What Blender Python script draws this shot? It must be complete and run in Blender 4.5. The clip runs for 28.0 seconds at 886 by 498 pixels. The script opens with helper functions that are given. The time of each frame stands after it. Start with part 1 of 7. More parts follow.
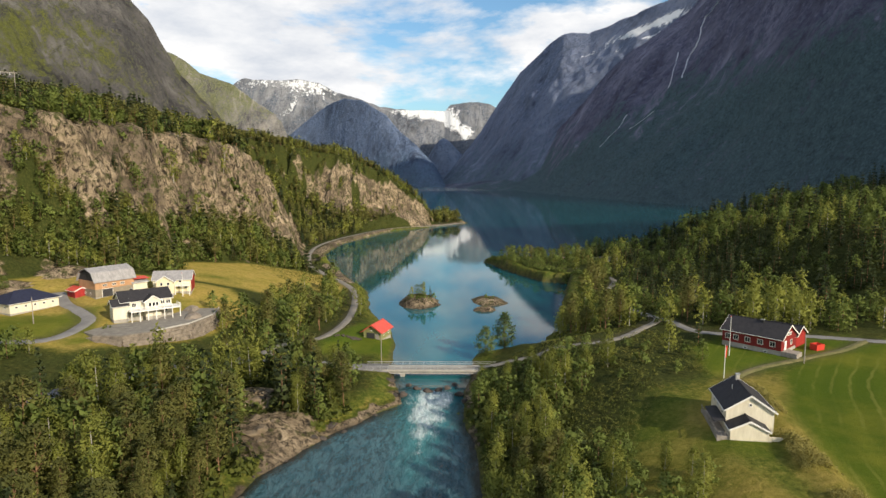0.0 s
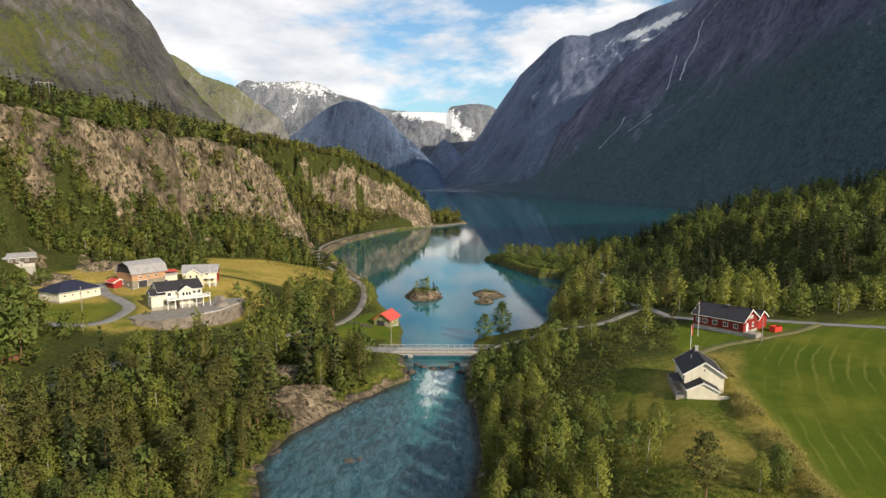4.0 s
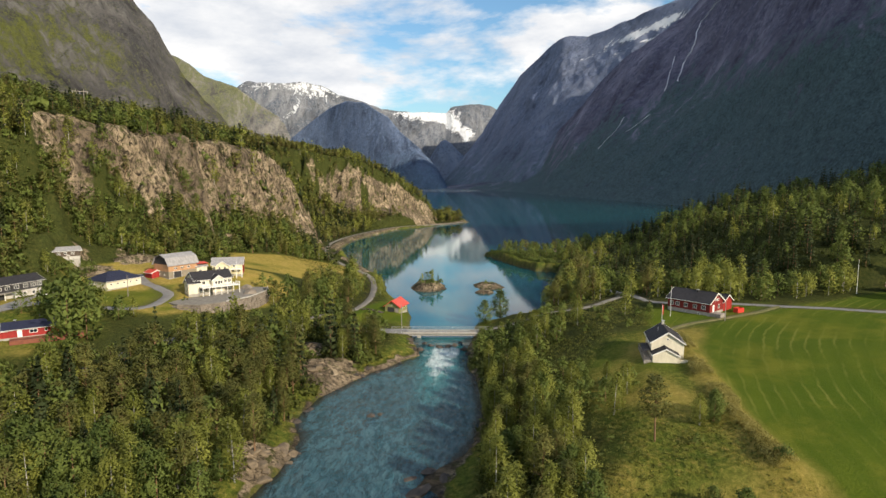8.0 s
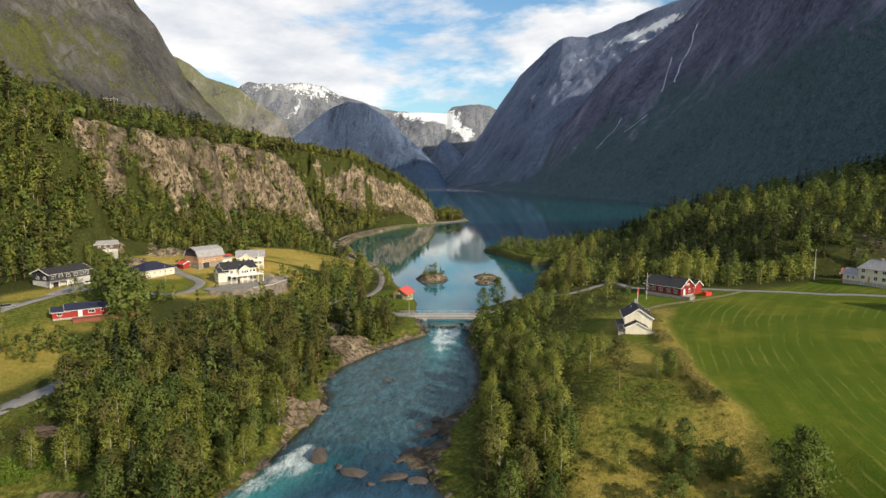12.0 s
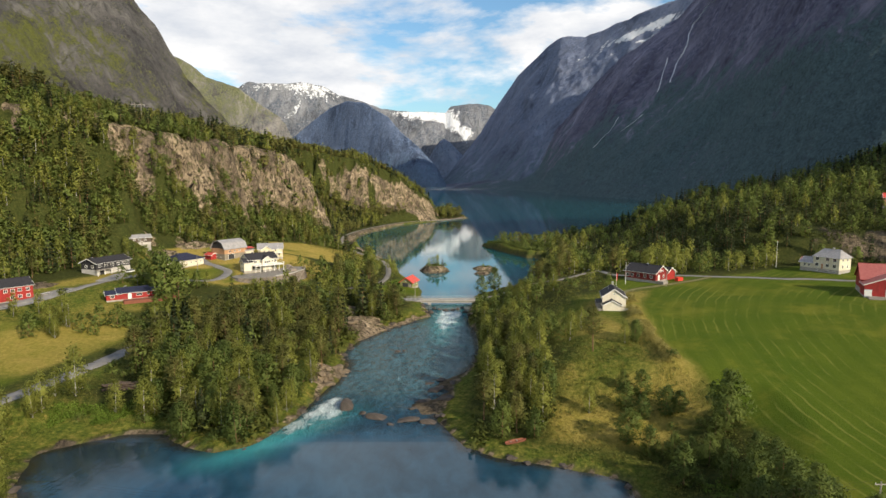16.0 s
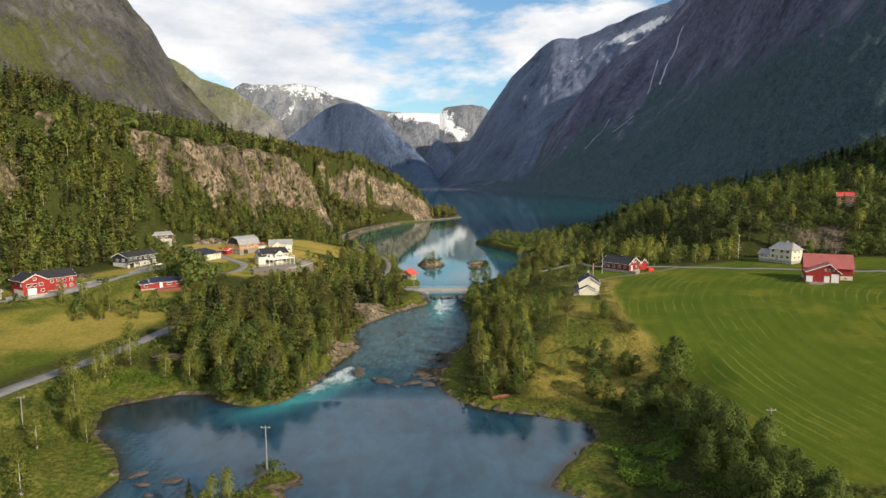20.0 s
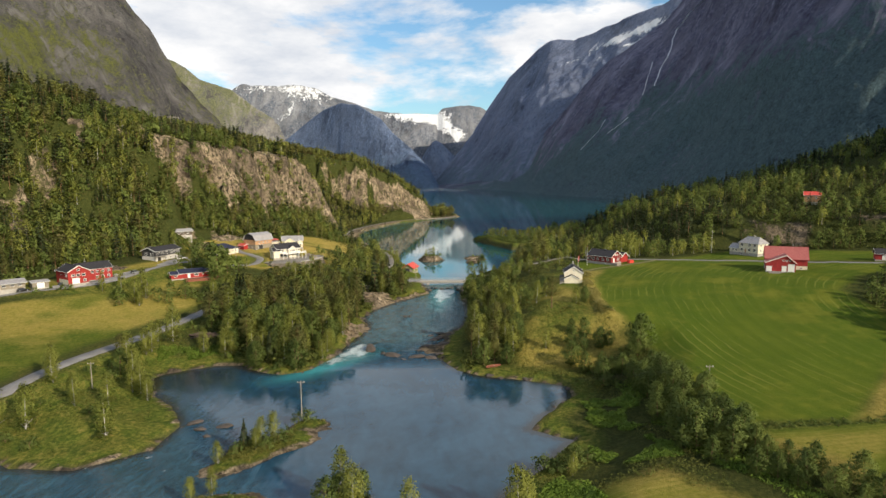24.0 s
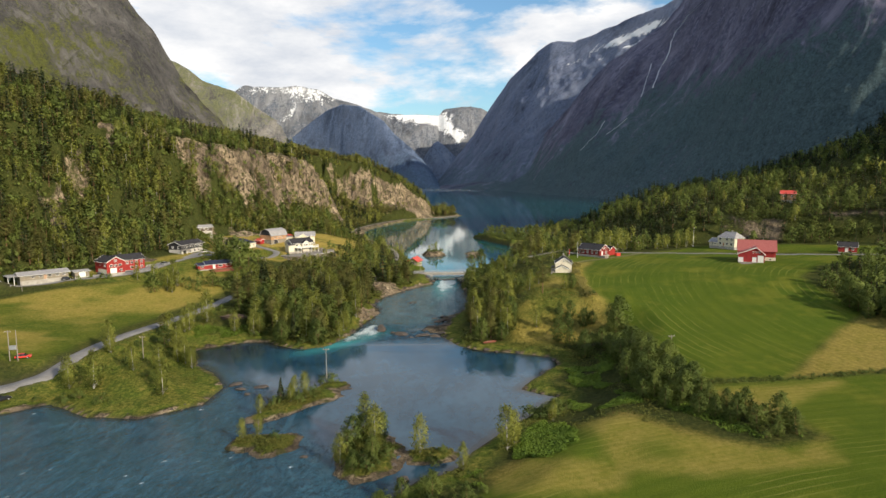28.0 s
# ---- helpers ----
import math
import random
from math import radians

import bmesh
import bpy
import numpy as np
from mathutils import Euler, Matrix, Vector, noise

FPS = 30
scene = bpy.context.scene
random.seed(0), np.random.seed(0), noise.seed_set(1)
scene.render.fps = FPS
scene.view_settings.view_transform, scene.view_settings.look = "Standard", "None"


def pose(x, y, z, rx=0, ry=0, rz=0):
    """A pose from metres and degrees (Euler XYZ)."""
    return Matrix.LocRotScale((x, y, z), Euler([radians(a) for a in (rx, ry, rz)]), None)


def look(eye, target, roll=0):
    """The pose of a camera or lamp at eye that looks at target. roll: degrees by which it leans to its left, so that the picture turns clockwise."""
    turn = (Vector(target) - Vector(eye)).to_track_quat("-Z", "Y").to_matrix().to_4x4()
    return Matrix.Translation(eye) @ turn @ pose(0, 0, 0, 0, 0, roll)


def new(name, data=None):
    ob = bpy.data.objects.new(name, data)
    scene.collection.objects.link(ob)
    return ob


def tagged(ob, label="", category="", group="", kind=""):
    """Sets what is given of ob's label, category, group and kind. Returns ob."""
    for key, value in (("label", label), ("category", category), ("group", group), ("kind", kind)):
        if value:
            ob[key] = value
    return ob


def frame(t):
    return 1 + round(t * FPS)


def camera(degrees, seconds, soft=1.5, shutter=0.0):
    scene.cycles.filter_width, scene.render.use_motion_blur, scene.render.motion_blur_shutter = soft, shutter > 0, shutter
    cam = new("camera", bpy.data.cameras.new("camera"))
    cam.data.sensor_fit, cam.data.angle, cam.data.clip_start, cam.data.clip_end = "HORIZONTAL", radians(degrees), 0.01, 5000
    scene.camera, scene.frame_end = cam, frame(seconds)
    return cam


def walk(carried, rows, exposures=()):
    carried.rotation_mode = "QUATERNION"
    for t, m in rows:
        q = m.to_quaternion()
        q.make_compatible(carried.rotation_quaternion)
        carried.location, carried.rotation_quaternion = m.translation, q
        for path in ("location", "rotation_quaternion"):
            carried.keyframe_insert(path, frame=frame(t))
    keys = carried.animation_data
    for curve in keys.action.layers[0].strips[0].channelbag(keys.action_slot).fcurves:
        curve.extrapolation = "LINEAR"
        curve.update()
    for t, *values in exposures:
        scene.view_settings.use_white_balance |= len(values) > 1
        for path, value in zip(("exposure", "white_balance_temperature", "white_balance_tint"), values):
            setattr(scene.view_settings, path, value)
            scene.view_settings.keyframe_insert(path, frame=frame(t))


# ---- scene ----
cam = camera(71.8, 28.0)
PATH = [
    (0, (0.896, -1.095, 55.451), (0.901, 0.891, 55.216), 0.2),
    (1, (0.869, -5.708, 55.418), (0.872, -3.721, 55.188), 0.1),
    (2, (0.63, -10.864, 55.635), (0.632, -8.878, 55.405), 0.1),
    (3, (0.255, -16.193, 55.74), (0.258, -14.206, 55.51), 0.2),
    (3.5, (0.099, -19.002, 55.77), (0.102, -17.016, 55.539), 0.2),
    (5.5, (-0.728, -30.91, 56.138), (-0.725, -28.923, 55.907), 0.2),
    (6.5, (-0.912, -37.137, 56.099), (-0.911, -35.15, 55.868), 0.1),
    (7.5, (-1.357, -43.506, 56.147), (-1.356, -41.52, 55.916), 0.1),
    (8.5, (-1.726, -49.782, 56.138), (-1.725, -47.795, 55.907), 0.1),
    (9.5, (-2.022, -56.414, 56.044), (-2.021, -54.427, 55.814), 0.1),
    (10.5, (-2.261, -63.105, 56.142), (-2.26, -61.118, 55.912), 0.0),
    (11.5, (-2.583, -69.56, 56.141), (-2.583, -67.574, 55.91), -0.0),
    (12.5, (-2.898, -76.615, 56.175), (-2.897, -74.628, 55.943), 0.0),
    (14.5, (-3.359, -91.091, 56.412), (-3.359, -89.105, 56.176), -0.0),
    (15.5, (-4.019, -98.345, 56.317), (-4.018, -96.358, 56.082), -0.1),
    (16.5, (-4.329, -105.764, 56.348), (-4.323, -103.778, 56.113), -0.1),
    (17.5, (-4.602, -113.086, 56.52), (-4.591, -111.1, 56.286), -0.1),
    (18.5, (-4.685, -120.401, 56.725), (-4.67, -118.415, 56.49), -0.2),
    (19.5, (-4.909, -127.632, 56.826), (-4.89, -125.646, 56.592), -0.2),
    (20.5, (-5.39, -134.986, 56.87), (-5.367, -133.0, 56.637), -0.3),
    (21.5, (-6.172, -142.404, 57.277), (-6.143, -140.418, 57.043), -0.2),
    (23.5, (-6.208, -156.18, 57.301), (-6.18, -154.193, 57.068), -0.3),
    (24.5, (-6.522, -163.312, 57.111), (-6.494, -161.326, 56.879), -0.3),
    (25.5, (-6.921, -170.248, 56.985), (-6.892, -168.262, 56.754), -0.2),
    (26.5, (-7.046, -177.08, 56.883), (-7.02, -175.094, 56.653), -0.3),
    (27.5, (-7.318, -183.933, 56.713), (-7.293, -181.946, 56.484), -0.3),
    (28, (-7.316, -187.256, 56.704), (-7.292, -185.27, 56.474), -0.3),
]
walk(cam, [(t, look(eye, target, roll)) for t, eye, target, roll in PATH])

# ------------------------------------------------------------ light
SUN_TO = Vector((0.72, -0.69, 0.0)).normalized()
SUN_EL = radians(27.0)

world = bpy.data.worlds.new("sky")
scene.world = world
world.use_nodes = True
wt = world.node_tree
wt.nodes.clear()


def wnode(kind, **kw):
    n = wt.nodes.new(kind)
    for k, v in kw.items():
        n.inputs[k].default_value = v
    return n


sky = wt.nodes.new("ShaderNodeTexSky")
sky.sky_type = "NISHITA"
sky.sun_disc = False
sky.sun_elevation = SUN_EL
sky.sun_rotation = math.atan2(SUN_TO.x, SUN_TO.y)
sky.air_density, sky.dust_density, sky.ozone_density = 1.2, 0.6, 2.0
wco = wt.nodes.new("ShaderNodeTexCoord")
wsep = wt.nodes.new("ShaderNodeSeparateXYZ")
wt.links.new(wco.outputs["Generated"], wsep.inputs[0])


def wmath(op, a, b=None, clamp=False):
    n = wt.nodes.new("ShaderNodeMath")
    n.operation, n.use_clamp = op, clamp
    for i, v in enumerate((a, b)):
        if v is None:
            continue
        if isinstance(v, (int, float)):
            n.inputs[i].default_value = v
        else:
            wt.links.new(v, n.inputs[i])
    return n.outputs[0]


# heaped clouds, thicker towards the zenith
wmap = wt.nodes.new("ShaderNodeMapping")
wmap.inputs["Location"].default_value = (0.55, 0.2, 0.30)
wmap.inputs["Scale"].default_value = (2.6, 2.6, 7.0)
wt.links.new(wco.outputs["Generated"], wmap.inputs[0])
cl1 = wnode("ShaderNodeTexNoise", Scale=1.25, Detail=10.0, Roughness=0.58, Distortion=0.15)
wt.links.new(wmap.outputs[0], cl1.inputs["Vector"])
wramp = wt.nodes.new("ShaderNodeValToRGB")
wramp.color_ramp.elements[0].position = 0.470
wramp.color_ramp.elements[1].position = 0.565
cover = wmath("ADD", cl1.outputs["Fac"], wmath("MULTIPLY", wmath("SUBTRACT", wmath("MINIMUM", wsep.outputs[2], wmath("SUBTRACT", 0.56, wmath("MULTIPLY", wsep.outputs[2], 0.55))), 0.155), 0.75))
wt.links.new(cover, wramp.inputs[0])
cl2 = wnode("ShaderNodeTexNoise", Scale=2.1, Detail=7.0, Roughness=0.6)
wt.links.new(wmap.outputs[0], cl2.inputs["Vector"])
wshade = wt.nodes.new("ShaderNodeMix")
wshade.data_type = "RGBA"
wshade.inputs["A"].default_value = (7.8, 8.2, 8.9, 1)
wshade.inputs["B"].default_value = (11.4, 11.3, 11.2, 1)
wt.links.new(wmath("MULTIPLY", wmath("SUBTRACT", cl2.outputs["Fac"], 0.36), 4.2, True), wshade.inputs["Factor"])
wtint = wt.nodes.new("ShaderNodeMix")
wtint.data_type, wtint.blend_type = "RGBA", "MULTIPLY"
wtint.inputs["Factor"].default_value = 1.0
wtint.inputs["B"].default_value = (1.10, 1.42, 1.62, 1)
wt.links.new(sky.outputs[0], wtint.inputs["A"])
wmix = wt.nodes.new("ShaderNodeMix")
wmix.data_type = "RGBA"
wt.links.new(wramp.outputs[0], wmix.inputs["Factor"])
wt.links.new(wtint.outputs["Result"], wmix.inputs["A"])
wt.links.new(wshade.outputs["Result"], wmix.inputs["B"])
wbg = wt.nodes.new("ShaderNodeBackground")
wbg.inputs["Strength"].default_value = 0.093
wout = wt.nodes.new("ShaderNodeOutputWorld")
wt.links.new(wmix.outputs["Result"], wbg.inputs[0])
wt.links.new(wbg.outputs[0], wout.inputs[0])

sun_data = bpy.data.lights.new("sun", "SUN")
sun_data.energy, sun_data.angle, sun_data.color = 6.0, radians(0.6), (1.0, 0.86, 0.66)
sun = new("sun", sun_data)
sun.matrix_world = look((SUN_TO.x * 900, SUN_TO.y * 900, 900 * math.tan(SUN_EL)), (0, 0, 0))

# ------------------------------------------------------------ numeric tools


def ss(t):
    t = np.clip(t, 0, 1)
    return t * t * (3 - 2 * t)


def vnoise(x, y, seed=0):
    """Smooth value noise in the plane, 0 to 1."""
    xi, yi = np.floor(x).astype(np.int64), np.floor(y).astype(np.int64)
    fx, fy = x - xi, y - yi
    fx, fy = fx * fx * (3 - 2 * fx), fy * fy * (3 - 2 * fy)

    def h(a, b):
        n = (a * 374761393 + b * 668265263 + seed * 982451653) & 0xFFFFFFFF
        n = ((n ^ (n >> 13)) * 1274126177) & 0xFFFFFFFF
        return ((n ^ (n >> 16)) & 0xFFFFFF) / 16777215.0

    top = h(xi, yi) * (1 - fx) + h(xi + 1, yi) * fx
    low = h(xi, yi + 1) * (1 - fx) + h(xi + 1, yi + 1) * fx
    return top * (1 - fy) + low * fy


def fbm(x, y, octaves=5, seed=0, gain=0.5):
    out, amp, tot = 0.0, 1.0, 0.0
    for i in range(octaves):
        out = out + amp * vnoise(x, y, seed + i * 17)
        tot += amp
        amp *= gain
        x, y = x * 2.03 + 11.3, y * 2.03 - 7.7
    return out / tot - 0.5


def ridged(x, y, octaves=5, seed=0):
    out, amp, tot = 0.0, 1.0, 0.0
    for i in range(octaves):
        out = out + amp * (1 - np.abs(2 * vnoise(x, y, seed + i * 13) - 1))
        tot += amp
        amp *= 0.52
        x, y = x * 2.1 + 3.1, y * 2.1 + 9.2
    return out / tot


def inside(poly, x, y):
    poly = np.asarray(poly, float)
    hit = np.zeros(np.shape(x), bool)
    for (x0, y0), (x1, y1) in zip(poly, np.roll(poly, -1, 0)):
        cross = (y0 > y) != (y1 > y)
        with np.errstate(divide="ignore", invalid="ignore"):
            hit ^= cross & (x < (x1 - x0) * (y - y0) / (y1 - y0 + 1e-12) + x0)
    return hit


def line_near(line, x, y, closed=False):
    """Distance to a polyline, its third coordinate at the nearest point and the side (positive: right of its way)."""
    line = np.asarray(line, float)
    ends = np.roll(line, -1, 0) if closed else line[1:]
    best = np.full(np.shape(x), 1e18)
    height = np.zeros(np.shape(x))
    side = np.zeros(np.shape(x))
    for a, b in zip(line, ends):
        dx, dy = b[0] - a[0], b[1] - a[1]
        t = np.clip(((x - a[0]) * dx + (y - a[1]) * dy) / (dx * dx + dy * dy), 0, 1)
        px, py = x - a[0] - t * dx, y - a[1] - t * dy
        d = px * px + py * py
        near = d < best
        best = np.where(near, d, best)
        if line.shape[1] > 2:
            height = np.where(near, a[2] + t * (b[2] - a[2]), height)
        side = np.where(near, np.sign(dy * (x - a[0]) - dx * (y - a[1])), side)
    return np.sqrt(best), height, side


# ------------------------------------------------------------ the plan: shores, islands, heights
SHORE_WEST = [(-300, 4700), (-130, 1300), (10, 800), (33, 735), (-6, 678), (-51, 620), (-82, 500), (-82, 425), (-66, 372),
              (-52, 336), (-34, 286), (-30, 249), (-17, 212), (-14, 191), (-14, 172), (-10, 148), (-24, 130), (-34, 111),
              (-37, 95), (-33.5, 84), (-35, 68), (-38.5, 53), (-42, 42), (-48, 28.5), (-54.5, 24.5), (-61, 28), (-70, 35.5),
              (-79, 36.5), (-93, 25), (-88, 10), (-77, 0), (-70.5, -12), (-72, -24), (-84, -33.5), (-98, -32), (-114, -23),
              (-124, -31), (-260, -95), (-480, -230), (-760, -480), (-820, -800)]
SHORE_EAST = [(-560, -800), (-480, -560), (-300, -330), (-150, -205), (-70, -150), (-40, -118), (-28, -92), (-13, -73), (-4, -67), (1, -58), (5.5, -52), (17, -37), (26, -24), (16.5, -18), (22, -9), (32, 4),
              (33, 13), (28, 15.5), (18, 19.8), (7, 23.5), (1, 28), (-5, 44), (-2, 60), (2, 74), (6.2, 84), (8.9, 105), (8.4, 122),
              (6.2, 143), (9, 163)]
SHORE_LAKE = [(10.5, 174), (12, 187), (24, 192), (34.5, 198), (43, 217), (55, 261), (69, 316), (54.6, 319), (41, 358), (29, 394),
              (39, 414), (88, 424), (111, 430), (180, 440), (330, 470), (520, 560), (900, 800), (900, 1700), (620, 2000),
              (520, 2500), (300, 3700), (200, 4700)]
WATER = SHORE_WEST + SHORE_EAST + SHORE_LAKE
# islands: centre, half sizes, turn in degrees, height over the water
ISLANDS = [(-8.5, 264, 8.5, 12.5, 0, 3.0), (22, 268, 7.5, 11, 20, 1.4), (19, 251, 4.5, 4, 0, 1.2), (-44.5, -27, 15, 5.5, 40, 1.7),
           (-38, -14.5, 5.5, 3.2, 20, 1.5), (-46.5, -50, 8.5, 6.5, 0, 1.6), (-23, -59, 7.5, 13, 15, 1.5), (-9.5, -60, 6.5, 4, 10, 1.2)]


def water_z(x, y):
    w = -1.7 * ss((159 - y) / 13) - 0.7 * ss((150 - y) / 85) - 1.2 * ss((60 - y) / 17)
    q = -((x + 58) * 0.75 + (y + 22) * 0.66)
    return w - 1.2 * ss((q + 4) / 12) * (y < 10)


CREST_A = [(-700, -250, 230), (-480, -40, 160), (-330, 120, 128), (-260, 200, 112), (-185, 272, 88), (-168, 330, 84), (-157, 390, 81), (-151, 434, 77), (-180, 458, 72), (-250, 470, 78), (-400, 460, 110)]
CREST_B = [(-420, 560, 140), (-220, 615, 100), (-160, 640, 86), (-106, 665, 78), (-60, 685, 55), (-26, 705, 29), (-8, 718, 6)]
FOOT_C = [(60, 225), (92, 182), (125, 174), (150, 168), (185, 152), (218, 132), (262, 100), (400, 10), (700, -160), (1500, -600)]


LEDGE = [(10, 96), (6, 80), (-3, 72), (-8, 63), (-2, 60), (-13, 52), (-9, 47), (0, 49), (-3, 42), (8, 42), (13, 60)]
BLUFF = ((0, 0.22, 0.38, 0.50, 0.64, 0.76, 1.15), (1, 0.955, 0.88, 0.60, 0.33, 0.24, 0))
NOSE = ((0, 0.13, 0.28, 0.42, 0.55, 0.63, 0.72), (1, 0.95, 0.80, 0.54, 0.30, 0.06, 0))
BERM = [(63, 122), (63, 111), (58.5, 95), (55.5, 78), (53, 62), (54, 46)]


def ground_z(x, y):
    """Height of the ground, the bare-rock share and the distance to the water's edge (negative under water)."""
    d, _, _ = line_near(WATER, x, y, True)
    wet = inside(WATER, x, y)
    d = np.where(wet, -d, d)
    d = d + 3.0 * fbm(x / 9, y / 9, 4, 5) * ss((900 - y) / 100)
    w = water_z(x, y)
    west = x < np.interp(y, [-150, 25, 50, 100, 175, 330, 700], [-40, -10, -20, -10, 0, 0, 60])
    village = 2.0 + 13 * ss((d - 5) / 100) * ss((y - 30) / 130) * (1 - ss((y - 330) / 60)) + 3 * ss((-x - 115) / 70) + 5 * ss((y - 170) / 50) * ss(d / 60) * (1 - ss((y - 330) / 60))
    farm = 3.5 - 2.2 * ss((y - 280) / 50) + 9 * ss((y + 35) / 125) * (1 - 0.92 * ss((y - 165) / 90)) + 0.05 * np.clip(x - 55, -30, 200)
    v = np.where(west, village, farm)
    v = v + 1.6 * fbm(x / 30, y / 30, 4, 9) * ss(d / 25)
    low = np.maximum(ss((66 - y) / 40), ss((y - 268) / 30) * (x > 25) * (x < 125))
    bank = 0.2 + 0.55 * ss(d / 1.5) + (np.where(west, 0.42, 0.36) * (1 - low) + np.where(west, 0.11, 0.10) * low) * np.maximum(d - 1.0, 0) + 0.26 * low * np.maximum(d - 11, 0)
    rise = np.minimum(bank, v - w)
    z = w + np.where(d > 0, rise, np.maximum(0.45 * d, -2.8) + 0.1)
    rock = np.where((d > -0.5) & (d < 1.2 - 0.8 * low + 3.4 * fbm(x / 6, y / 6, 3, 41)) & (y < 175), 0.8, 0.0)
    rock = np.where((d > 0) & (d < 9) & (y > 300) & west, 0.8, rock)
    # the wooded hills with their cliffs
    for line, seed, steep, reach in ((CREST_A, 31, 0.36, 1.25), (CREST_B, 47, 0.40, 1.05)):
        s, cz, side = line_near(line, x, y)
        flute = 17 * fbm(x / 38, y / 38, 3, seed) + 11 * fbm(x / 13, y / 13, 4, seed + 3) + 8 * fbm(x / 5.5, y / 5.5, 2, seed + 4) - 5 * ss((ridged(x / 17, y / 17, 2, seed + 5) - 0.72) / 0.2)
        face = s + flute * ss(cz / 50)
        face = np.where(side > 0, face, -s)
        cliff = np.ones_like(x) if line is CREST_B else 0.15 + 0.85 * ss((x + 215) / 55)
        q = face / np.maximum(cz, 6)
        drop = 0.60 * cliff
        slope = 1 - drop * ss(q / steep) - (1 - drop) * np.clip((q - steep * 0.6) / (reach - steep * 0.6), 0, 1)
        if line is CREST_A:
            # a broad brow over the cliff and wooded talus; at the nose the rock falls to the road
            nose = ss((y - 385) / 45)
            bluff = (1 - nose) * np.interp(q, BLUFF[0], BLUFF[1]) + nose * np.interp(q, NOSE[0], NOSE[1])
            wide = ss((x + 250) / 75)
            slope = slope * (1 - wide) + bluff * wide
        p = np.where(q > 0, slope, 1 - 0.25 * ss(-q / 2.5))
        hz = cz * p + 7 * fbm(x / 45, y / 45, 5, seed + 7) * ss(cz * p / 25)
        ledge = 7.0 * (np.floor(hz / 7 + fbm(x / 21, y / 21, 3, seed + 23)) + ss((np.mod(hz / 7 + fbm(x / 21, y / 21, 3, seed + 23), 1.0) - 0.25) / 0.5) - fbm(x / 21, y / 21, 3, seed + 23))
        hz = hz + 0.6 * (ledge - hz) * cliff * ss((q - 0.25 * (line is CREST_A)) / 0.06) * ss((steep * (2.0 if line is CREST_A else 1.3) - q) / 0.1) * ss((cz - 12) / 20)
        hz = np.where(d > 0, hz * ss((d + 1) / 7) - 9 * ss((0.05 - p) / 0.05), -99.0)
        hit = hz > z
        if line is CREST_A:
            nose = ss((y - 380) / 45)
            brow = 0.23 - 0.11 * nose - 0.10 * ss((-x - 200) / 40) + 0.26 * fbm(x / 22, y / 22, 4, seed + 19)
            toe = np.interp(y, [200, 270, 330, 390], [0.52, 0.60, 0.70, 0.76]) + 0.30 * fbm(x / 24, y / 24, 4, seed + 29)
        else:
            brow = 0.12 + 0.22 * fbm(x / 30, y / 30, 4, seed + 19)
            toe = steep * (1.57 + 1.1 * ss((56 - cz) / 40) + 0.9 * fbm(x / 26, y / 26, 4, seed + 29))
        solid_ = ss((y - 195) / 75) if line is CREST_A else ss((x + 140) / 35)
        band = ss((q - brow) / 0.06) * ss((toe - q) / 0.08) * ss((cz - 3) / 7)
        patch = ss((fbm(x / 15, y / 15, 5, seed + 11) + 0.5 - (0.60 - 0.34 * solid_)) / 0.08)
        rock = np.where(hit, np.clip(band * patch * (0.35 + 0.65 * solid_) + 0.5 * ss((fbm(x / 19, y / 19, 4, seed + 31) - 0.13) / 0.04) * (q > 0) * (q < 1.0) * (cz > 20), 0, 1), rock)
        z = np.where(hit, hz, z)
    s, _, side = line_near(FOOT_C, x, y)
    s = np.where(side < 0, s, -s) + 9 * fbm(x / 30, y / 30, 4, 61)
    cap = np.interp(x, [70, 95, 125, 145, 175, 230, 300, 430, 800, 1500], [4, 7, 18, 32, 40, 52, 74, 118, 215, 400]) + 7 * fbm(x / 40, y / 40, 5, 63)
    back = 1 - ss((y - np.interp(x, [75, 170, 300, 800], [345, 315, 300, 330])) / 110)
    hz = np.minimum(14 + 1.25 * s, 0.42 * cap + 9.5 + 0.26 * s)
    # the 190 m rise lies out of view, added to shade this hill
    hz = np.where((d > 0) & (s > 0), np.minimum(hz, cap) * back + 190 * ss((s - 25) / 80) * ss((x - 330) / 70) * ss((330 - y) / 100), -99.0)
    hit = hz > z
    rock = np.where(hit, np.maximum(ss((14 - np.abs(s - 12)) / 6) * ss((fbm(x / 20, y / 20, 4, 64) - 0.02) / 0.06) * ss((x - 100) / 20) * 0.6, 0), rock)
    z = np.where(hit, hz, z)
    for cx, cy, rx, ry, turn, top in ISLANDS:
        c, sn = math.cos(radians(turn)), math.sin(radians(turn))
        ex, ey = ((x - cx) * c + (y - cy) * sn) / rx, (-(x - cx) * sn + (y - cy) * c) / ry
        r = np.sqrt(ex * ex + ey * ey) + (0.45 if cy > 100 else 0.85) * fbm(x / 5, y / 5, 4, 71)
        top = top * (1.0 if cy > 100 else 0.72)
        body = w + top * (1.25 - 1.6 * ss((r - 0.55) / 0.65)) * (1 - 0.25 * r) + 0.5 * fbm(x / 3, y / 3, 3, 72)
        hit = (r < 1.4) & (body > z)
        rock = np.where(hit, (0.35 if cy > 100 else 0.02) + 0.9 * ss((r - (0.35 if cy > 100 else 0.72)) / 0.22), rock)
        z = np.where(hit, body, z)
        d = np.where(r < 0.95, np.maximum(d, 10.0 * (0.95 - r)), d)
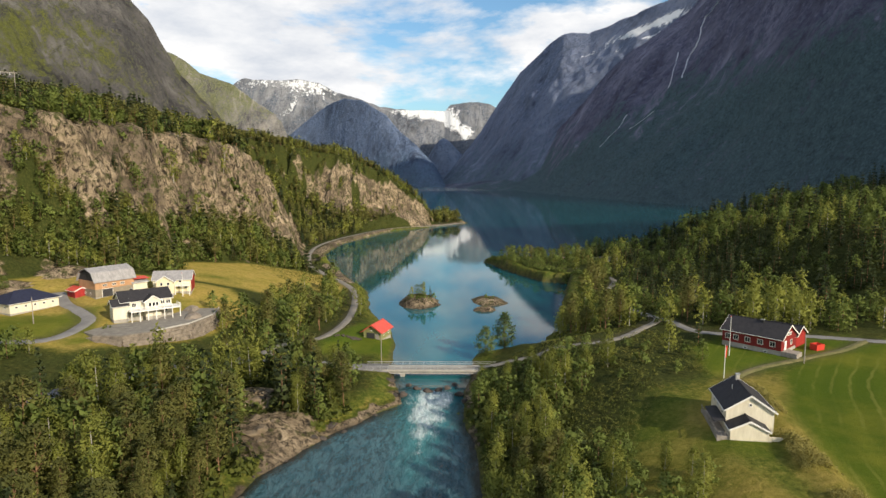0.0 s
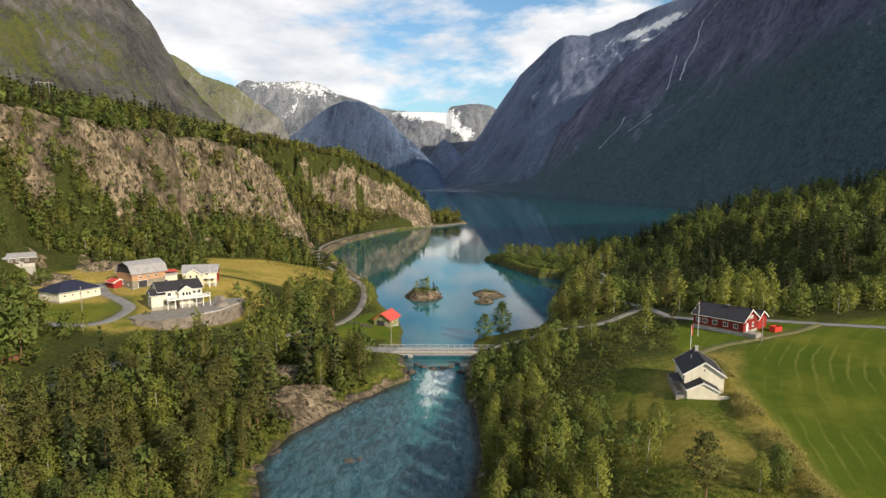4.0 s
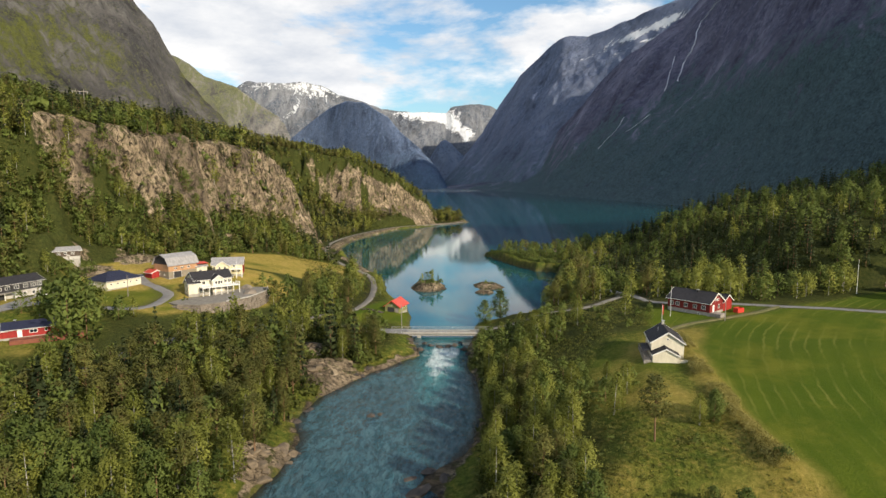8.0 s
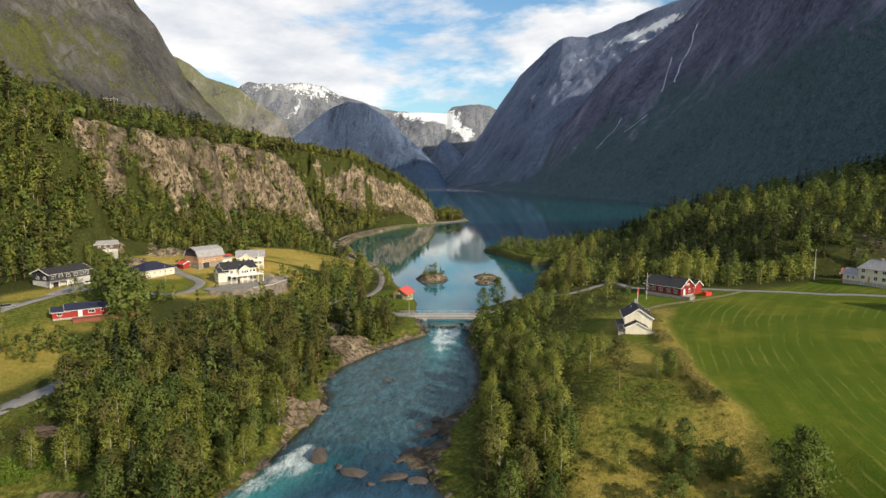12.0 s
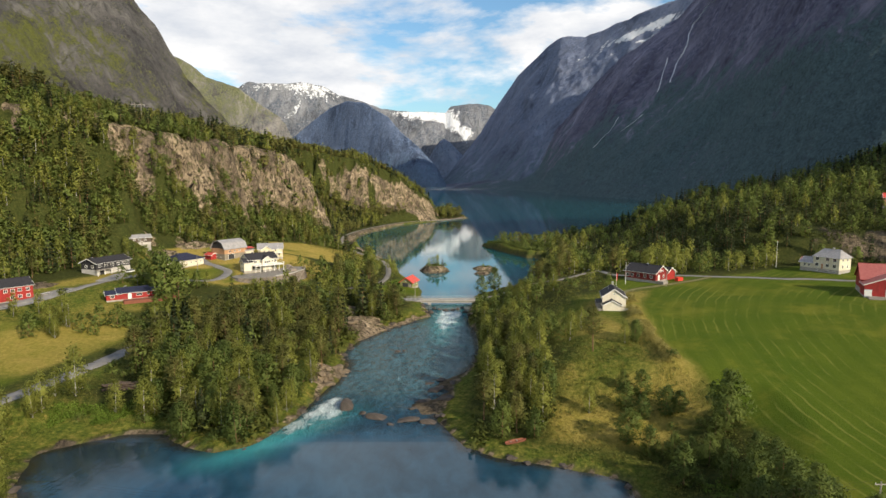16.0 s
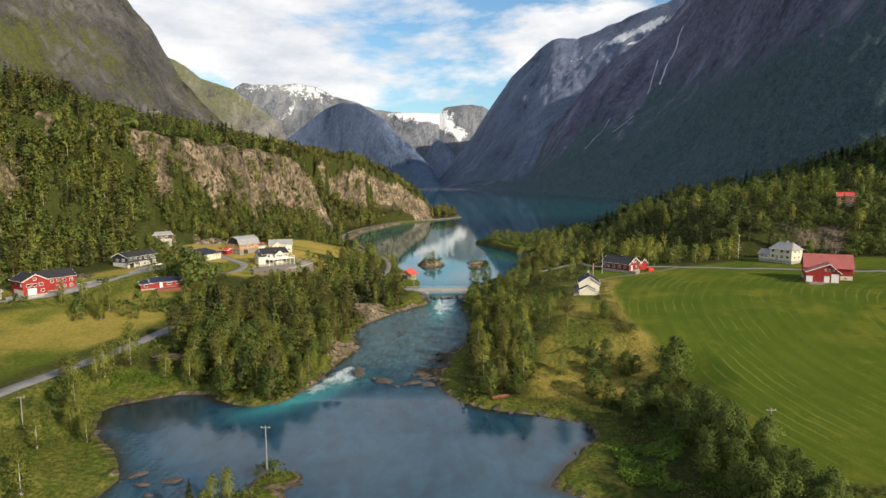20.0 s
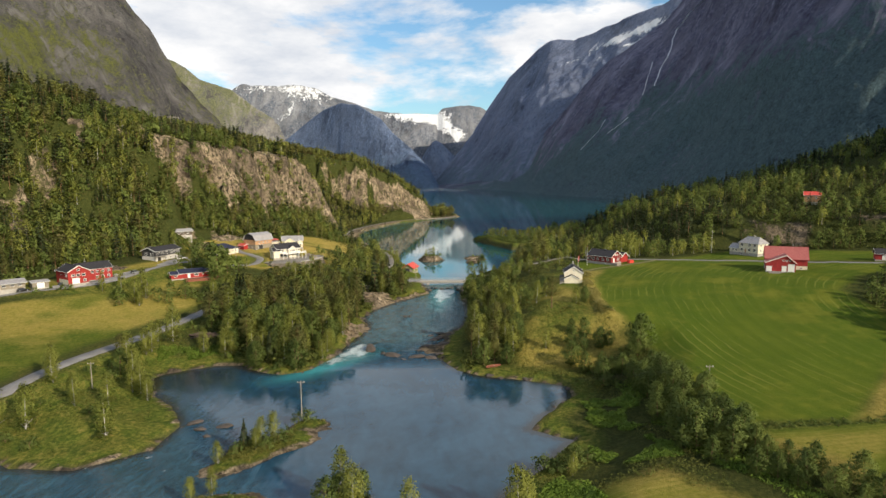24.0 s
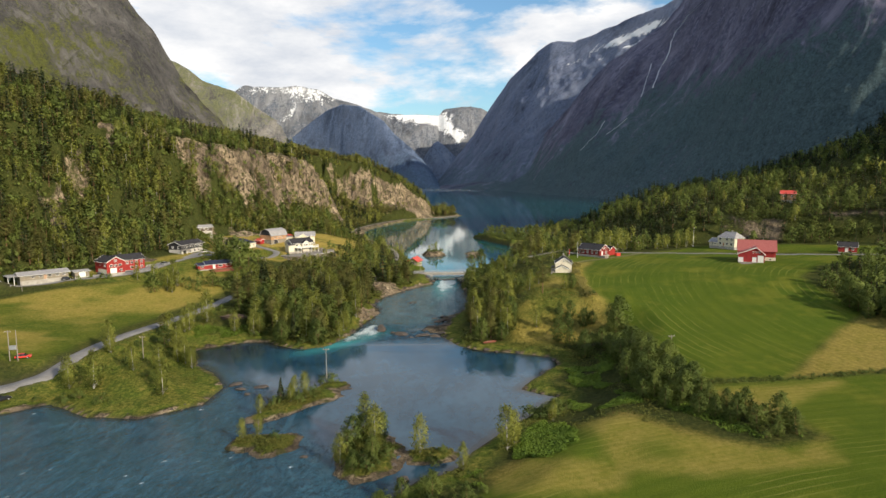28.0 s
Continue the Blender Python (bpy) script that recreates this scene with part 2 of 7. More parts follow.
    # low ledges of dark bedrock along the east bank of the rapid
    e = np.where(inside(LEDGE, x, y), 1.0, -1.0) * line_near(LEDGE, x, y, True)[0] + 4.5 * fbm(x / 9, y / 4, 4, 83)
    body = w - 0.25 + 0.85 * ss(e / 2.2) + 0.5 * fbm(x / 4, y / 2.2, 4, 84) * ss(e)
    hit = (e > -0.5) & (body > z) & (d < 2.5)
    rock = np.where(hit, 0.9, rock)
    z = np.where(hit, body, z)
    # bare knolls on the west bank, and the overgrown bank along the field
    for kx, ky, kr, kh in ((-38, 71, 7, 1.6), (-35, 124, 9.5, 1.4), (-42, 139, 6, 1.4), (-141, 197, 7, 1.6), (-134, 218, 10, 2.0), (-158, 128, 5, 1.5)):
        r = np.hypot(x - kx, y - ky) + 6 * fbm(x / 6, y / 6, 4, 53)
        rock = np.where((d > 0) & (r < kr), np.maximum(rock, 0.85), rock)
        z = z + kh * ss((kr - r) / kr) * (d > 0)
    s, _, _ = line_near(BERM, x, y)
    z = z + 1.2 * ss((3.0 - s + 1.5 * fbm(x / 5, y / 5, 3, 54)) / 2.6)
    z = z + 0.25 * fbm(x / 5, y / 5, 3, 3) * ss(d / 4) + 1.5 * rock * fbm(x / 6, y / 6, 4, 8) * (z > 6)
    return z, rock, d


def gz(x, y):
    return float(ground_z(np.array([float(x)]), np.array([float(y)]))[0][0])


# fields and clearings, as outlines on the plan
FIELD = [(104, 147), (87, 138), (74, 126), (66, 110), (60, 92), (57.5, 76), (55.5, 58), (58, 40), (62, 18), (60, -2), (62, -33), (85, -34), (120, 0), (138, 14), (140, 30), (141, 58), (162, 78), (200, 90), (192, 98), (170, 112), (142, 129), (118, 142)]
FIELD_LOW = [(60, -38), (112, -36), (160, -30), (200, -90), (190, -210), (40, -250), (-20, -180), (0, -84), (7, -73), (28, -52), (38, -56), (45, -66), (58, -73), (72, -70), (72, -52)]
STRAW = [(85, -34), (120, 0), (138, 13), (160, 14), (185, 20), (180, -30), (130, -34)]
MEADOW_W = [(-128, -5), (-124, 30), (-118, 62), (-104, 92), (-118, 106), (-150, 95), (-178, 76), (-200, 55), (-200, -10)]
MEADOW_N = [(-60, 236), (-100, 232), (-112, 262), (-90, 300), (-62, 330), (-50, 318), (-44, 285)]
LAWN_V = [(-131, 152), (-95, 150), (-72, 168), (-62, 200), (-80, 228), (-130, 222), (-150, 195)]
LAWN_D = [(-130, 150), (-100, 148), (-90, 158), (-97, 170), (-104, 186), (-110, 184), (-112, 175), (-128, 170)]
LAWN_B = [(-34, 176), (-16, 180), (-14, 196), (-17, 212), (-28, 214), (-38, 190)]
LAWN_H = [(30, 72), (54, 60), (60, 92), (66, 112), (70, 128), (46, 122), (32, 98)]
LAWN_R = [(72, 128), (100, 142), (106, 152), (80, 158), (66, 152), (60, 128)]
LAWN_F = [(112, 148), (120, 145), (145, 133), (195, 103), (240, 84), (255, 105), (215, 128), (180, 148), (150, 160)]
FARM_SIDE = [(-180, 86), (-130, 100), (-112, 112), (-104, 128), (-112, 146), (-130, 152), (-142, 160), (-152, 140), (-166, 118), (-196, 92)]
VERGE = [(62, 130), (74, 127), (67, 110), (61, 92), (58, 76), (56, 58), (58, 38), (50, 40), (49, 60), (53, 80), (56, 96), (60, 114)]
HAY_A = [(24, -52), (36, -49), (41, -57), (47, -64), (54, -69), (62, -75), (72, -68), (68, -80), (42, -82), (26, -78), (28, -67)]
HAY_B = [(3, -71), (8, -66), (18, -73), (30, -77), (26, -84), (10, -87), (4, -84)]
HAY_C = [(60, -40), (95, -39), (74, -53), (68, -66), (61, -52)]
HEATH_E = [(20, 28), (30, 60), (30, 92), (46, 90), (54, 60), (56, 30), (42, 22)]
OPEN = [VERGE, FIELD, FIELD_LOW, STRAW, MEADOW_W, MEADOW_N, LAWN_V, LAWN_B, LAWN_H, LAWN_R, LAWN_F, FARM_SIDE]

# roads: name, half width, (x, y) line
ROAD_LINES = {}
ROAD_LINES["lower"] = (2.6, [(-260, -50), (-200, -38), (-142, -24), (-126, -14), (-121, -2), (-118, 20), (-111, 47), (-98, 86), (-88, 124), (-68, 150), (-50, 163), (-32, 166), (-14, 167)])
ROAD_LINES["upper"] = (1.8, [(-240, 50), (-196, 77), (-178, 91), (-160, 100), (-150, 112), (-144, 128), (-137, 146), (-128, 152), (-112, 150), (-101, 156), (-101, 172), (-108, 180), (-116, 186), (-124, 196)])
ROAD_LINES["lake"] = (1.4, [(-44, 164), (-50, 172), (-46, 182), (-38, 190), (-34, 212), (-35, 246), (-41, 284), (-58, 320), (-74, 348), (-82, 378), (-91, 425), (-94, 470), (-86, 530), (-57, 618), (-12, 673), (24, 722)])
ROAD_LINES["east"] = (1.1, [(8, 167), (28, 164), (46, 160), (58, 170), (69, 188), (64, 214), (66, 240), (72, 262), (84, 290), (78, 318), (92, 340), (102, 362), (96, 384), (70, 402)])
ROAD_LINES["farm"] = (1.5, [(66, 240), (70, 190), (72, 164), (90, 158), (106, 150), (118, 144), (132, 135), (142, 131), (170, 113), (192, 100), (235, 80), (300, 40)])
ROAD_LINES["track"] = (0.9, [(58, 116), (64, 126), (72, 132), (87, 138), (98, 142), (108, 149)])


def road_gap(x, y):
    """Distance beyond the nearest road's edge."""
    best = np.full(np.shape(x), 1e9)
    for half, line in ROAD_LINES.values():
        best = np.minimum(best, line_near(line, x, y)[0] - half)
    return best


# ------------------------------------------------------------ materials


class Mat:
    """A small wrapper to write node materials in a few lines."""

    def __init__(self, name, rough=0.8, metal=0.0, spec=0.4):
        self.m = bpy.data.materials.new(name)
        self.m.use_nodes = True
        self.t = self.m.node_tree
        self.b = self.t.nodes["Principled BSDF"]
        self.b.inputs["Roughness"].default_value = rough
        self.b.inputs["Metallic"].default_value = metal
        self.b.inputs["Specular IOR Level"].default_value = spec
        self.co = self.t.nodes.new("ShaderNodeTexCoord")

    def link(self, a, b):
        self.t.links.new(a, b)

    def value(self, op, a, b=None, clamp=False):
        n = self.t.nodes.new("ShaderNodeMath")
        n.operation, n.use_clamp = op, clamp
        for i, v in enumerate((a, b)):
            if v is None:
                continue
            if isinstance(v, (int, float)):
                n.inputs[i].default_value = v
            else:
                self.link(v, n.inputs[i])
        return n.outputs[0]

    def noise(self, scale, detail=5.0, rough=0.6, stretch=None, distort=0.0):
        n = self.t.nodes.new("ShaderNodeTexNoise")
        n.inputs["Scale"].default_value, n.inputs["Detail"].default_value = scale, detail
        n.inputs["Roughness"].default_value, n.inputs["Distortion"].default_value = rough, distort
        src = self.co.outputs["Object"]
        if stretch:
            mp = self.t.nodes.new("ShaderNodeMapping")
            mp.inputs["Scale"].default_value = stretch
            self.link(src, mp.inputs[0])
            src = mp.outputs[0]
        self.link(src, n.inputs["Vector"])
        return n.outputs["Fac"]

    def ramp(self, fac, stops):
        n = self.t.nodes.new("ShaderNodeValToRGB")
        el = n.color_ramp.elements
        while len(el) < len(stops):
            el.new(0.5)
        for e, (p, c) in zip(el, stops):
            e.position, e.color = p, (*c, 1)
        self.link(fac, n.inputs[0])
        return n.outputs[0]

    def mix(self, fac, a, b):
        n = self.t.nodes.new("ShaderNodeMix")
        n.data_type = "RGBA"
        for key, v in (("Factor", fac), ("A", a), ("B", b)):
            if isinstance(v, (int, float)):
                n.inputs[key].default_value = v
            elif isinstance(v, tuple):
                n.inputs[key].default_value = (*v, 1)
            else:
                self.link(v, n.inputs[key])
        return n.outputs["Result"]

    def attr(self, name):
        n = self.t.nodes.new("ShaderNodeAttribute")
        n.attribute_name = name
        s = self.t.nodes.new("ShaderNodeSeparateColor")
        self.link(n.outputs["Color"], s.inputs[0])
        return s.outputs

    def bump(self, height, strength=0.5, distance=0.1):
        n = self.t.nodes.new("ShaderNodeBump")
        n.inputs["Strength"].default_value, n.inputs["Distance"].default_value = strength, distance
        self.link(height, n.inputs["Height"])
        self.link(n.outputs[0], self.b.inputs["Normal"])

    def colour(self, c):
        if isinstance(c, tuple):
            self.b.inputs["Base Color"].default_value = (*c, 1)
        else:
            self.link(c, self.b.inputs["Base Color"])
        return self


def plain(name, dark, light, scale=2.0, rough=0.7, bump=0.2, metal=0.0, stretch=None, spec=0.4):
    """A surface between two tones with coarse and fine variation."""
    m = Mat(name, rough, metal, spec)
    a, b = m.noise(scale, 6, 0.65, stretch), m.noise(scale * 9, 3, 0.6, stretch)
    f = m.value("ADD", m.value("MULTIPLY", a, 0.7), m.value("MULTIPLY", b, 0.3))
    m.colour(m.ramp(f, [(0.32, dark), (0.68, light)]))
    if bump:
        m.bump(b, bump, 0.03)
    return m.m


def boards(name, dark, light, pitch=0.16, rough=0.65):
    """Painted upright boards."""
    m = Mat(name, rough)
    w = m.t.nodes.new("ShaderNodeTexWave")
    w.bands_direction = "X"
    w.inputs["Scale"].default_value, w.inputs["Distortion"].default_value = 0.314 / pitch, 0.0
    sp = m.t.nodes.new("ShaderNodeSeparateXYZ")
    m.link(m.co.outputs["Object"], sp.inputs[0])
    cb = m.t.nodes.new("ShaderNodeCombineXYZ")
    m.link(m.value("ADD", sp.outputs[0], sp.outputs[1]), cb.inputs[0])
    m.link(cb.outputs[0], w.inputs["Vector"])
    n = m.noise(1.2, 6, 0.7, (1, 1, 0.25))
    m.colour(m.ramp(n, [(0.3, dark), (0.65, light)]))
    m.bump(w.outputs["Fac"], 0.5, 0.02)
    return m.m


def ground_material():
    m = Mat("meadow_and_rock", 0.95, spec=0.05)
    z1, z2 = m.attr("zone_a"), m.attr("zone_b")
    big, mid, fine = m.noise(0.035, 6, 0.6), m.noise(0.22, 6, 0.65), m.noise(2.2, 5, 0.7)
    tuft = m.noise(0.9, 7, 0.75)
    wild = m.mix(m.ramp(mid, [(0.38, (0, 0, 0)), (0.62, (1, 1, 1))]), m.ramp(tuft, [(0.34, (0.038, 0.056, 0.011)), (0.50, (0.118, 0.126, 0.022)), (0.66, (0.265, 0.205, 0.058))]), m.ramp(tuft, [(0.34, (0.028, 0.050, 0.009)), (0.52, (0.078, 0.108, 0.017)), (0.68, (0.158, 0.172, 0.031))]))
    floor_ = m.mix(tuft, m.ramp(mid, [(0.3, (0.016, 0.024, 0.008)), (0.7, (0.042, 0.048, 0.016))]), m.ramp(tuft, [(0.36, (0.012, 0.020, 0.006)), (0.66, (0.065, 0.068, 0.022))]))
    mown = m.mix(m.noise(0.5, 4, 0.6, (0.6, 1, 1), 0.6), m.ramp(big, [(0.35, (0.056, 0.094, 0.009)), (0.65, (0.104, 0.130, 0.014))]), m.ramp(fine, [(0.3, (0.046, 0.078, 0.007)), (0.7, (0.098, 0.126, 0.015))]))
    mown = m.mix(m.ramp(m.noise(0.055, 6, 0.65), [(0.50, (0, 0, 0)), (0.66, (0.8, 0.8, 0.8))]), mown, (0.145, 0.150, 0.020))
    swath = m.value("SINE", m.value("ADD", m.value("MULTIPLY", z2[2], 40.0 * 6.2832 / 5.5), m.value("MULTIPLY", mid, 2.2)))
    mown = m.mix(m.value("MULTIPLY", m.value("ADD", swath, 1.0), 0.12), mown, (0.036, 0.070, 0.006))
    wob = m.value("MULTIPLY", big, 5.0)
    thin = m.value("SINE", m.value("ADD", m.value("MULTIPLY", z2[2], 40.0 * 6.2832 / 6.0), wob))
    lines_ = m.value("MULTIPLY", m.value("SUBTRACT", m.value("ABSOLUTE", m.value("SUBTRACT", thin, 0.0)), 0.93), 14.0, True)
    lines_ = m.value("MULTIPLY", lines_, m.ramp(m.noise(0.045, 5, 0.65), [(0.46, (0.05, 0.05, 0.05)), (0.62, (0.6, 0.6, 0.6))]))
    mown = m.mix(lines_, mown, (0.185, 0.185, 0.042))
    dry = m.mix(m.ramp(mid, [(0.38, (0, 0, 0)), (0.62, (1, 1, 1))]), m.ramp(tuft, [(0.34, (0.190, 0.165, 0.026)), (0.66, (0.36, 0.278, 0.070))]), m.ramp(tuft, [(0.34, (0.265, 0.200, 0.045)), (0.66, (0.44, 0.318, 0.098))]))
    rows_ = m.value('SINE', m.value('ADD', m.value('MULTIPLY', z2[2], 40.0 * 6.2832 / 2.4), m.value('MULTIPLY', mid, 9.0)))
    dry = m.mix(m.value('MULTIPLY', m.value('ADD', rows_, 0.6), 0.10, True), dry, m.ramp(tuft, [(0.35, (0.05, 0.062, 0.012)), (0.65, (0.12, 0.115, 0.03))]))
    streak = m.noise(0.11, 10, 0.76, (1.0, 1.0, 0.62), 0.5)
    cracks = m.noise(0.36, 9, 0.80, (1.4, 1.4, 0.70), 0.9)
    slab = m.noise(0.045, 5, 0.6, (1, 1, 0.8))
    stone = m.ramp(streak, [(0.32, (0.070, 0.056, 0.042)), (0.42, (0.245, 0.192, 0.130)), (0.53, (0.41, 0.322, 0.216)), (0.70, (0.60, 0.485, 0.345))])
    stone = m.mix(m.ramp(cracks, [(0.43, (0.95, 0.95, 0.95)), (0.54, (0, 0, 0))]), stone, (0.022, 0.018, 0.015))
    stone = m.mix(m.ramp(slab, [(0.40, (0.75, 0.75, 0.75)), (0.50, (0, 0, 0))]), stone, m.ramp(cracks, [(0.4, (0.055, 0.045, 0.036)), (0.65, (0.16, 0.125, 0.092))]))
    moss = m.ramp(m.noise(0.28, 6, 0.7), [(0.53, (0, 0, 0)), (0.61, (0.85, 0.85, 0.85))])
    stone = m.mix(moss, stone, m.ramp(fine, [(0.3, (0.03, 0.045, 0.012)), (0.7, (0.10, 0.105, 0.03))]))
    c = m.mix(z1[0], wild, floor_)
    c = m.mix(z1[1], c, mown)
    c = m.mix(z1[2], c, dry)
    edge = m.value("ADD", z2[0], m.value("MULTIPLY", m.value("SUBTRACT", mid, 0.5), 0.9))
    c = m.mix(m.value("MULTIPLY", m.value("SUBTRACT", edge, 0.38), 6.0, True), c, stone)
    c = m.mix(m.value('MULTIPLY', z2[1], m.value('ADD', 0.35, mid), True), c, m.ramp(fine, [(0.3, (0.030, 0.026, 0.020)), (0.7, (0.115, 0.095, 0.068))]))
    m.colour(c)
    m.bump(m.value("ADD", m.value("ADD", fine, m.value("MULTIPLY", tuft, m.value("SUBTRACT", 2.2, m.value("MULTIPLY", z1[1], 1.7)))), m.value("MULTIPLY", m.value("MULTIPLY", cracks, z2[0]), 10.0)), 0.75, 0.35)
    return m.m


def mountain_material(name, rock, bright, green):
    m = Mat(name, 0.95, spec=0.1)
    at = m.attr("zone_a")
    big, mid = m.noise(0.004, 8, 0.65, (1, 1, 0.5), 0.4), m.noise(0.016, 10, 0.74, (1, 1, 0.4), 0.6)
    fine, tiny = m.noise(0.07, 7, 0.72), m.noise(0.22, 4, 0.7)
    stone = m.mix(m.ramp(mid, [(0.42, (0, 0, 0)), (0.58, (1, 1, 1))]), m.ramp(big, [(0.38, tuple(v * 0.45 for v in rock)), (0.62, bright)]), m.ramp(fine, [(0.34, tuple(v * 0.55 for v in rock)), (0.50, rock), (0.68, bright)]))
    wood = m.mix(tiny, m.ramp(fine, [(0.32, tuple(v * 0.45 for v in green)), (0.68, tuple(v * 1.3 for v in green))]), m.ramp(tiny, [(0.35, tuple(v * 0.3 for v in green)), (0.66, tuple(v * 1.5 for v in green))]))
    edge = m.value("MULTIPLY", m.value("SUBTRACT", m.value("ADD", at[1], m.value("MULTIPLY", m.value("SUBTRACT", m.value("ADD", mid, m.value("MULTIPLY", fine, 0.6)), 0.8), 2.2)), 0.40), 2.6, True)
    c = m.mix(edge, stone, wood)
    snow = m.value("MULTIPLY", m.value("SUBTRACT", m.value("ADD", at[0], m.value("MULTIPLY", m.value("SUBTRACT", m.value("ADD", mid, m.value("MULTIPLY", fine, 0.7)), 0.85), 2.8)), 0.5), 6.0, True)
    snow = m.value("MULTIPLY", snow, m.value("MULTIPLY", at[0], 4.0, True))
    c = m.mix(snow, c, (0.80, 0.83, 0.87))
    pale = m.value("MULTIPLY", m.value("MULTIPLY", at[2], 1.3), m.value("SUBTRACT", m.value("MULTIPLY", fine, 2.4), 0.75), True)
    c = m.mix(pale, c, (0.72, 0.74, 0.78))
    m.colour(c)
    m.bump(m.value("ADD", m.value("ADD", mid, m.value("MULTIPLY", fine, 0.5)), m.value("MULTIPLY", tiny, 0.22)), 1.0, 22.0)
    return m.m


def water_material():
    m = Mat("lake_water", 0.035, spec=0.5)
    m.b.inputs["IOR"].default_value = 1.33
    at = m.attr("flow")
    n1 = m.noise(0.55, 6, 0.65, (1.5, 0.6, 1), 0.6)
    n2 = m.noise(2.6, 4, 0.6, (1.6, 0.8, 1), 0.6)
    n0 = m.noise(0.20, 4, 0.55, (1.5, 0.7, 1), 0.5)
    deep = m.mix(m.noise(0.02, 4, 0.5), (0.005, 0.064, 0.080), (0.006, 0.074, 0.092))
    # sky reflection on the waves, painted into the pool's two tones
    deep = m.mix(m.value('MULTIPLY', m.attr('bed')[1], 1.0, True), deep, m.mix(m.ramp(m.value('ADD', m.value('MULTIPLY', m.noise(0.035, 5, 0.6, (1, 1, 1), 1.0), 0.6), m.value('MULTIPLY', n0, 0.4)), [(0.36, (0, 0, 0)), (0.62, (1, 1, 1))]), (0.007, 0.032, 0.058), (0.022, 0.070, 0.118)))
    bed = m.attr('bed')
    # lighter streaks along the flow, painted for sky glints on the ripples
    deep = m.mix(m.value('MULTIPLY', bed[2], m.value('ADD', 0.35, m.value('MULTIPLY', m.noise(0.03, 5, 0.6), 0.9)), True), deep, m.mix(m.ramp(m.noise(0.55, 6, 0.68, (1.3, 0.5, 1), 0.8), [(0.42, (0, 0, 0)), (0.62, (1, 1, 1))]), (0.034, 0.104, 0.138), (0.088, 0.195, 0.240)))
    deep = m.mix(m.value('MULTIPLY', bed[0], m.value('ADD', 0.55, m.value('MULTIPLY', n1, 0.7)), True), deep, m.mix(n2, (0.008, 0.008, 0.006), (0.030, 0.026, 0.016)))
    c = m.mix(m.value("MULTIPLY", at[1], m.value("ADD", 0.5, m.value("MULTIPLY", n1, 0.8)), True), deep, (0.045, 0.27, 0.29))
    lace = m.value("ADD", m.value("MULTIPLY", n1, 0.6), m.value("MULTIPLY", n2, 0.5))
    foam = m.value("MULTIPLY", m.value("SUBTRACT", m.value("ADD", m.value("MULTIPLY", at[0], 1.15), m.value("MULTIPLY", lace, 1.3)), 1.38), 1.7, True)
    m.colour(m.mix(foam, c, m.ramp(n2, [(0.34, (0.34, 0.52, 0.55)), (0.60, (0.80, 0.85, 0.86))])))
    m.link(m.value("ADD", 0.035, m.value("MULTIPLY", foam, 0.7)), m.b.inputs["Roughness"])
    ripple = m.value("MULTIPLY", m.value("ADD", m.value("ADD", n1, m.value("MULTIPLY", n0, 2.0)), m.value("MULTIPLY", n2, 0.35)), m.value("ADD", 0.012, m.value("MULTIPLY", at[2], 4.0)))
    m.bump(ripple, 1.0, 0.35)
    return m.m


GROUND_M = ground_material()
WATER_M = water_material()

# ------------------------------------------------------------ meshes from arrays


def mesh_of(name, verts, faces, material, smooth=True, colours=(), normals=None):
    """verts (n, 3); faces (m, k), all with k corners; colours: (name, (n, 3) values)."""
    me = bpy.data.meshes.new(name)
    verts, faces = np.asarray(verts, np.float32), np.asarray(faces, np.int32)
    k = faces.shape[1]
    me.vertices.add(len(verts))
    me.vertices.foreach_set("co", verts.ravel())
    me.loops.add(faces.size)
    me.loops.foreach_set("vertex_index", faces.ravel())
    me.polygons.add(len(faces))
    me.polygons.foreach_set("loop_start", np.arange(0, faces.size, k, dtype=np.int32))
    me.polygons.foreach_set("use_smooth", np.full(len(faces), smooth))
    me.update(calc_edges=True)
    for key, val in colours:
        at = me.attributes.new(key, "FLOAT_COLOR", "POINT")
        rgba = np.ones((len(verts), 4), np.float32)
        rgba[:, :3] = val
        at.data.foreach_set("color", rgba.ravel())
    if normals is not None:
        me.normals_split_custom_set_from_vertices(np.asarray(normals, np.float32))
    me.materials.append(material)
    return me


def grid_faces(nx, ny):
    i = np.arange(nx - 1)[None, :] + nx * np.arange(ny - 1)[:, None]
    i = i.ravel()
    return np.stack([i, i + 1, i + nx + 1, i + nx], 1)


def spread(lo, hi, step, far_lo, far_hi, grow=1.16):
    """Even steps from lo to hi, then ever longer ones out to the far ends."""
    mid = list(np.arange(lo, hi + 0.01, step))
    a, s = [lo], step
    while a[-1] > far_lo:
        s *= grow
        a.append(max(a[-1] - s, far_lo))
    b, s = [mid[-1]], step
    while b[-1] < far_hi:
        s *= grow
        b.append(min(b[-1] + s, far_hi))
    return np.array(a[:0:-1] + mid + b[1:])


# ------------------------------------------------------------ ground and water
gxs = spread(-230, 240, 2.0, -4900, 4900)
gys = np.concatenate([spread(-100, 480, 2.0, -4000, 481, 1.10)[:-1], spread(483, 740, 3.0, 483, 4780, 1.14)])
GX, GY = np.meshgrid(gxs, gys)
GZ, GROCK, GD = ground_z(GX, GY)


def soft_in(poly, x, y, width=2.0):
    d, _, _ = line_near(poly, x, y, True)
    d = np.where(inside(poly, x, y), d, -d) + 2.5 * fbm(x / 7, y / 7, 3, 91)
    return ss(d / width * 0.5 + 0.5)


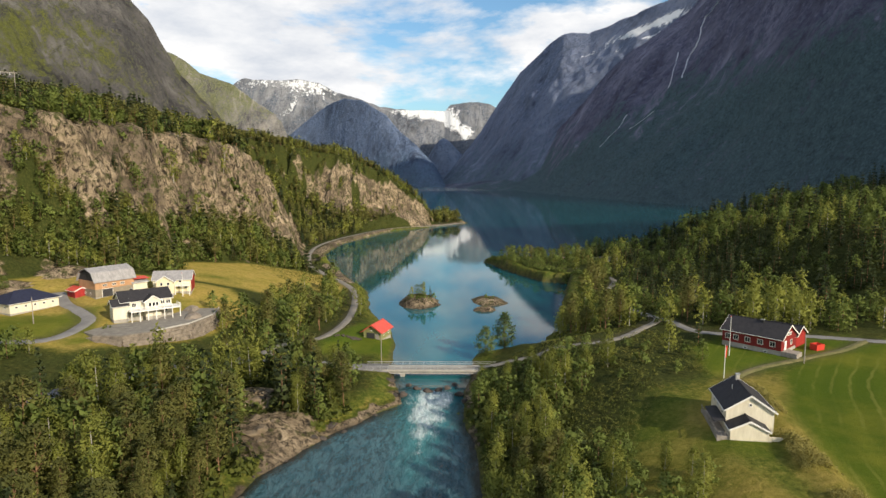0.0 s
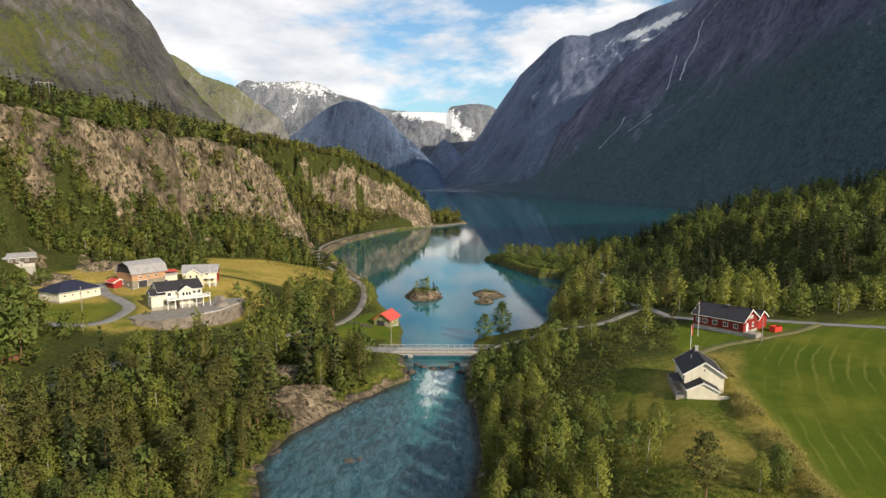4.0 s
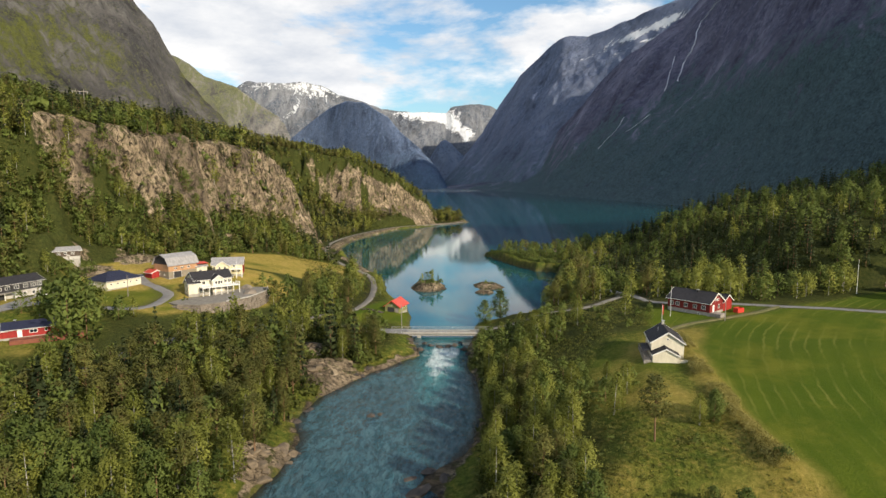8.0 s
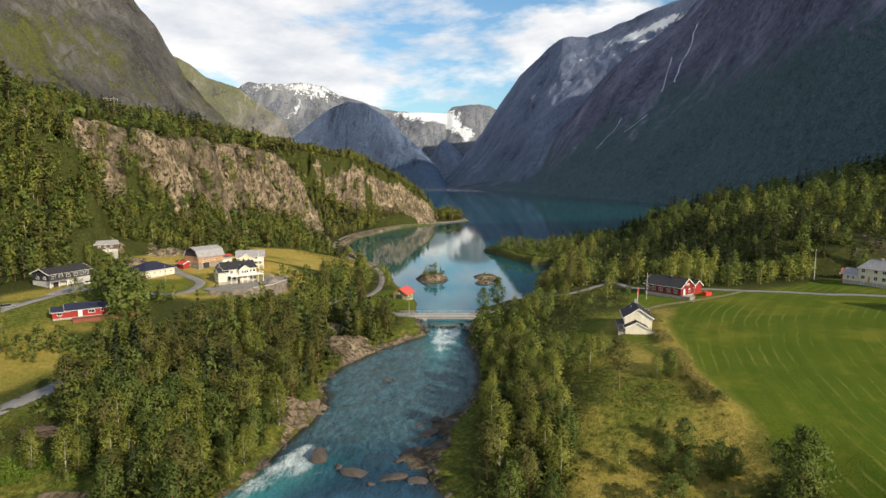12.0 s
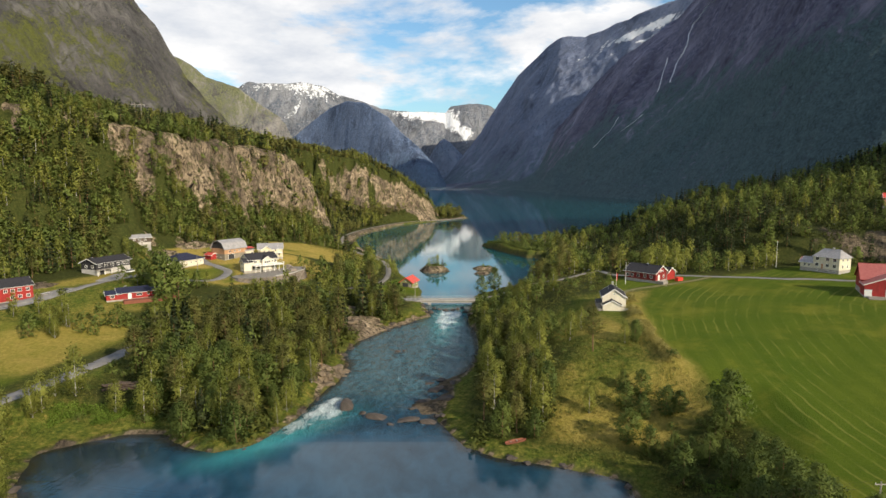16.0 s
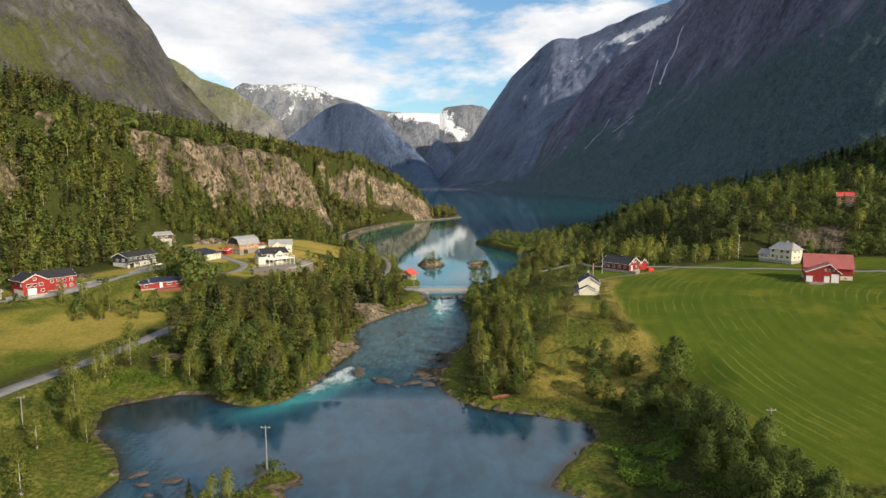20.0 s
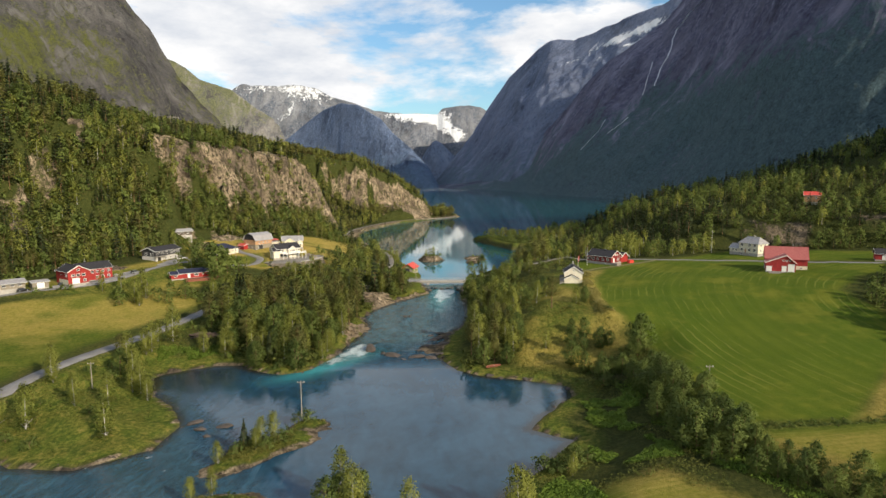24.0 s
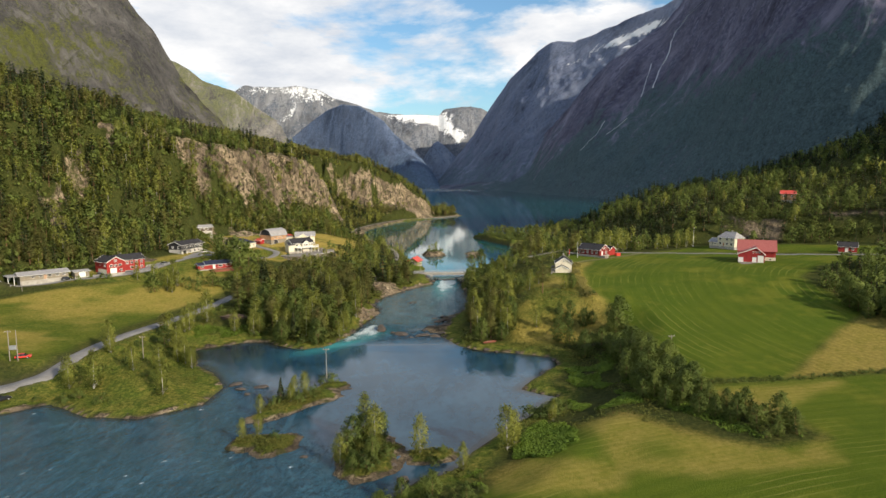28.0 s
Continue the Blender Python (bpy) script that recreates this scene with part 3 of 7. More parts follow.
mown_w = np.maximum.reduce([soft_in(p, GX, GY) for p in (FIELD, LAWN_B, LAWN_R, LAWN_F)])
mown_w = np.maximum(mown_w, soft_in(LAWN_H, GX, GY, 8.0) * (0.10 + 0.5 * ss((fbm(GX / 12, GY / 12, 4, 15) + 0.05) / 0.2)))
mown_w = np.maximum(mown_w, soft_in(LAWN_V, GX, GY) * ss((fbm(GX / 25, GY / 25, 3, 14) + 0.12) / 0.1))
dry_w = np.maximum.reduce([(0.90 if p in (MEADOW_N, LAWN_V) else 0.5 if p in (HAY_A, HAY_B, HAY_C) else 0.65) * soft_in(p, GX, GY) * ss((fbm(GX / 30, GY / 18, 4, 22 + i) + lift) / 0.25) for i, (p, lift) in enumerate(
    ((MEADOW_W, 0.12), (STRAW, 0.6), (HAY_A, 0.45), (HAY_B, 0.45), (HAY_C, 0.4), (MEADOW_N, 0.42), (LAWN_V, 0.32), (FARM_SIDE, 0.08), (VERGE, 0.3), (HEATH_E, 0.20), (LAWN_H, 0.08)))])
mown_w = np.maximum(mown_w, np.maximum(soft_in(FIELD_LOW, GX, GY) * 1.3, np.maximum(soft_in(MEADOW_N, GX, GY) * 0.8, soft_in(MEADOW_W, GX, GY) * 0.7)) * 0.75)
POINT = [(-126, -26), (-98, -32), (-72, -22), (-74, 0), (-92, 24), (-76, 38), (-98, 44), (-96, 84), (-112, 60), (-120, 10)]
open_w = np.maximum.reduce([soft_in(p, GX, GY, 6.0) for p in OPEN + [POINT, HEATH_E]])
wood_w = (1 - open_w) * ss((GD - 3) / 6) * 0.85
verge = np.clip(1 - road_gap(GX, GY) / 2.0, 0, 1)
green_w = soft_in(LAWN_D, GX, GY) * ss((fbm(GX / 10, GY / 10, 3, 41) + 0.3) / 0.3)
mown_w, dry_w = np.maximum(mown_w, green_w), dry_w * (1 - 0.85 * green_w)
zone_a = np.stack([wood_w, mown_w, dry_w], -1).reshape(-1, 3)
# shade on the east hill's rock face, put in as darker ground colour
EAST_SHADE = ss((GX - 90) / 10) * (GY > 100) * ss((GZ - 12) / 5) * GROCK
zone_b = np.stack([GROCK, np.maximum(1.3 * EAST_SHADE, np.maximum(0.75 * ss((1.1 - GD) / 1.3) * (GY < 500), 0.6 * verge)), np.where((GX < 45) & (GY > -45), 0.0, 1.0) * np.where(GY > -36, np.hypot((GX - 190) / 72, (GY - 20) / 86) * 72, np.hypot(GX - 95, (GY + 165) * 1.5)) / 40.0], -1).reshape(-1, 3)
for half, line in ROAD_LINES.values():
    rd, _, _ = line_near(line, GX, GY)
    reach = 8.5 if line is ROAD_LINES['lake'][1] else 3.5
    keep = ss((half + reach - rd) / (reach - 0.5)) if reach < 5 else ss((half + reach - rd) / 4.0)
    keep = keep * (GD > 0.5)
    pts = np.array([(a[0] + (b[0] - a[0]) * k / 8, a[1] + (b[1] - a[1]) * k / 8) for a, b in zip(line, line[1:]) for k in range(9)])
    hz = np.array([max(gz(*p), water_z(*p) + 1.2) for p in pts])
    if line is ROAD_LINES['lake'][1]:
        hz = np.where(pts[:, 1] > 350, np.minimum(hz, 2.4), hz)
    hz = np.convolve(np.pad(hz, 4, mode="edge"), np.ones(9) / 9, "valid")
    near = np.where(keep > 0)
    if len(near[0]):
        k = np.argmin((GX[near][:, None] - pts[None, :, 0]) ** 2 + (GY[near][:, None] - pts[None, :, 1]) ** 2, 1)
        GZ[near] = GZ[near] * (1 - keep[near]) + (hz[k] - 0.12) * keep[near]


def ground_at(x, y):
    """Height of the finished ground sheet."""
    i = int(np.clip(np.searchsorted(gxs, x) - 1, 0, len(gxs) - 2))
    j = int(np.clip(np.searchsorted(gys, y) - 1, 0, len(gys) - 2))
    u, v = (x - gxs[i]) / (gxs[i + 1] - gxs[i]), (y - gys[j]) / (gys[j + 1] - gys[j])
    return float((GZ[j, i] * (1 - u) + GZ[j, i + 1] * u) * (1 - v) + (GZ[j + 1, i] * (1 - u) + GZ[j + 1, i + 1] * u) * v)


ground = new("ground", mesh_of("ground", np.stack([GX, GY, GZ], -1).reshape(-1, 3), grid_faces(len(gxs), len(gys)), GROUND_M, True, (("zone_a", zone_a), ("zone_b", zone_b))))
tagged(ground, "green valley ground with mown fields, dry grass and grey cliffs", "ground", kind="structure")

wxs, wys = spread(-130, 60, 1.6, -900, 900, 1.25), spread(-140, 200, 1.6, -900, 4780, 1.16)
WX, WY = np.meshgrid(wxs, wys)
WZ = water_z(WX, WY)
wd, _, _ = line_near(WATER, WX, WY, True)
mid_x = np.interp(WY, [20, 60, 100, 140, 175], [-24, -20, -14, -3, -1])
tongue_x, tongue_w = np.interp(WY, [95, 160], [-6.0, -0.5]), np.interp(WY, [95, 125, 148, 160], [2.6, 4.2, 7.0, 8.5])
tongue = np.exp(-((WX - tongue_x) / tongue_w) ** 2)
lace_w = ridged(WX / 2.2, WY / 9, 4, 5)
fall_a = tongue * np.interp(WY, [112, 126, 138, 149, 153, 156.5], [0, 0.26, 0.62, 1.0, 0.9, 0])
tail_a = tongue * np.interp(WY, [98, 116, 134, 148], [0, 0.55, 0.8, 0.4])
chute = np.exp(-(((WX + 36) - (WY - 47) * 0.55) / 5.5) ** 2) * ss((WY - 26) / 14) * ss((62 - WY) / 8)
shelf = np.exp(-((WY - 42 + 0.25 * (WX + 10)) / 4.5) ** 2) * (WX > -34) * (WX < 6) * 0.75
riff = ss((6 + (WX + 58) * 0.75 + (WY + 22) * 0.66) / 8) * ss((6 - (WX + 58) * 0.75 - (WY + 22) * 0.66) / 8) * (WY < 12) * (WX < -45)
left_a = ss((2 - (WX + 58) * 0.75 - (WY + 22) * 0.66) / 10) * (WY < 12)
fleck = ss((fbm(WX / 2.2, WY / 1.5, 3, 17) - 0.20) / 0.12) * (0.3 + ss((fbm(WX / 18, WY / 10, 3, 18) + 0.02) / 0.1)) * left_a
foam_w = np.clip(0.62 * fleck + fall_a * (0.52 + 0.75 * lace_w) + tail_a * (0.15 + 0.75 * lace_w) + chute * (0.86 + 0.9 * fbm(WX / 2.5, WY / 2.5, 3, 8)) + shelf * (0.62 + fbm(WX / 2, WY / 2, 3, 12)) + riff * (0.42 + 0.8 * fbm(WX / 2, WY / 2, 3, 9)), 0, 1)
milk_w = np.clip(tail_a * 0.75 + fall_a * 0.7 + 0.75 * np.exp(-(((WX + 45) - (WY - 30) * 0.75) / 6.5) ** 2) * ss((WY - 12) / 16) * ss((55 - WY) / 10), 0, 1)
rough_w = np.where(WY > 2600, 0.5, 0.0) + np.clip(0.05 * ss((WY - 30) / 20) + 0.9 * np.maximum(fall_a, chute) + 0.85 * ss((160 - WY) / 20) * ss((WY - 30) / 15) + 0.012 * ss((30 - WY) / 10) + 0.4 * riff + 0.55 * ss((2 - (WX + 58) * 0.75 - (WY + 22) * 0.66) / 12) * (WY < 12), 0, 1) * (WY < 176)
bed_w = ss((ground_z(WX, WY)[2] + 3.2) / 2.6) * (WY < 170) + 0.6 * ss((-58 - WX) / 16) * ss((WY - 4) / 16) * (WY < 45)
bed_w = np.clip(bed_w, 0, 1)
pool_w = ss((168 - WY) / 20)
stream_w = np.maximum(0.28 * left_a, ss((152 - WY) / 20) * ss((WY - 45) / 20))
WZ = WZ + (0.5 * fbm(WX / 3, WY / 4, 3, 61) * np.clip(fall_a + chute * 0.8 + riff * 0.5 + shelf * 0.5, 0, 1))
water = new("water", mesh_of("water", np.stack([WX, WY, WZ], -1).reshape(-1, 3), grid_faces(len(wxs), len(wys)), WATER_M, True, (("flow", np.stack([foam_w, milk_w, rough_w], -1).reshape(-1, 3)), ("bed", np.stack([bed_w, pool_w, stream_w], -1).reshape(-1, 3)))))
tagged(water, "teal glacial lake and river with white rapids", "water", kind="structure")

# ------------------------------------------------------------ mountains
EYE_Y, EYE_Z = -90.0, 56.0


def mountain(name, label, skyline, near, far, material, amp=60, power=1.25, snow=None, green=None, pale=None, n=(260, 90), seed=1, foot=-5.0):
    """A ridge: skyline is (slope sideways, slope upwards) from the valley's mouth; near and far are the depths of foot and crest along it."""
    sk, nr, fr = np.array(skyline), np.array(near), np.array(far)
    az = np.linspace(sk[0, 0], sk[-1, 0], n[0])
    s = np.concatenate([np.linspace(0, 1, n[1]), np.linspace(1.02, 1.35, 14)])
    A, S = np.meshgrid(az, s)
    wide = az[-1] - az[0]
    d0 = sum(np.interp(A + k * wide / 60, nr[:, 0], nr[:, 1]) for k in range(-5, 6)) / 11
    d1 = sum(np.interp(A + k * wide / 60, fr[:, 0], fr[:, 1]) for k in range(-5, 6)) / 11
    D = d0 + (d1 - d0) * S
    zc = EYE_Z + sum(np.interp(A + k * wide / 1100, sk[:, 0], sk[:, 1]) for k in range(-3, 4)) / 7 * d1
    up = np.where(S <= 1, np.clip(S, 0, 1) ** power, 1 - 1.1 * (S - 1))
    X, Y = A * D, EYE_Y + D
    rel = ridged(X / 420 + seed, Y / 420, 6, seed) - 0.55
    sm = fbm(X / 90, Y / 90, 5, seed + 5)
    win = np.clip(S * 5, 0, 1) * np.where(S < 1, 1 - 0.88 * ss((S - 0.72) / 0.26), 0.3)
    gul = ridged(X / 110 + 3, Y / 190, 5, seed + 8) - 0.55
    Z = foot + (zc - foot) * up + (amp * rel + amp * 0.4 * sm + amp * 0.5 * gul) * win * np.clip((zc - foot) / (amp * 3.2), 0.03, 1)
    T, E = A, (Z - EYE_Z) / D
    zero = np.zeros_like(A)
    cover = [zero if fn is None else np.clip(fn(T, E, S, X, Y, Z), 0, 1) for fn in (snow, green, pale)]
    ob = new(name, mesh_of(name, np.stack([X, Y, Z], -1).reshape(-1, 3), grid_faces(n[0], len(s)), material, True, (("zone_a", np.stack(cover, -1).reshape(-1, 3)),)))
    return tagged(ob, label, "mountain", kind="structure")


# violet-blue lift for distance haze, put into both rock and wood colours
HAZY_SLATE = mountain_material("dark_slate_rock", (0.128, 0.130, 0.205), (0.310, 0.302, 0.405), (0.104, 0.158, 0.172))
SUNNY_ROCK = mountain_material("sunlit_grey_rock", (0.070, 0.068, 0.070), (0.155, 0.148, 0.140), (0.105, 0.115, 0.032))
# next four: far haze painted into the rock as blue and lightness
HAZE_BLUE = mountain_material("blue_grey_rock", (0.14, 0.195, 0.315), (0.19, 0.245, 0.37), (0.135, 0.20, 0.29))
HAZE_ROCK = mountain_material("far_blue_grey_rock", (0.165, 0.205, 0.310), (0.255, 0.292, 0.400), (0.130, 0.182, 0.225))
FAINT_HAZE = mountain_material("faint_blue_rock", (0.21, 0.26, 0.36), (0.30, 0.35, 0.45), (0.19, 0.24, 0.31))
PALE_HAZE = mountain_material("pale_blue_rock", (0.15, 0.17, 0.21), (0.30, 0.31, 0.33), (0.15, 0.165, 0.13))
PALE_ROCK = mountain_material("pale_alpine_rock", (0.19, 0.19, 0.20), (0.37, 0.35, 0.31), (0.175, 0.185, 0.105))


def blob(t, e, t0, e0, rt, re, turn=0.0):
    c, sn = math.cos(radians(turn)), math.sin(radians(turn))
    a, b = (t - t0) * c + (e - e0) * sn, -(t - t0) * sn + (e - e0) * c
    return np.exp(-((a / rt) ** 2 + (b / re) ** 2))


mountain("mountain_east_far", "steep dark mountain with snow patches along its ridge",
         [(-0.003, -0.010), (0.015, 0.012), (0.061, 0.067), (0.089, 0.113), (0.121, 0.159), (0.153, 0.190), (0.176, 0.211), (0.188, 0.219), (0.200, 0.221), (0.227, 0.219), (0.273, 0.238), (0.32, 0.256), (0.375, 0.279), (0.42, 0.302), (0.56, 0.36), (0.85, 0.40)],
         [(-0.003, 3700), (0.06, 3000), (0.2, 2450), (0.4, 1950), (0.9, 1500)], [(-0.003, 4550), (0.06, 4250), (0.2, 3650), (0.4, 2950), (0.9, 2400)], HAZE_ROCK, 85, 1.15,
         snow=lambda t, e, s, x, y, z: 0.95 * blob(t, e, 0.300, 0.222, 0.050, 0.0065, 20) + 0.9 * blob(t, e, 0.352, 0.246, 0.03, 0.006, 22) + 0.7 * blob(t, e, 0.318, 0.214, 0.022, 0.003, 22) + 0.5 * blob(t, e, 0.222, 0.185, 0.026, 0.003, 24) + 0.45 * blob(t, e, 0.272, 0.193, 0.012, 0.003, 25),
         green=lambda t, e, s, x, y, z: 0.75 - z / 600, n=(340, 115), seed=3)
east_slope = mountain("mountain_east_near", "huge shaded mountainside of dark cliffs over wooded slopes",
         # past 0.45 sideways the crest is unseen: raised and extended to block sunlight
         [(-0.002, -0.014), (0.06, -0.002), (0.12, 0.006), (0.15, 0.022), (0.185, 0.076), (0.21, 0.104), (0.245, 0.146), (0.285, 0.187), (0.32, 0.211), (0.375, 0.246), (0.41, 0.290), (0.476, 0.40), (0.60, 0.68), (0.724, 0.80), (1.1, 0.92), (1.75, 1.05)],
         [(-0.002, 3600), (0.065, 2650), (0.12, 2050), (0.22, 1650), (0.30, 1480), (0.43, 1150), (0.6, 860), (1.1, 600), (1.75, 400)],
         [(-0.002, 4150), (0.12, 2900), (0.2, 2750), (0.4, 2500), (0.724, 1750), (1.1, 1250), (1.75, 900)], HAZY_SLATE, 90, 1.12,
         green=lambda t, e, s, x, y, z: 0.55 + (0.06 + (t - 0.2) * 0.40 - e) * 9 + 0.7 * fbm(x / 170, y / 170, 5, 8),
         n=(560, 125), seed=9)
mountain("mountain_west", "massive grey mountain with green terraces and cloud shade",
         [(-1.3, 0.55), (-1.0, 0.52), (-0.72, 0.46), (-0.63, 0.40), (-0.54, 0.34), (-0.493, 0.289), (-0.475, 0.26), (-0.452, 0.233), (-0.428, 0.191), (-0.41, 0.159), (-0.382, 0.127), (-0.355, 0.10), (-0.318, 0.06), (-0.27, 0.01)],
         [(-1.3, 1500), (-0.72, 2300), (-0.5, 2900), (-0.27, 3900)], [(-1.3, 3000), (-0.72, 3900), (-0.5, 4350), (-0.27, 4450)], SUNNY_ROCK, 190, 1.3,
         green=lambda t, e, s, x, y, z: 0.42 + 0.30 * blob(t, e, -0.66, 0.22, 0.09, 0.07) - 0.2 * ss((z - 800) / 200) + 0.5 * fbm(x / 260, y / 260, 4, 4), n=(320, 120), seed=15)
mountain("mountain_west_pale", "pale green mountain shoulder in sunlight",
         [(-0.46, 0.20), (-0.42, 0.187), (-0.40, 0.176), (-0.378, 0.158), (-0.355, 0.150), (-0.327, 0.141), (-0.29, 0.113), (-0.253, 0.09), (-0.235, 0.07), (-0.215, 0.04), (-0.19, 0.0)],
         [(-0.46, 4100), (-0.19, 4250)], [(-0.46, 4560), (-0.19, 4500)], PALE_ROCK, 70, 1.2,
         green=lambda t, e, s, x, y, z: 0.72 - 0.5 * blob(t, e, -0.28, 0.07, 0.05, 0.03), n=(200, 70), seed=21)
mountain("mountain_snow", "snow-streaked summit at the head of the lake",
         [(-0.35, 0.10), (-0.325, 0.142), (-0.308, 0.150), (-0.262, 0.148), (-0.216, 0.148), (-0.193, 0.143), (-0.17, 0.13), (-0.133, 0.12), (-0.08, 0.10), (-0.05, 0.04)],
         [(-0.35, 4300), (-0.05, 4300)], [(-0.35, 4660), (-0.05, 4660)], PALE_HAZE, 90, 1.0,
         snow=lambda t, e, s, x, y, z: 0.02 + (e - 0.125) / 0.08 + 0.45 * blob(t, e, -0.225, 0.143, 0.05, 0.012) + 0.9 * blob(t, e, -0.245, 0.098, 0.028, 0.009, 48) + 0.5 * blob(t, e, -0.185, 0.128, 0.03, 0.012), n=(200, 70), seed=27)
mountain("mountain_blue", "dark mountain in shade, tinted blue for haze",
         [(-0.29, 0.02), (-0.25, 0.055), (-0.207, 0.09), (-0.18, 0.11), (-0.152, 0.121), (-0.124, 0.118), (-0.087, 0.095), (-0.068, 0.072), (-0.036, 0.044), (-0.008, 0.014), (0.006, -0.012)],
         [(-0.29, 4250), (-0.2, 4200), (0.006, 3250)], [(-0.29, 4480), (-0.2, 4420), (0.006, 3520)], HAZE_BLUE, 45, 1.0, green=lambda t, e, s, x, y, z: 0.9 - z / 330, n=(200, 70), seed=33)
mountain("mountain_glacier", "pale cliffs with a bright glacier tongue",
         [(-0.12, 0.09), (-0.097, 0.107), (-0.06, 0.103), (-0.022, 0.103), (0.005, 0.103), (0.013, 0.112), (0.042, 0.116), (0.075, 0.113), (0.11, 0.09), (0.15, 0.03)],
         [(-0.12, 4400), (0.15, 4400)], [(-0.12, 4690), (0.15, 4690)], PALE_HAZE, 70, 0.9,
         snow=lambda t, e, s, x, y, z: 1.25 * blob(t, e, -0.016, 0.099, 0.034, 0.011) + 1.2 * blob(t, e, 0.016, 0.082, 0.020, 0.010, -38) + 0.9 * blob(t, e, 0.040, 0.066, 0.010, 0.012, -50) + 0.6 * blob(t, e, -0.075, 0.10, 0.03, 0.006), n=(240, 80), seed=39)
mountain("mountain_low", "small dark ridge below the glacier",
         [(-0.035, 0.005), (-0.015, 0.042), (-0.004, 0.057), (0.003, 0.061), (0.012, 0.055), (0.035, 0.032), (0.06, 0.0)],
         [(-0.05, 4300), (0.08, 4300)], [(-0.05, 4460), (0.08, 4460)], FAINT_HAZE, 30, 1.0, n=(100, 40), seed=45)

# thin waterfalls down the shaded cliffs: ways as slopes sideways and upwards from the valley's mouth
FALL_M = plain("falling_water", (0.55, 0.57, 0.62), (0.82, 0.84, 0.88), 0.05, 0.6, 0.0)
slope_v = np.zeros(len(east_slope.data.vertices) * 3, np.float32)
east_slope.data.vertices.foreach_get("co", slope_v)
slope_v = slope_v.reshape(-1, 3)
slope_t, slope_e = slope_v[:, 0] / (slope_v[:, 1] - EYE_Y), (slope_v[:, 2] - EYE_Z) / (slope_v[:, 1] - EYE_Y)
for name, wide, way in (("tall white waterfall", 4.2, [(0.463, 0.308), (0.437, 0.283), (0.414, 0.260), (0.400, 0.240), (0.392, 0.222), (0.383, 0.195), (0.372, 0.172), (0.364, 0.150)]),
                        ("side arm of the waterfall", 2.4, [(0.3586, 0.188), (0.352, 0.165), (0.3445, 0.135)]),
                        ("lower run of the waterfall", 2.6, [(0.3233, 0.0997), (0.305, 0.085), (0.2879, 0.0729)]),
                        ("pale stream bed", 1.8, [(0.2826, 0.0952), (0.268, 0.072), (0.2432, 0.0459)])):
    tt = np.linspace(0, len(way) - 1, 14 * (len(way) - 1))
    wt_, we_ = np.interp(tt, range(len(way)), [w[0] for w in way]), np.interp(tt, range(len(way)), [w[1] for w in way])
    wt_ = wt_ + 0.007 * fbm(tt * 1.6, tt * 0 + wide, 3, 5)
    near_v = [slope_v[np.argsort((slope_t - a) ** 2 + (slope_e - b) ** 2)[:40], 1].min() - EYE_Y - 14 for a, b in zip(wt_, we_)]
    dist = np.convolve(np.pad(near_v, 3, mode="edge"), np.ones(7) / 7, "valid") - 80
    half = 0.50 * wide * (0.35 + 1.1 * vnoise(tt * 3.1, tt * 0, 3))
    c = np.stack([wt_ * dist, EYE_Y + dist, EYE_Z + we_ * dist], 1)
    v = np.concatenate([c - np.stack([half, 0 * half, 0 * half], 1), c + np.array([0, -1.5, 0]), c + np.stack([half, 0 * half, 0 * half], 1)])
    n = len(tt)
    f = [(i + k * n, i + 1 + k * n, i + 1 + (k + 1) * n, i + (k + 1) * n) for i in range(n - 1) for k in (0, 1)]
    tagged(new("waterfall", mesh_of("waterfall", v, f, FALL_M)), name + " on the dark mountainside", "waterfall", kind="structure")

# ------------------------------------------------------------ trees


def leaf_material(name, dark, light, through_light=0.25):
    m = Mat(name, 0.75, spec=0.25)
    info = m.t.nodes.new("ShaderNodeObjectInfo")
    geo = m.t.nodes.new("ShaderNodeNewGeometry")
    f = m.value("ADD", m.value("MULTIPLY", info.outputs["Random"], 0.50), m.value("MULTIPLY", geo.outputs["Random Per Island"], 0.20))
    stand = m.ramp(m.noise(0.14, 2, 0.6), [(0.36, (0, 0, 0)), (0.64, (1, 1, 1))])
    c = m.ramp(m.value("ADD", f, m.value("MULTIPLY", stand, 0.30)), [(0.10, dark), (0.92, light)])
    m.colour(c)
    tr = m.t.nodes.new("ShaderNodeBsdfTranslucent")
    m.link(c, tr.inputs["Color"])
    mx = m.t.nodes.new("ShaderNodeMixShader")
    mx.inputs[0].default_value = through_light
    m.link(m.b.outputs[0], mx.inputs[1])
    m.link(tr.outputs[0], mx.inputs[2])
    m.link(mx.outputs[0], m.t.nodes["Material Output"].inputs["Surface"])
    return m.m


BIRCH_LEAF = leaf_material("birch_leaves", (0.165, 0.188, 0.036), (0.312, 0.325, 0.070), 0.42)
ALDER_LEAF = leaf_material("alder_leaves", (0.072, 0.108, 0.025), (0.168, 0.208, 0.047), 0.36)
PINE_LEAF = leaf_material("pine_needles", (0.104, 0.112, 0.030), (0.200, 0.196, 0.054), 0.36)
SPRUCE_LEAF = leaf_material("spruce_needles", (0.030, 0.046, 0.016), (0.080, 0.098, 0.034), 0.25)
REED_LEAF = leaf_material("shore_herbs", (0.090, 0.155, 0.016), (0.19, 0.265, 0.036))
BIRCH_BARK = plain("birch_bark", (0.16, 0.15, 0.13), (0.62, 0.60, 0.56), 1.6, 0.8, 0.3, stretch=(1, 1, 0.6))
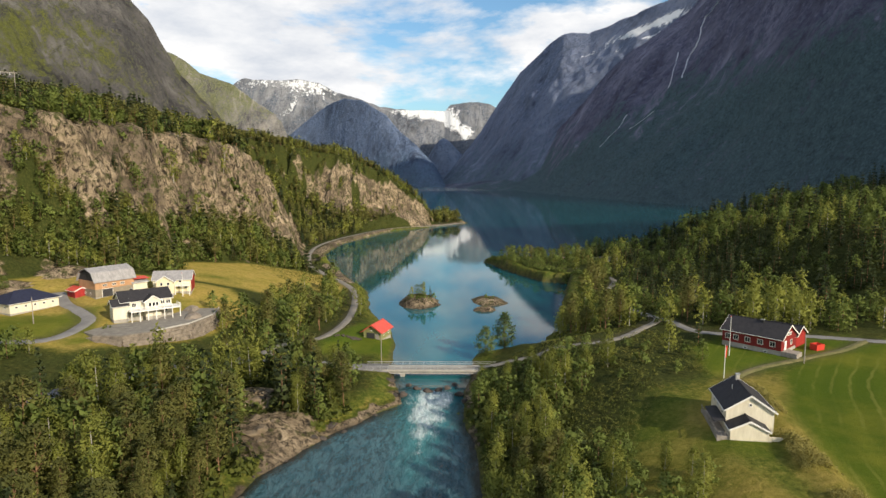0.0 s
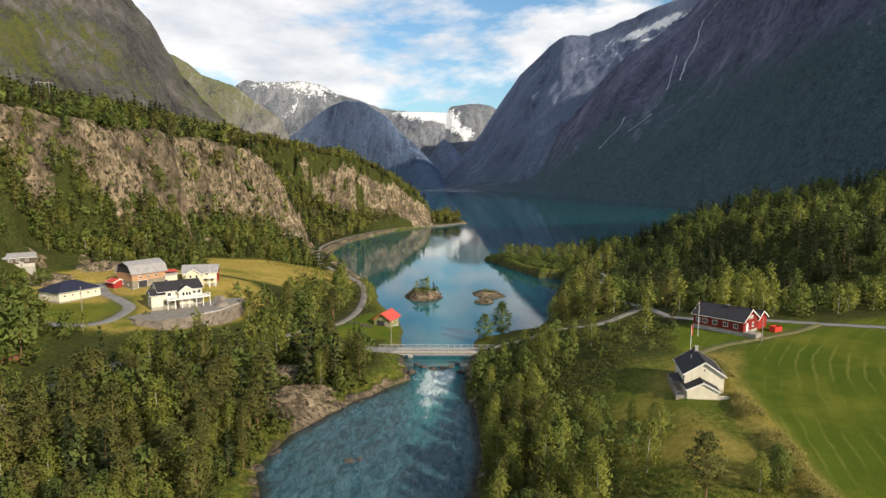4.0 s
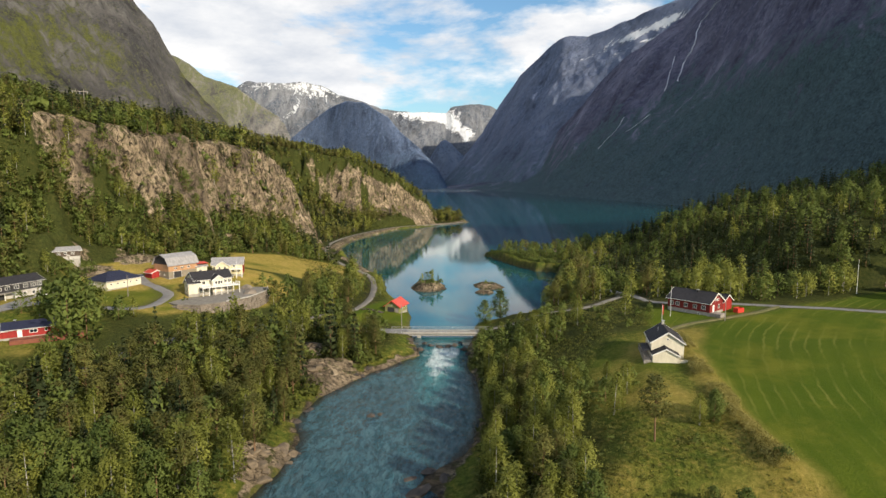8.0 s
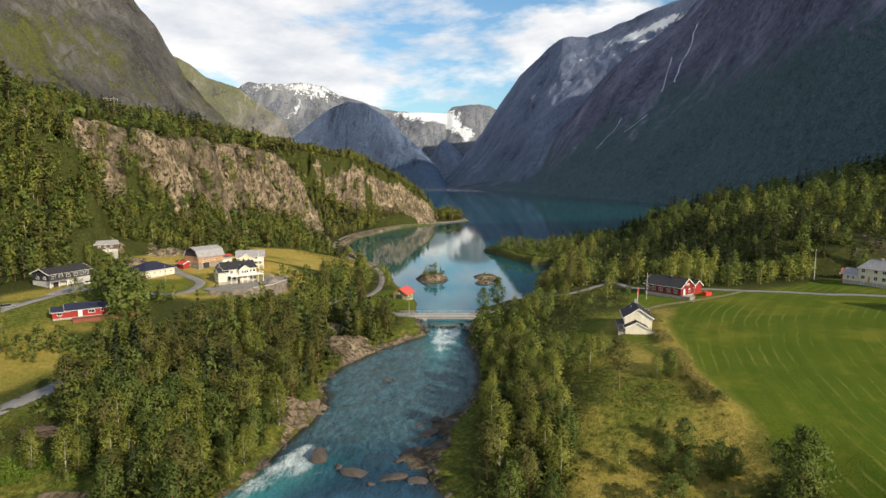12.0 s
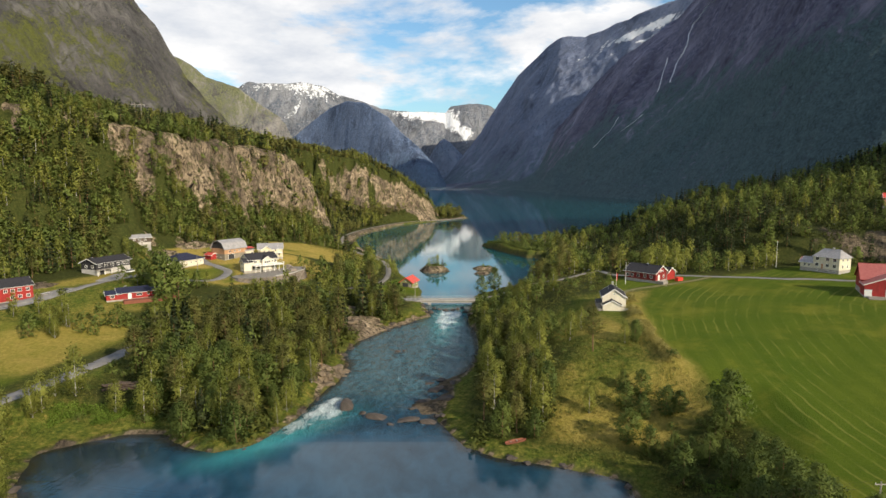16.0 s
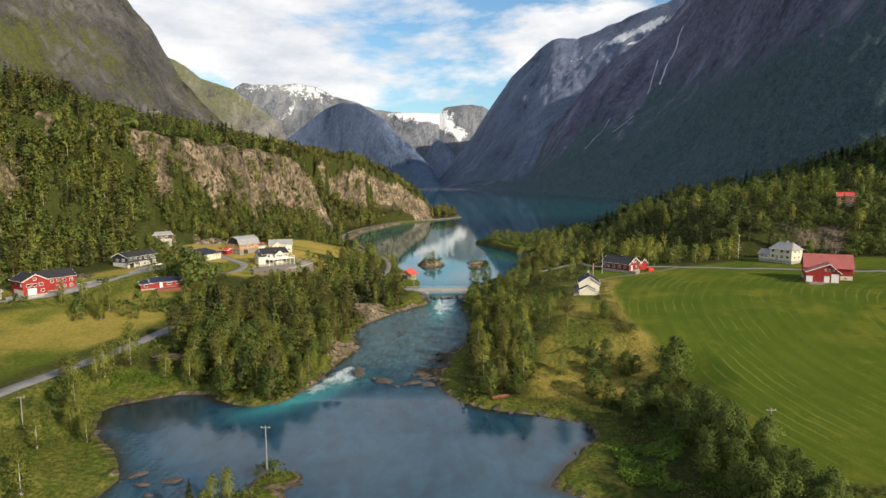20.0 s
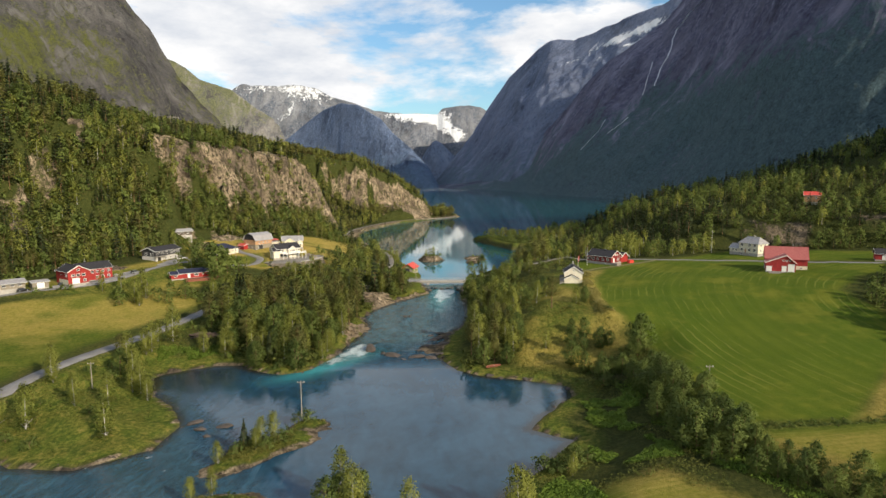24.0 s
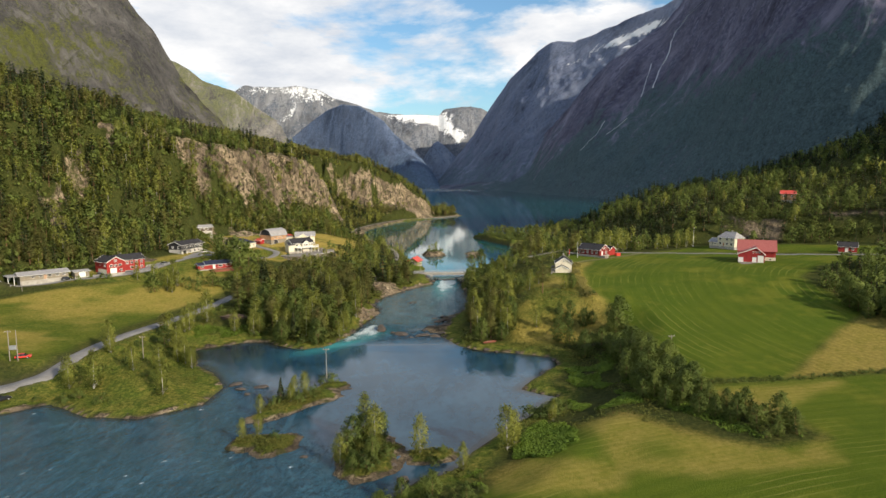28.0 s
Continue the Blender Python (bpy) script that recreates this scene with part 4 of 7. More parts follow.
PINE_BARK = plain("pine_bark", (0.10, 0.060, 0.035), (0.30, 0.17, 0.09), 2.2, 0.9, 0.5, stretch=(1, 1, 0.3))
rng = np.random.default_rng(7)


def tube(points, radii, sides=5):
    """A tapered limb along a line of points."""
    verts, faces = [], []
    for (x, y, z), r in zip(points, radii):
        for k in range(sides):
            a = 2 * math.pi * k / sides
            verts.append((x + r * math.cos(a), y + r * math.sin(a), z))
    for i in range(len(points) - 1):
        for k in range(sides):
            a, b = i * sides + k, i * sides + (k + 1) % sides
            faces.append((a, b, b + sides, a + sides))
    return verts, faces


def quads_at(centres, sizes, flat=0.0):
    """One leaf spray for each centre: a small leafy fleck, turned at random; flat lays it level."""
    n = len(centres)
    u = rng.normal(size=(n, 3))
    u[:, 2] *= 1 - flat
    u /= np.linalg.norm(u, axis=1)[:, None]
    w = rng.normal(size=(n, 3))
    w[:, 2] *= 1 - flat
    w -= (w * u).sum(1)[:, None] * u
    w /= np.linalg.norm(w, axis=1)[:, None]
    s = np.asarray(sizes)[:, None]
    a = rng.uniform(0.7, 1.3, (n, 1))
    c = np.asarray(centres)
    v = np.stack([c - u * s * a - w * s * 0.35, c + u * s * a * rng.uniform(0.6, 1.1, (n, 1)), c + w * s * 0.85], 1).reshape(-1, 3)
    f = np.arange(3 * n).reshape(n, 3)
    return v, f, np.cross(u, w)


def soft_normals(kind, h, v, f, face):
    """Leaf normals that lean outwards from the crown, so that a crown catches the light as one body."""
    low = {"birch": 0.5, "alder": 0.45, "pine": 0.55, "spruce": 0.35, "shrub": 0.2}[kind] * h
    out = v - np.array([0, 0, low])
    out[:, 2] *= 0.7
    out /= np.linalg.norm(out, axis=1)[:, None] + 1e-6
    way = out.reshape(-1, 3, 3).mean(1) + np.array([0, 0, 0.25])
    flip = (face * way).sum(1) < 0
    f[flip] = f[flip][:, ::-1]
    face = np.where(flip[:, None], -face, face)
    n = 1.0 * out + 0.28 * np.repeat(face, 3, 0) + np.array([0, 0, 0.25])
    return n / (np.linalg.norm(n, axis=1)[:, None] + 1e-6)


def crown_points(kind, h, n):
    """Leaf places for a crown of height h, gathered in sprays along limbs; also the limbs' ends."""
    ends, pts = [], []
    if kind in ("birch", "alder"):
        low, wide = (0.10, 0.24) if kind == "birch" else (0.05, 0.36)
        limbs = max(18, n // 30)
        lobes = [(rng.uniform(0, 2 * math.pi), rng.uniform(0.15, 0.9), rng.uniform(0.75, 1.2)) for _ in range(7)]
        for k in range(limbs):
            t = (k + rng.uniform(0, 1)) / limbs
            a = 2.4 * k + rng.normal() * 0.5
            lobe = max([g for b, u, g in lobes if math.cos(a - b) > 0.3 and abs(u - t) < 0.3] or [0.8])
            r = h * wide * (math.sin(math.pi * min(1, 0.20 + 0.78 * t)) ** 0.75) * lobe * rng.uniform(0.7, 1.05)
            ends.append((r * math.cos(a), r * math.sin(a), h * (low + (0.98 - low) * t), r))
        for i in range(n):
            ex, ey, ez, r = ends[rng.integers(limbs)]
            u = rng.uniform(0.25, 1.0) ** 0.6
            drop = (0.55 if kind == "birch" else 0.25) * r * (1 - u) - (0.10 * h if kind == "birch" else 0.03 * h) * max(0.0, u - 0.7) * rng.uniform(0, 1.6)
            g = rng.normal(size=3) * h * (0.036 if kind == "birch" else 0.042) * (1 + 110 / n)
            pts.append(np.array((ex * u, ey * u, ez - 0.35 * drop)) + g * np.array([1, 1, 1.25 if kind == "birch" else 0.85]))
        ends = [e[:3] for e in ends]
    elif kind == "pine":
        whorls = max(6, n // 110)
        bare = rng.uniform(0.28, 0.46)
        boughs = []
        for k in range(whorls):
            t = (k + rng.uniform(-0.2, 0.2)) / whorls
            for b in range(5):
                a = 1.7 * k + b * 1.257 + rng.normal() * 0.3
                r = h * (0.25 * (1 - t) ** 0.5 * (0.75 + 0.25 * min(1, t / 0.2)) + 0.012) * rng.uniform(0.5, 1.15)
                boughs.append((a, r, h * (bare + (0.965 - bare) * t), rng.uniform(0.05, 0.35)))
        for i in range(n):
            a, r, z, tilt = boughs[rng.integers(len(boughs))]
            u = rng.uniform(0.10, 1.0) ** 0.45
            g = rng.normal(size=3) * h * 0.024
            pts.append(np.array((r * u * math.cos(a), r * u * math.sin(a), z + tilt * r * u)) + g * np.array([1.3, 1.3, 0.75]))
        ends = [(r * math.cos(a), r * math.sin(a), z + tilt * r) for a, r, z, tilt in boughs]
        rng.shuffle(ends)
        ends = [tuple(e) for e in ends]
    elif kind == "spruce":
        tiers = max(9, n // 24)
        for _ in range(n):
            t = 1 - math.sqrt(rng.uniform(0, 1)) if rng.uniform() < 0.7 else rng.uniform(0, 1)
            t = (round(t * tiers) + rng.uniform(-0.15, 0.15)) / tiers
            a = rng.uniform(0, 2 * math.pi)
            r = h * 0.165 * max(0.02, 1 - t) ** 0.9 * rng.uniform(0.2, 1.05) ** 0.5 * (1 + 0.18 * math.sin(3 * a + 9 * t))
            pts.append(np.array((r * math.cos(a), r * math.sin(a), h * (0.06 + 0.93 * min(t, 1.0)) - r * 0.42)))
        ends = [tuple(p) for p in pts[:6]]
    else:
        k = max(5, n // 14)
        for _ in range(k):
            a, r = rng.uniform(0, 2 * math.pi), h * 0.62 * math.sqrt(rng.uniform(0, 1))
            ends.append((r * math.cos(a), r * math.sin(a), h * rng.uniform(0.25, 0.95) * (1 - 0.45 * (r / h / 0.62) ** 2)))
        for _ in range(n):
            c = ends[rng.integers(k)]
            pts.append(np.array(c) + rng.normal(size=3) * h * 0.10)
    pts = np.array(pts)
    pts[:, 2] = np.maximum(pts[:, 2], 0.04 * h)
    return pts, ends


LEAF = {"birch": BIRCH_LEAF, "alder": ALDER_LEAF, "pine": PINE_LEAF, "spruce": SPRUCE_LEAF, "shrub": ALDER_LEAF}
BARK = {"birch": BIRCH_BARK, "alder": PINE_BARK, "pine": PINE_BARK, "spruce": PINE_BARK, "shrub": PINE_BARK}
HEIGHT = {"birch": 10.0, "alder": 9.0, "pine": 11.0, "spruce": 12.0, "shrub": 2.6}
LABEL = {"birch": "slender birch tree with white trunk and light green crown", "alder": "broad dark green leafy tree in full leaf",
         "pine": "Scots pine with bare reddish trunk and high crown", "spruce": "dark pointed spruce tree", "shrub": "low rounded green shrub"}


def tree_shape(kind, n, size):
    h = HEIGHT[kind]
    pts, ends = crown_points(kind, h, n)
    cv, cf, face = quads_at(pts, rng.uniform(0.65, 1.25, n) * size, 0.35 if kind in ("pine", "spruce") else 0.0)
    lean = rng.uniform(-0.25, 0.25, 2)
    top = 0.93 if kind != "shrub" else 0.5
    zs = np.linspace(-0.4, h * top, 5)
    line = [(lean[0] * (z / h) ** 2, lean[1] * (z / h) ** 2, z) for z in zs]
    r0 = 0.0145 * h if kind != "shrub" else 0.06
    tv, tf = tube(line, np.linspace(r0, r0 * 0.18, 5), 6)
    for e in ends[:9]:
        z = max(0.3, e[2] - 0.10 * h - 0.25 * math.hypot(e[0], e[1]))
        v, f = tube([(0, 0, z), (e[0] * 0.5, e[1] * 0.5, (z + e[2]) / 2 + 0.02 * h), e], [r0 * 0.42, r0 * 0.26, r0 * 0.08], 4)
        tf += [tuple(i + len(tv) for i in q) for q in f]
        tv += v
    return (np.array(tv), np.array(tf)), (cv, cf, soft_normals(kind, h, cv, cf, face))


FULL = {"birch": (1650, 0.24, 5), "alder": (1750, 0.275, 5), "pine": (1500, 0.24, 6), "spruce": (900, 0.40, 3), "shrub": (300, 0.21, 4)}
MID = {"birch": (270, 0.48, 5), "alder": (230, 0.58, 4), "pine": (270, 0.47, 6), "spruce": (220, 0.60, 4), "shrub": (60, 0.46, 3)}
FAR = {"birch": (70, 1.05, 4), "alder": (70, 1.12, 4), "pine": (70, 1.02, 5), "spruce": (64, 1.15, 3), "shrub": (18, 0.78, 2)}
MODEL = {}
for kind, (n, size, count) in FULL.items():
    MODEL[kind] = []
    for _ in range(count):
        (tv, tf), (cv, cf, cn) = tree_shape(kind, n, size)
        MODEL[kind].append((mesh_of("trunk", tv, tf, BARK[kind]), mesh_of("crown", cv, cf, LEAF[kind], True, (), cn)))
SHAPES = {lod: {kind: [tree_shape(kind, n, size) for _ in range(count)] for kind, (n, size, count) in table.items()} for lod, table in (("mid", MID), ("far", FAR))}


def heights_at(x, y):
    i = np.clip(np.searchsorted(gxs, x) - 1, 0, len(gxs) - 2)
    j = np.clip(np.searchsorted(gys, y) - 1, 0, len(gys) - 2)
    u, v = (x - gxs[i]) / (gxs[i + 1] - gxs[i]), (y - gys[j]) / (gys[j + 1] - gys[j])
    mixed = lambda g: (g[j, i] * (1 - u) + g[j, i + 1] * u) * (1 - v) + (g[j + 1, i] * (1 - u) + g[j + 1, i + 1] * u) * v
    return mixed(GZ), mixed(GROCK), mixed(GD)


# places kept clear of trees: houses and yards (x, y, radius)
CLEAR = [(-87, 50, 7), (14, 181, 7), (20, 185, 7), (48, 100, 12), (83, 147, 14), (155, 144, 16), (146, 95, 17), (194, 108, 9), (-122, 183, 15), (-109, 198, 14), (-90, 182, 16), (-92, 208, 13), (-152, 196, 9),
         (-146, 158, 14), (-114, 122, 13), (-159, 112, 15), (-187, 90, 14), (-20, 200, 9), (-136, 150, 8), (-79, 165, 14), (0, 166, 18)]
PLACES = []


def sow(poly, spacing, mix, tall=(0.75, 1.25), keep=1.0, rocky=0.25, fields=True, clear=True, lumps=0.0, gap=1.6):
    """Scatter trees in a region. mix: kind and share."""
    poly = np.array(poly, float)
    x0, y0, x1, y1 = *poly.min(0), *poly.max(0)
    X, Y = np.meshgrid(np.arange(x0, x1, spacing), np.arange(y0, y1, spacing))
    x = (X + rng.uniform(-0.48, 0.48, X.shape) * spacing).ravel()
    y = (Y + rng.uniform(-0.48, 0.48, Y.shape) * spacing).ravel()
    ok = inside(poly, x, y) & (rng.uniform(size=x.shape) < keep)
    if lumps:
        ok &= fbm(x / 22, y / 22, 3, 77) > lumps - 0.5
    z, rock, d = heights_at(x, y)
    ok &= (d > 0.9) & ((rock < 0.45) | (rng.uniform(size=x.shape) < rocky * 0.35))
    ok &= road_gap(x, y) > gap
    far, _, side = line_near(CREST_A, x, y)
    ok &= ~((side <= 0) & (far > 38) & (y < 400) & (x < -90))
    if fields:
        for p in OPEN:
            ok &= ~inside(p, x, y)
    if clear:
        for cx, cy, r in CLEAR:
            ok &= (x - cx) ** 2 + (y - cy) ** 2 > r * r
    kinds = [k for k, _ in mix]
    x, y, z = x[ok], y[ok], z[ok]
    stand = np.stack([w * np.exp(5.0 * fbm(x / 26, y / 26, 3, 301 + 7 * len(k))) for k, w in mix], 1)
    stand = np.cumsum(stand / stand.sum(1)[:, None], 1)
    pick = (rng.uniform(size=len(x))[:, None] > stand).sum(1)
    size = rng.uniform(*tall, len(x)) * (1 + 0.9 * fbm(x / 17, y / 17, 3, 311))
    for a, b, c, i, k in zip(x, y, z, pick, size):
        PLACES.append((kinds[min(i, len(kinds) - 1)], float(a), float(b), float(c), float(k)))


def plant(kind, x, y, scale=1.0):
    PLACES.append((kind, x, y, ground_at(x, y), scale))


SPIT = [(31.5, 389), (37, 376), (43.5, 361), (50, 346), (57, 329), (64, 316), (72, 306)]
WOOD_W = [(-40, 30), (-56, 28), (-78, 42), (-90, 60), (-90, 95), (-84, 122), (-66, 146), (-46, 161), (-22, 160), (-20, 136), (-32, 116), (-38, 95), (-37, 72), (-42, 50)]
sow(WOOD_W, 4.2, [("birch", 6), ("pine", 4), ("spruce", 1), ("alder", 4)], (0.65, 1.3), rocky=0.4)
sow([(-40, 28), (-60, 26), (-80, 41), (-92, 60), (-92, 95), (-86, 122), (-80, 120), (-86, 90), (-84, 62), (-74, 46), (-58, 32), (-42, 36)], 3.4, [("shrub", 5), ("alder", 2)], (0.5, 1.1), 0.8)
sow([(4, 28), (6, 60), (8, 100), (8, 118), (24, 118), (24, 90), (23, 70), (24, 48), (22, 36), (14, 26)], 4.7, [("birch", 7), ("pine", 4), ("alder", 2)], (0.75, 1.2), 0.9)
sow([(8, 118), (6, 140), (9, 154), (34, 148), (36, 138), (28, 122), (24, 112)], 4.2, [("alder", 7), ("birch", 3)], (0.5, 0.95))
sow([(24, 74), (24, 98), (30, 104), (44, 96), (40, 80), (32, 72)], 4.0, [("alder", 6), ("shrub", 5), ("birch", 2)], (0.4, 0.75), 0.85, fields=False)
sow([(30, 104), (30, 124), (46, 126), (60, 150), (44, 158), (36, 140), (28, 122)], 5.5, [("shrub", 6), ("alder", 2), ("birch", 1)], (0.5, 0.9), 0.35, fields=False, lumps=0.55)
sow([(24, 36), (26, 70), (44, 72), (54, 58), (56, 34), (40, 24)], 9.0, [("shrub", 4), ("birch", 1)], (0.5, 0.9), 0.5, fields=False)
sow([(36, 42), (44, 44), (53, 28), (53, 8), (42, 6), (38, 20)], 5.2, [("alder", 5), ("shrub", 3)], (0.45, 0.85), fields=False)
sow([(47, 12), (56, 12), (58, -2), (59, -22), (58, -40), (66, -60), (69, -68), (61, -70), (57, -62), (48, -51), (43, -47), (43, -30), (47, -8)], 3.2, [("alder", 7), ("shrub", 3)], (0.45, 0.85), fields=False)
sow([(16, -40), (24, -30), (28, -36), (20, -44)], 3.0, [("shrub", 1)], (0.8, 1.3), fields=False)
sow([(-30, -95), (-12, -74), (2, -68), (4, -84), (-6, -100)], 4.0, [("shrub", 3), ("alder", 1)], (0.5, 0.9), fields=False)
sow([(58, -34.5), (116, -33.5), (116, -36.5), (58, -37.5)], 1.6, [("shrub", 1)], (0.25, 0.45), fields=False)
sow([(-126, -24), (-98, -29), (-76, -20), (-80, 0), (-95, 20), (-112, 42), (-114, 20), (-116, 0)], 7.6, [("birch", 6), ("pine", 2), ("alder", 1), ("shrub", 4)], (0.75, 1.2), 0.8, fields=False, gap=6.0)
sow([(-80, 40), (-98, 30), (-110, 48), (-96, 84), (-88, 62)], 7.5, [("birch", 4), ("shrub", 3), ("pine", 1)], (0.6, 1.0), 0.7, fields=False, gap=3.5)
sow([(-100, 92), (-92, 112), (-96, 130), (-112, 110), (-126, 98), (-150, 92), (-128, 86), (-112, 90)], 6.0, [("birch", 3), ("shrub", 4), ("alder", 2)], (0.5, 1.0), 0.8, fields=False)
sow([(-126, 134), (-104, 134), (-98, 148), (-118, 146)], 4.6, [("alder", 3), ("birch", 2)], (0.8, 1.2), fields=False)
sow([(-66, 176), (-40, 176), (-40, 216), (-40, 262), (-52, 278), (-60, 240), (-62, 208), (-68, 192)], 4.6, [("birch", 4), ("alder", 4), ("pine", 1)], (0.6, 1.05), lumps=0.36, fields=False)
sow([(-30, 218), (-28, 246), (-36, 270), (-33, 214)], 4.0, [("birch", 1), ("shrub", 2)], (0.6, 0.9))
sow([(-430, 40), (-190, 40), (-202, 84), (-192, 100), (-172, 126), (-156, 170), (-166, 210), (-120, 226), (-100, 236), (-112, 264), (-92, 302), (-70, 326), (-97, 352), (-106, 395), (-108, 440), (-102, 470), (-200, 520), (-430, 470)], 4.7,
    [("pine", 6), ("birch", 2), ("spruce", 6), ("alder", 3)], (0.6, 1.2), 0.97, rocky=0.5)
sow([(-760, -80), (-430, 40), (-430, 300), (-800, 300)], 11.0, [("pine", 5), ("birch", 3), ("spruce", 3)], (0.8, 1.2))
sow([(-215, 235), (-150, 335), (-118, 395), (-106, 385), (-95, 345), (-72, 330), (-92, 304), (-112, 266), (-100, 238), (-165, 214)], 3.4, [("shrub", 1)], (0.8, 1.9), 0.8, rocky=0.12)
sow([(-166, 210), (-190, 240), (-140, 300), (-108, 345), (-90, 340), (-70, 328), (-92, 304), (-112, 266), (-100, 238)], 5.0, [("alder", 5), ("birch", 2)], (0.5, 1.05), 0.85)
sow([(-300, 60), (-200, 62), (-190, 100), (-174, 126), (-158, 176), (-168, 212), (-150, 300), (-215, 240), (-300, 200)], 3.6, [("shrub", 1)], (0.8, 1.7), 0.85, rocky=0.2)
sow([(-196, 92), (-176, 128), (-160, 172), (-163, 192), (-158, 212), (-140, 226), (-120, 230), (-150, 262), (-190, 230), (-215, 150)], 5.0, [("birch", 4), ("alder", 4), ("pine", 3)], (0.7, 1.25), 0.85, rocky=0.3, fields=False)
crest_back = [(x - 34, y + 26) for x, y, _ in reversed(CREST_A[2:8])]
sow([(x + 3, y - 2) for x, y, _ in CREST_A[2:8]] + crest_back, 4.6, [("pine", 6), ("spruce", 3), ("birch", 1)], (0.7, 1.1), 0.9)
sow([(x, y) for x, y, _ in CREST_B[:-1]] + [(x - 10, y + 40) for x, y, _ in reversed(CREST_B[:-1])], 5.6, [("pine", 6), ("spruce", 2), ("birch", 1)], (0.7, 1.05), 0.9)
sow([(-330, 470), (-100, 470), (-74, 612), (-30, 684), (26, 735), (0, 770), (-330, 720)], 4.5, [("pine", 5), ("birch", 3), ("spruce", 2), ("shrub", 3)], (0.65, 1.1), 0.97, rocky=0.2)
sow([(-30, 690), (30, 728), (18, 760), (-10, 740)], 5.0, [("birch", 2), ("pine", 2)], (0.8, 1.2))
sow([(60, 224), (92, 182), (125, 174), (150, 168), (185, 152), (218, 132), (262, 100), (420, 0), (520, 40), (520, 380), (260, 470), (120, 440), (88, 400), (100, 350), (86, 300), (74, 262)], 6.3,
    [("spruce", 8), ("alder", 7), ("birch", 1)], (0.55, 1.05), 0.95)
sow([(36, 190), (50, 225), (62, 262), (74, 312), (100, 340), (92, 300), (74, 262), (68, 235), (72, 205), (92, 180), (76, 168), (50, 176)], 5.0, [("birch", 6), ("alder", 3), ("pine", 2)], (0.7, 1.15), 0.9, lumps=0.3)
sow([(80, 160), (110, 156), (124, 172), (100, 182), (84, 176)], 5.2, [("birch", 4), ("alder", 2)], (0.7, 1.1))
sow([(112, 156), (146, 164), (150, 170), (120, 174)], 5.2, [("birch", 4), ("alder", 2)], (0.7, 1.1), fields=False)
sow([(32, 392), (45, 362), (60, 330), (92, 350), (98, 410), (60, 418)], 8.0, [("pine", 6), ("birch", 2), ("shrub", 4)], (0.5, 1.0), 0.5)
for i in range(150):
    f = rng.uniform(0, 5.99)
    a, b = SPIT[int(f)], SPIT[int(f) + 1]
    off = rng.uniform(0.4, 5.5)
    plant("shrub", a[0] + (b[0] - a[0]) * (f % 1) + off, a[1] + (b[1] - a[1]) * (f % 1) + 0.45 * off, rng.uniform(0.5, 1.0))
for kind, x, y, k in (("alder", 39, 384, 0.75), ("birch", 42, 380, 0.9), ("alder", 45, 386, 0.8), ("birch", 54, 378, 0.95), ("pine", 57, 382, 0.9), ("alder", 61, 376, 0.7), ("pine", 64, 384, 0.8), ("birch", 69, 372, 0.8),
                      ("alder", 70, 350, 0.6), ("alder", 76, 346, 0.75), ("birch", 80, 352, 0.8), ("alder", 84, 342, 0.9), ("alder", 68, 330, 0.7), ("birch", 74, 326, 0.8), ("alder", 88, 360, 0.8), ("pine", 92, 370, 0.8)):
    plant(kind, x, y, k)
sow([(36, 384), (48, 360), (62, 332), (92, 350), (98, 410), (60, 410)], 4.6, [("shrub", 7), ("alder", 2)], (0.5, 1.1), 0.8, fields=False)
for kind, x, y, k in (("alder", -146, 189, 0.75), ("shrub", -149, 187, 1.1), ("alder", -141, 192, 0.65), ("birch", -152, 184, 0.7), ("alder", -139, 178, 0.8), ("alder", -134, 172, 0.9), ("shrub", -144, 184, 1.2)):
    plant(kind, x, y, k)
for kind, x, y, k in (("alder", -115, 139, 1.5), ("alder", -111, 141, 1.25), ("alder", -119, 141, 1.2), ("alder", -124, 160, 0.8), ("shrub", -126, 150, 1.1), ("shrub", -121, 133, 1.2), ("alder", -131, 138, 0.8), ("alder", -74, 196, 0.7), ("shrub", -70, 188, 1.2), ("shrub", -72, 204, 1.3)):
    plant(kind, x, y, k)
sow([(131, 10), (143, 44), (158, 66), (190, 70), (215, 50), (195, -20), (140, -10)], 4.4, [("alder", 5), ("spruce", 1)], (0.65, 1.1), fields=False)
sow([(190, 10), (215, 60), (260, 80), (320, 30), (300, -60), (200, -40)], 7.0, [("alder", 3), ("birch", 2), ("spruce", 1)], (0.8, 1.2))
sow([(36, 128), (58, 126), (62, 152), (46, 158)], 6.0, [("shrub", 3), ("birch", 1)], (0.7, 1.1), 0.7)
sow([(11, 148), (13, 160), (40, 156), (38, 146)], 4.0, [("birch", 2), ("shrub", 4), ("alder", 1)], (0.4, 0.7))
sow([(-118, 100), (-104, 92), (-90, 80), (-90, 86), (-100, 98), (-112, 106)], 3.2, [("shrub", 4), ("alder", 1)], (0.6, 1.1), 0.95, fields=False)
sow([(-182, 84), (-150, 99), (-128, 93), (-122, 101), (-150, 108), (-186, 92)], 4.2, [("shrub", 4), ("birch", 1)], (0.7, 1.2), 0.85, fields=False)
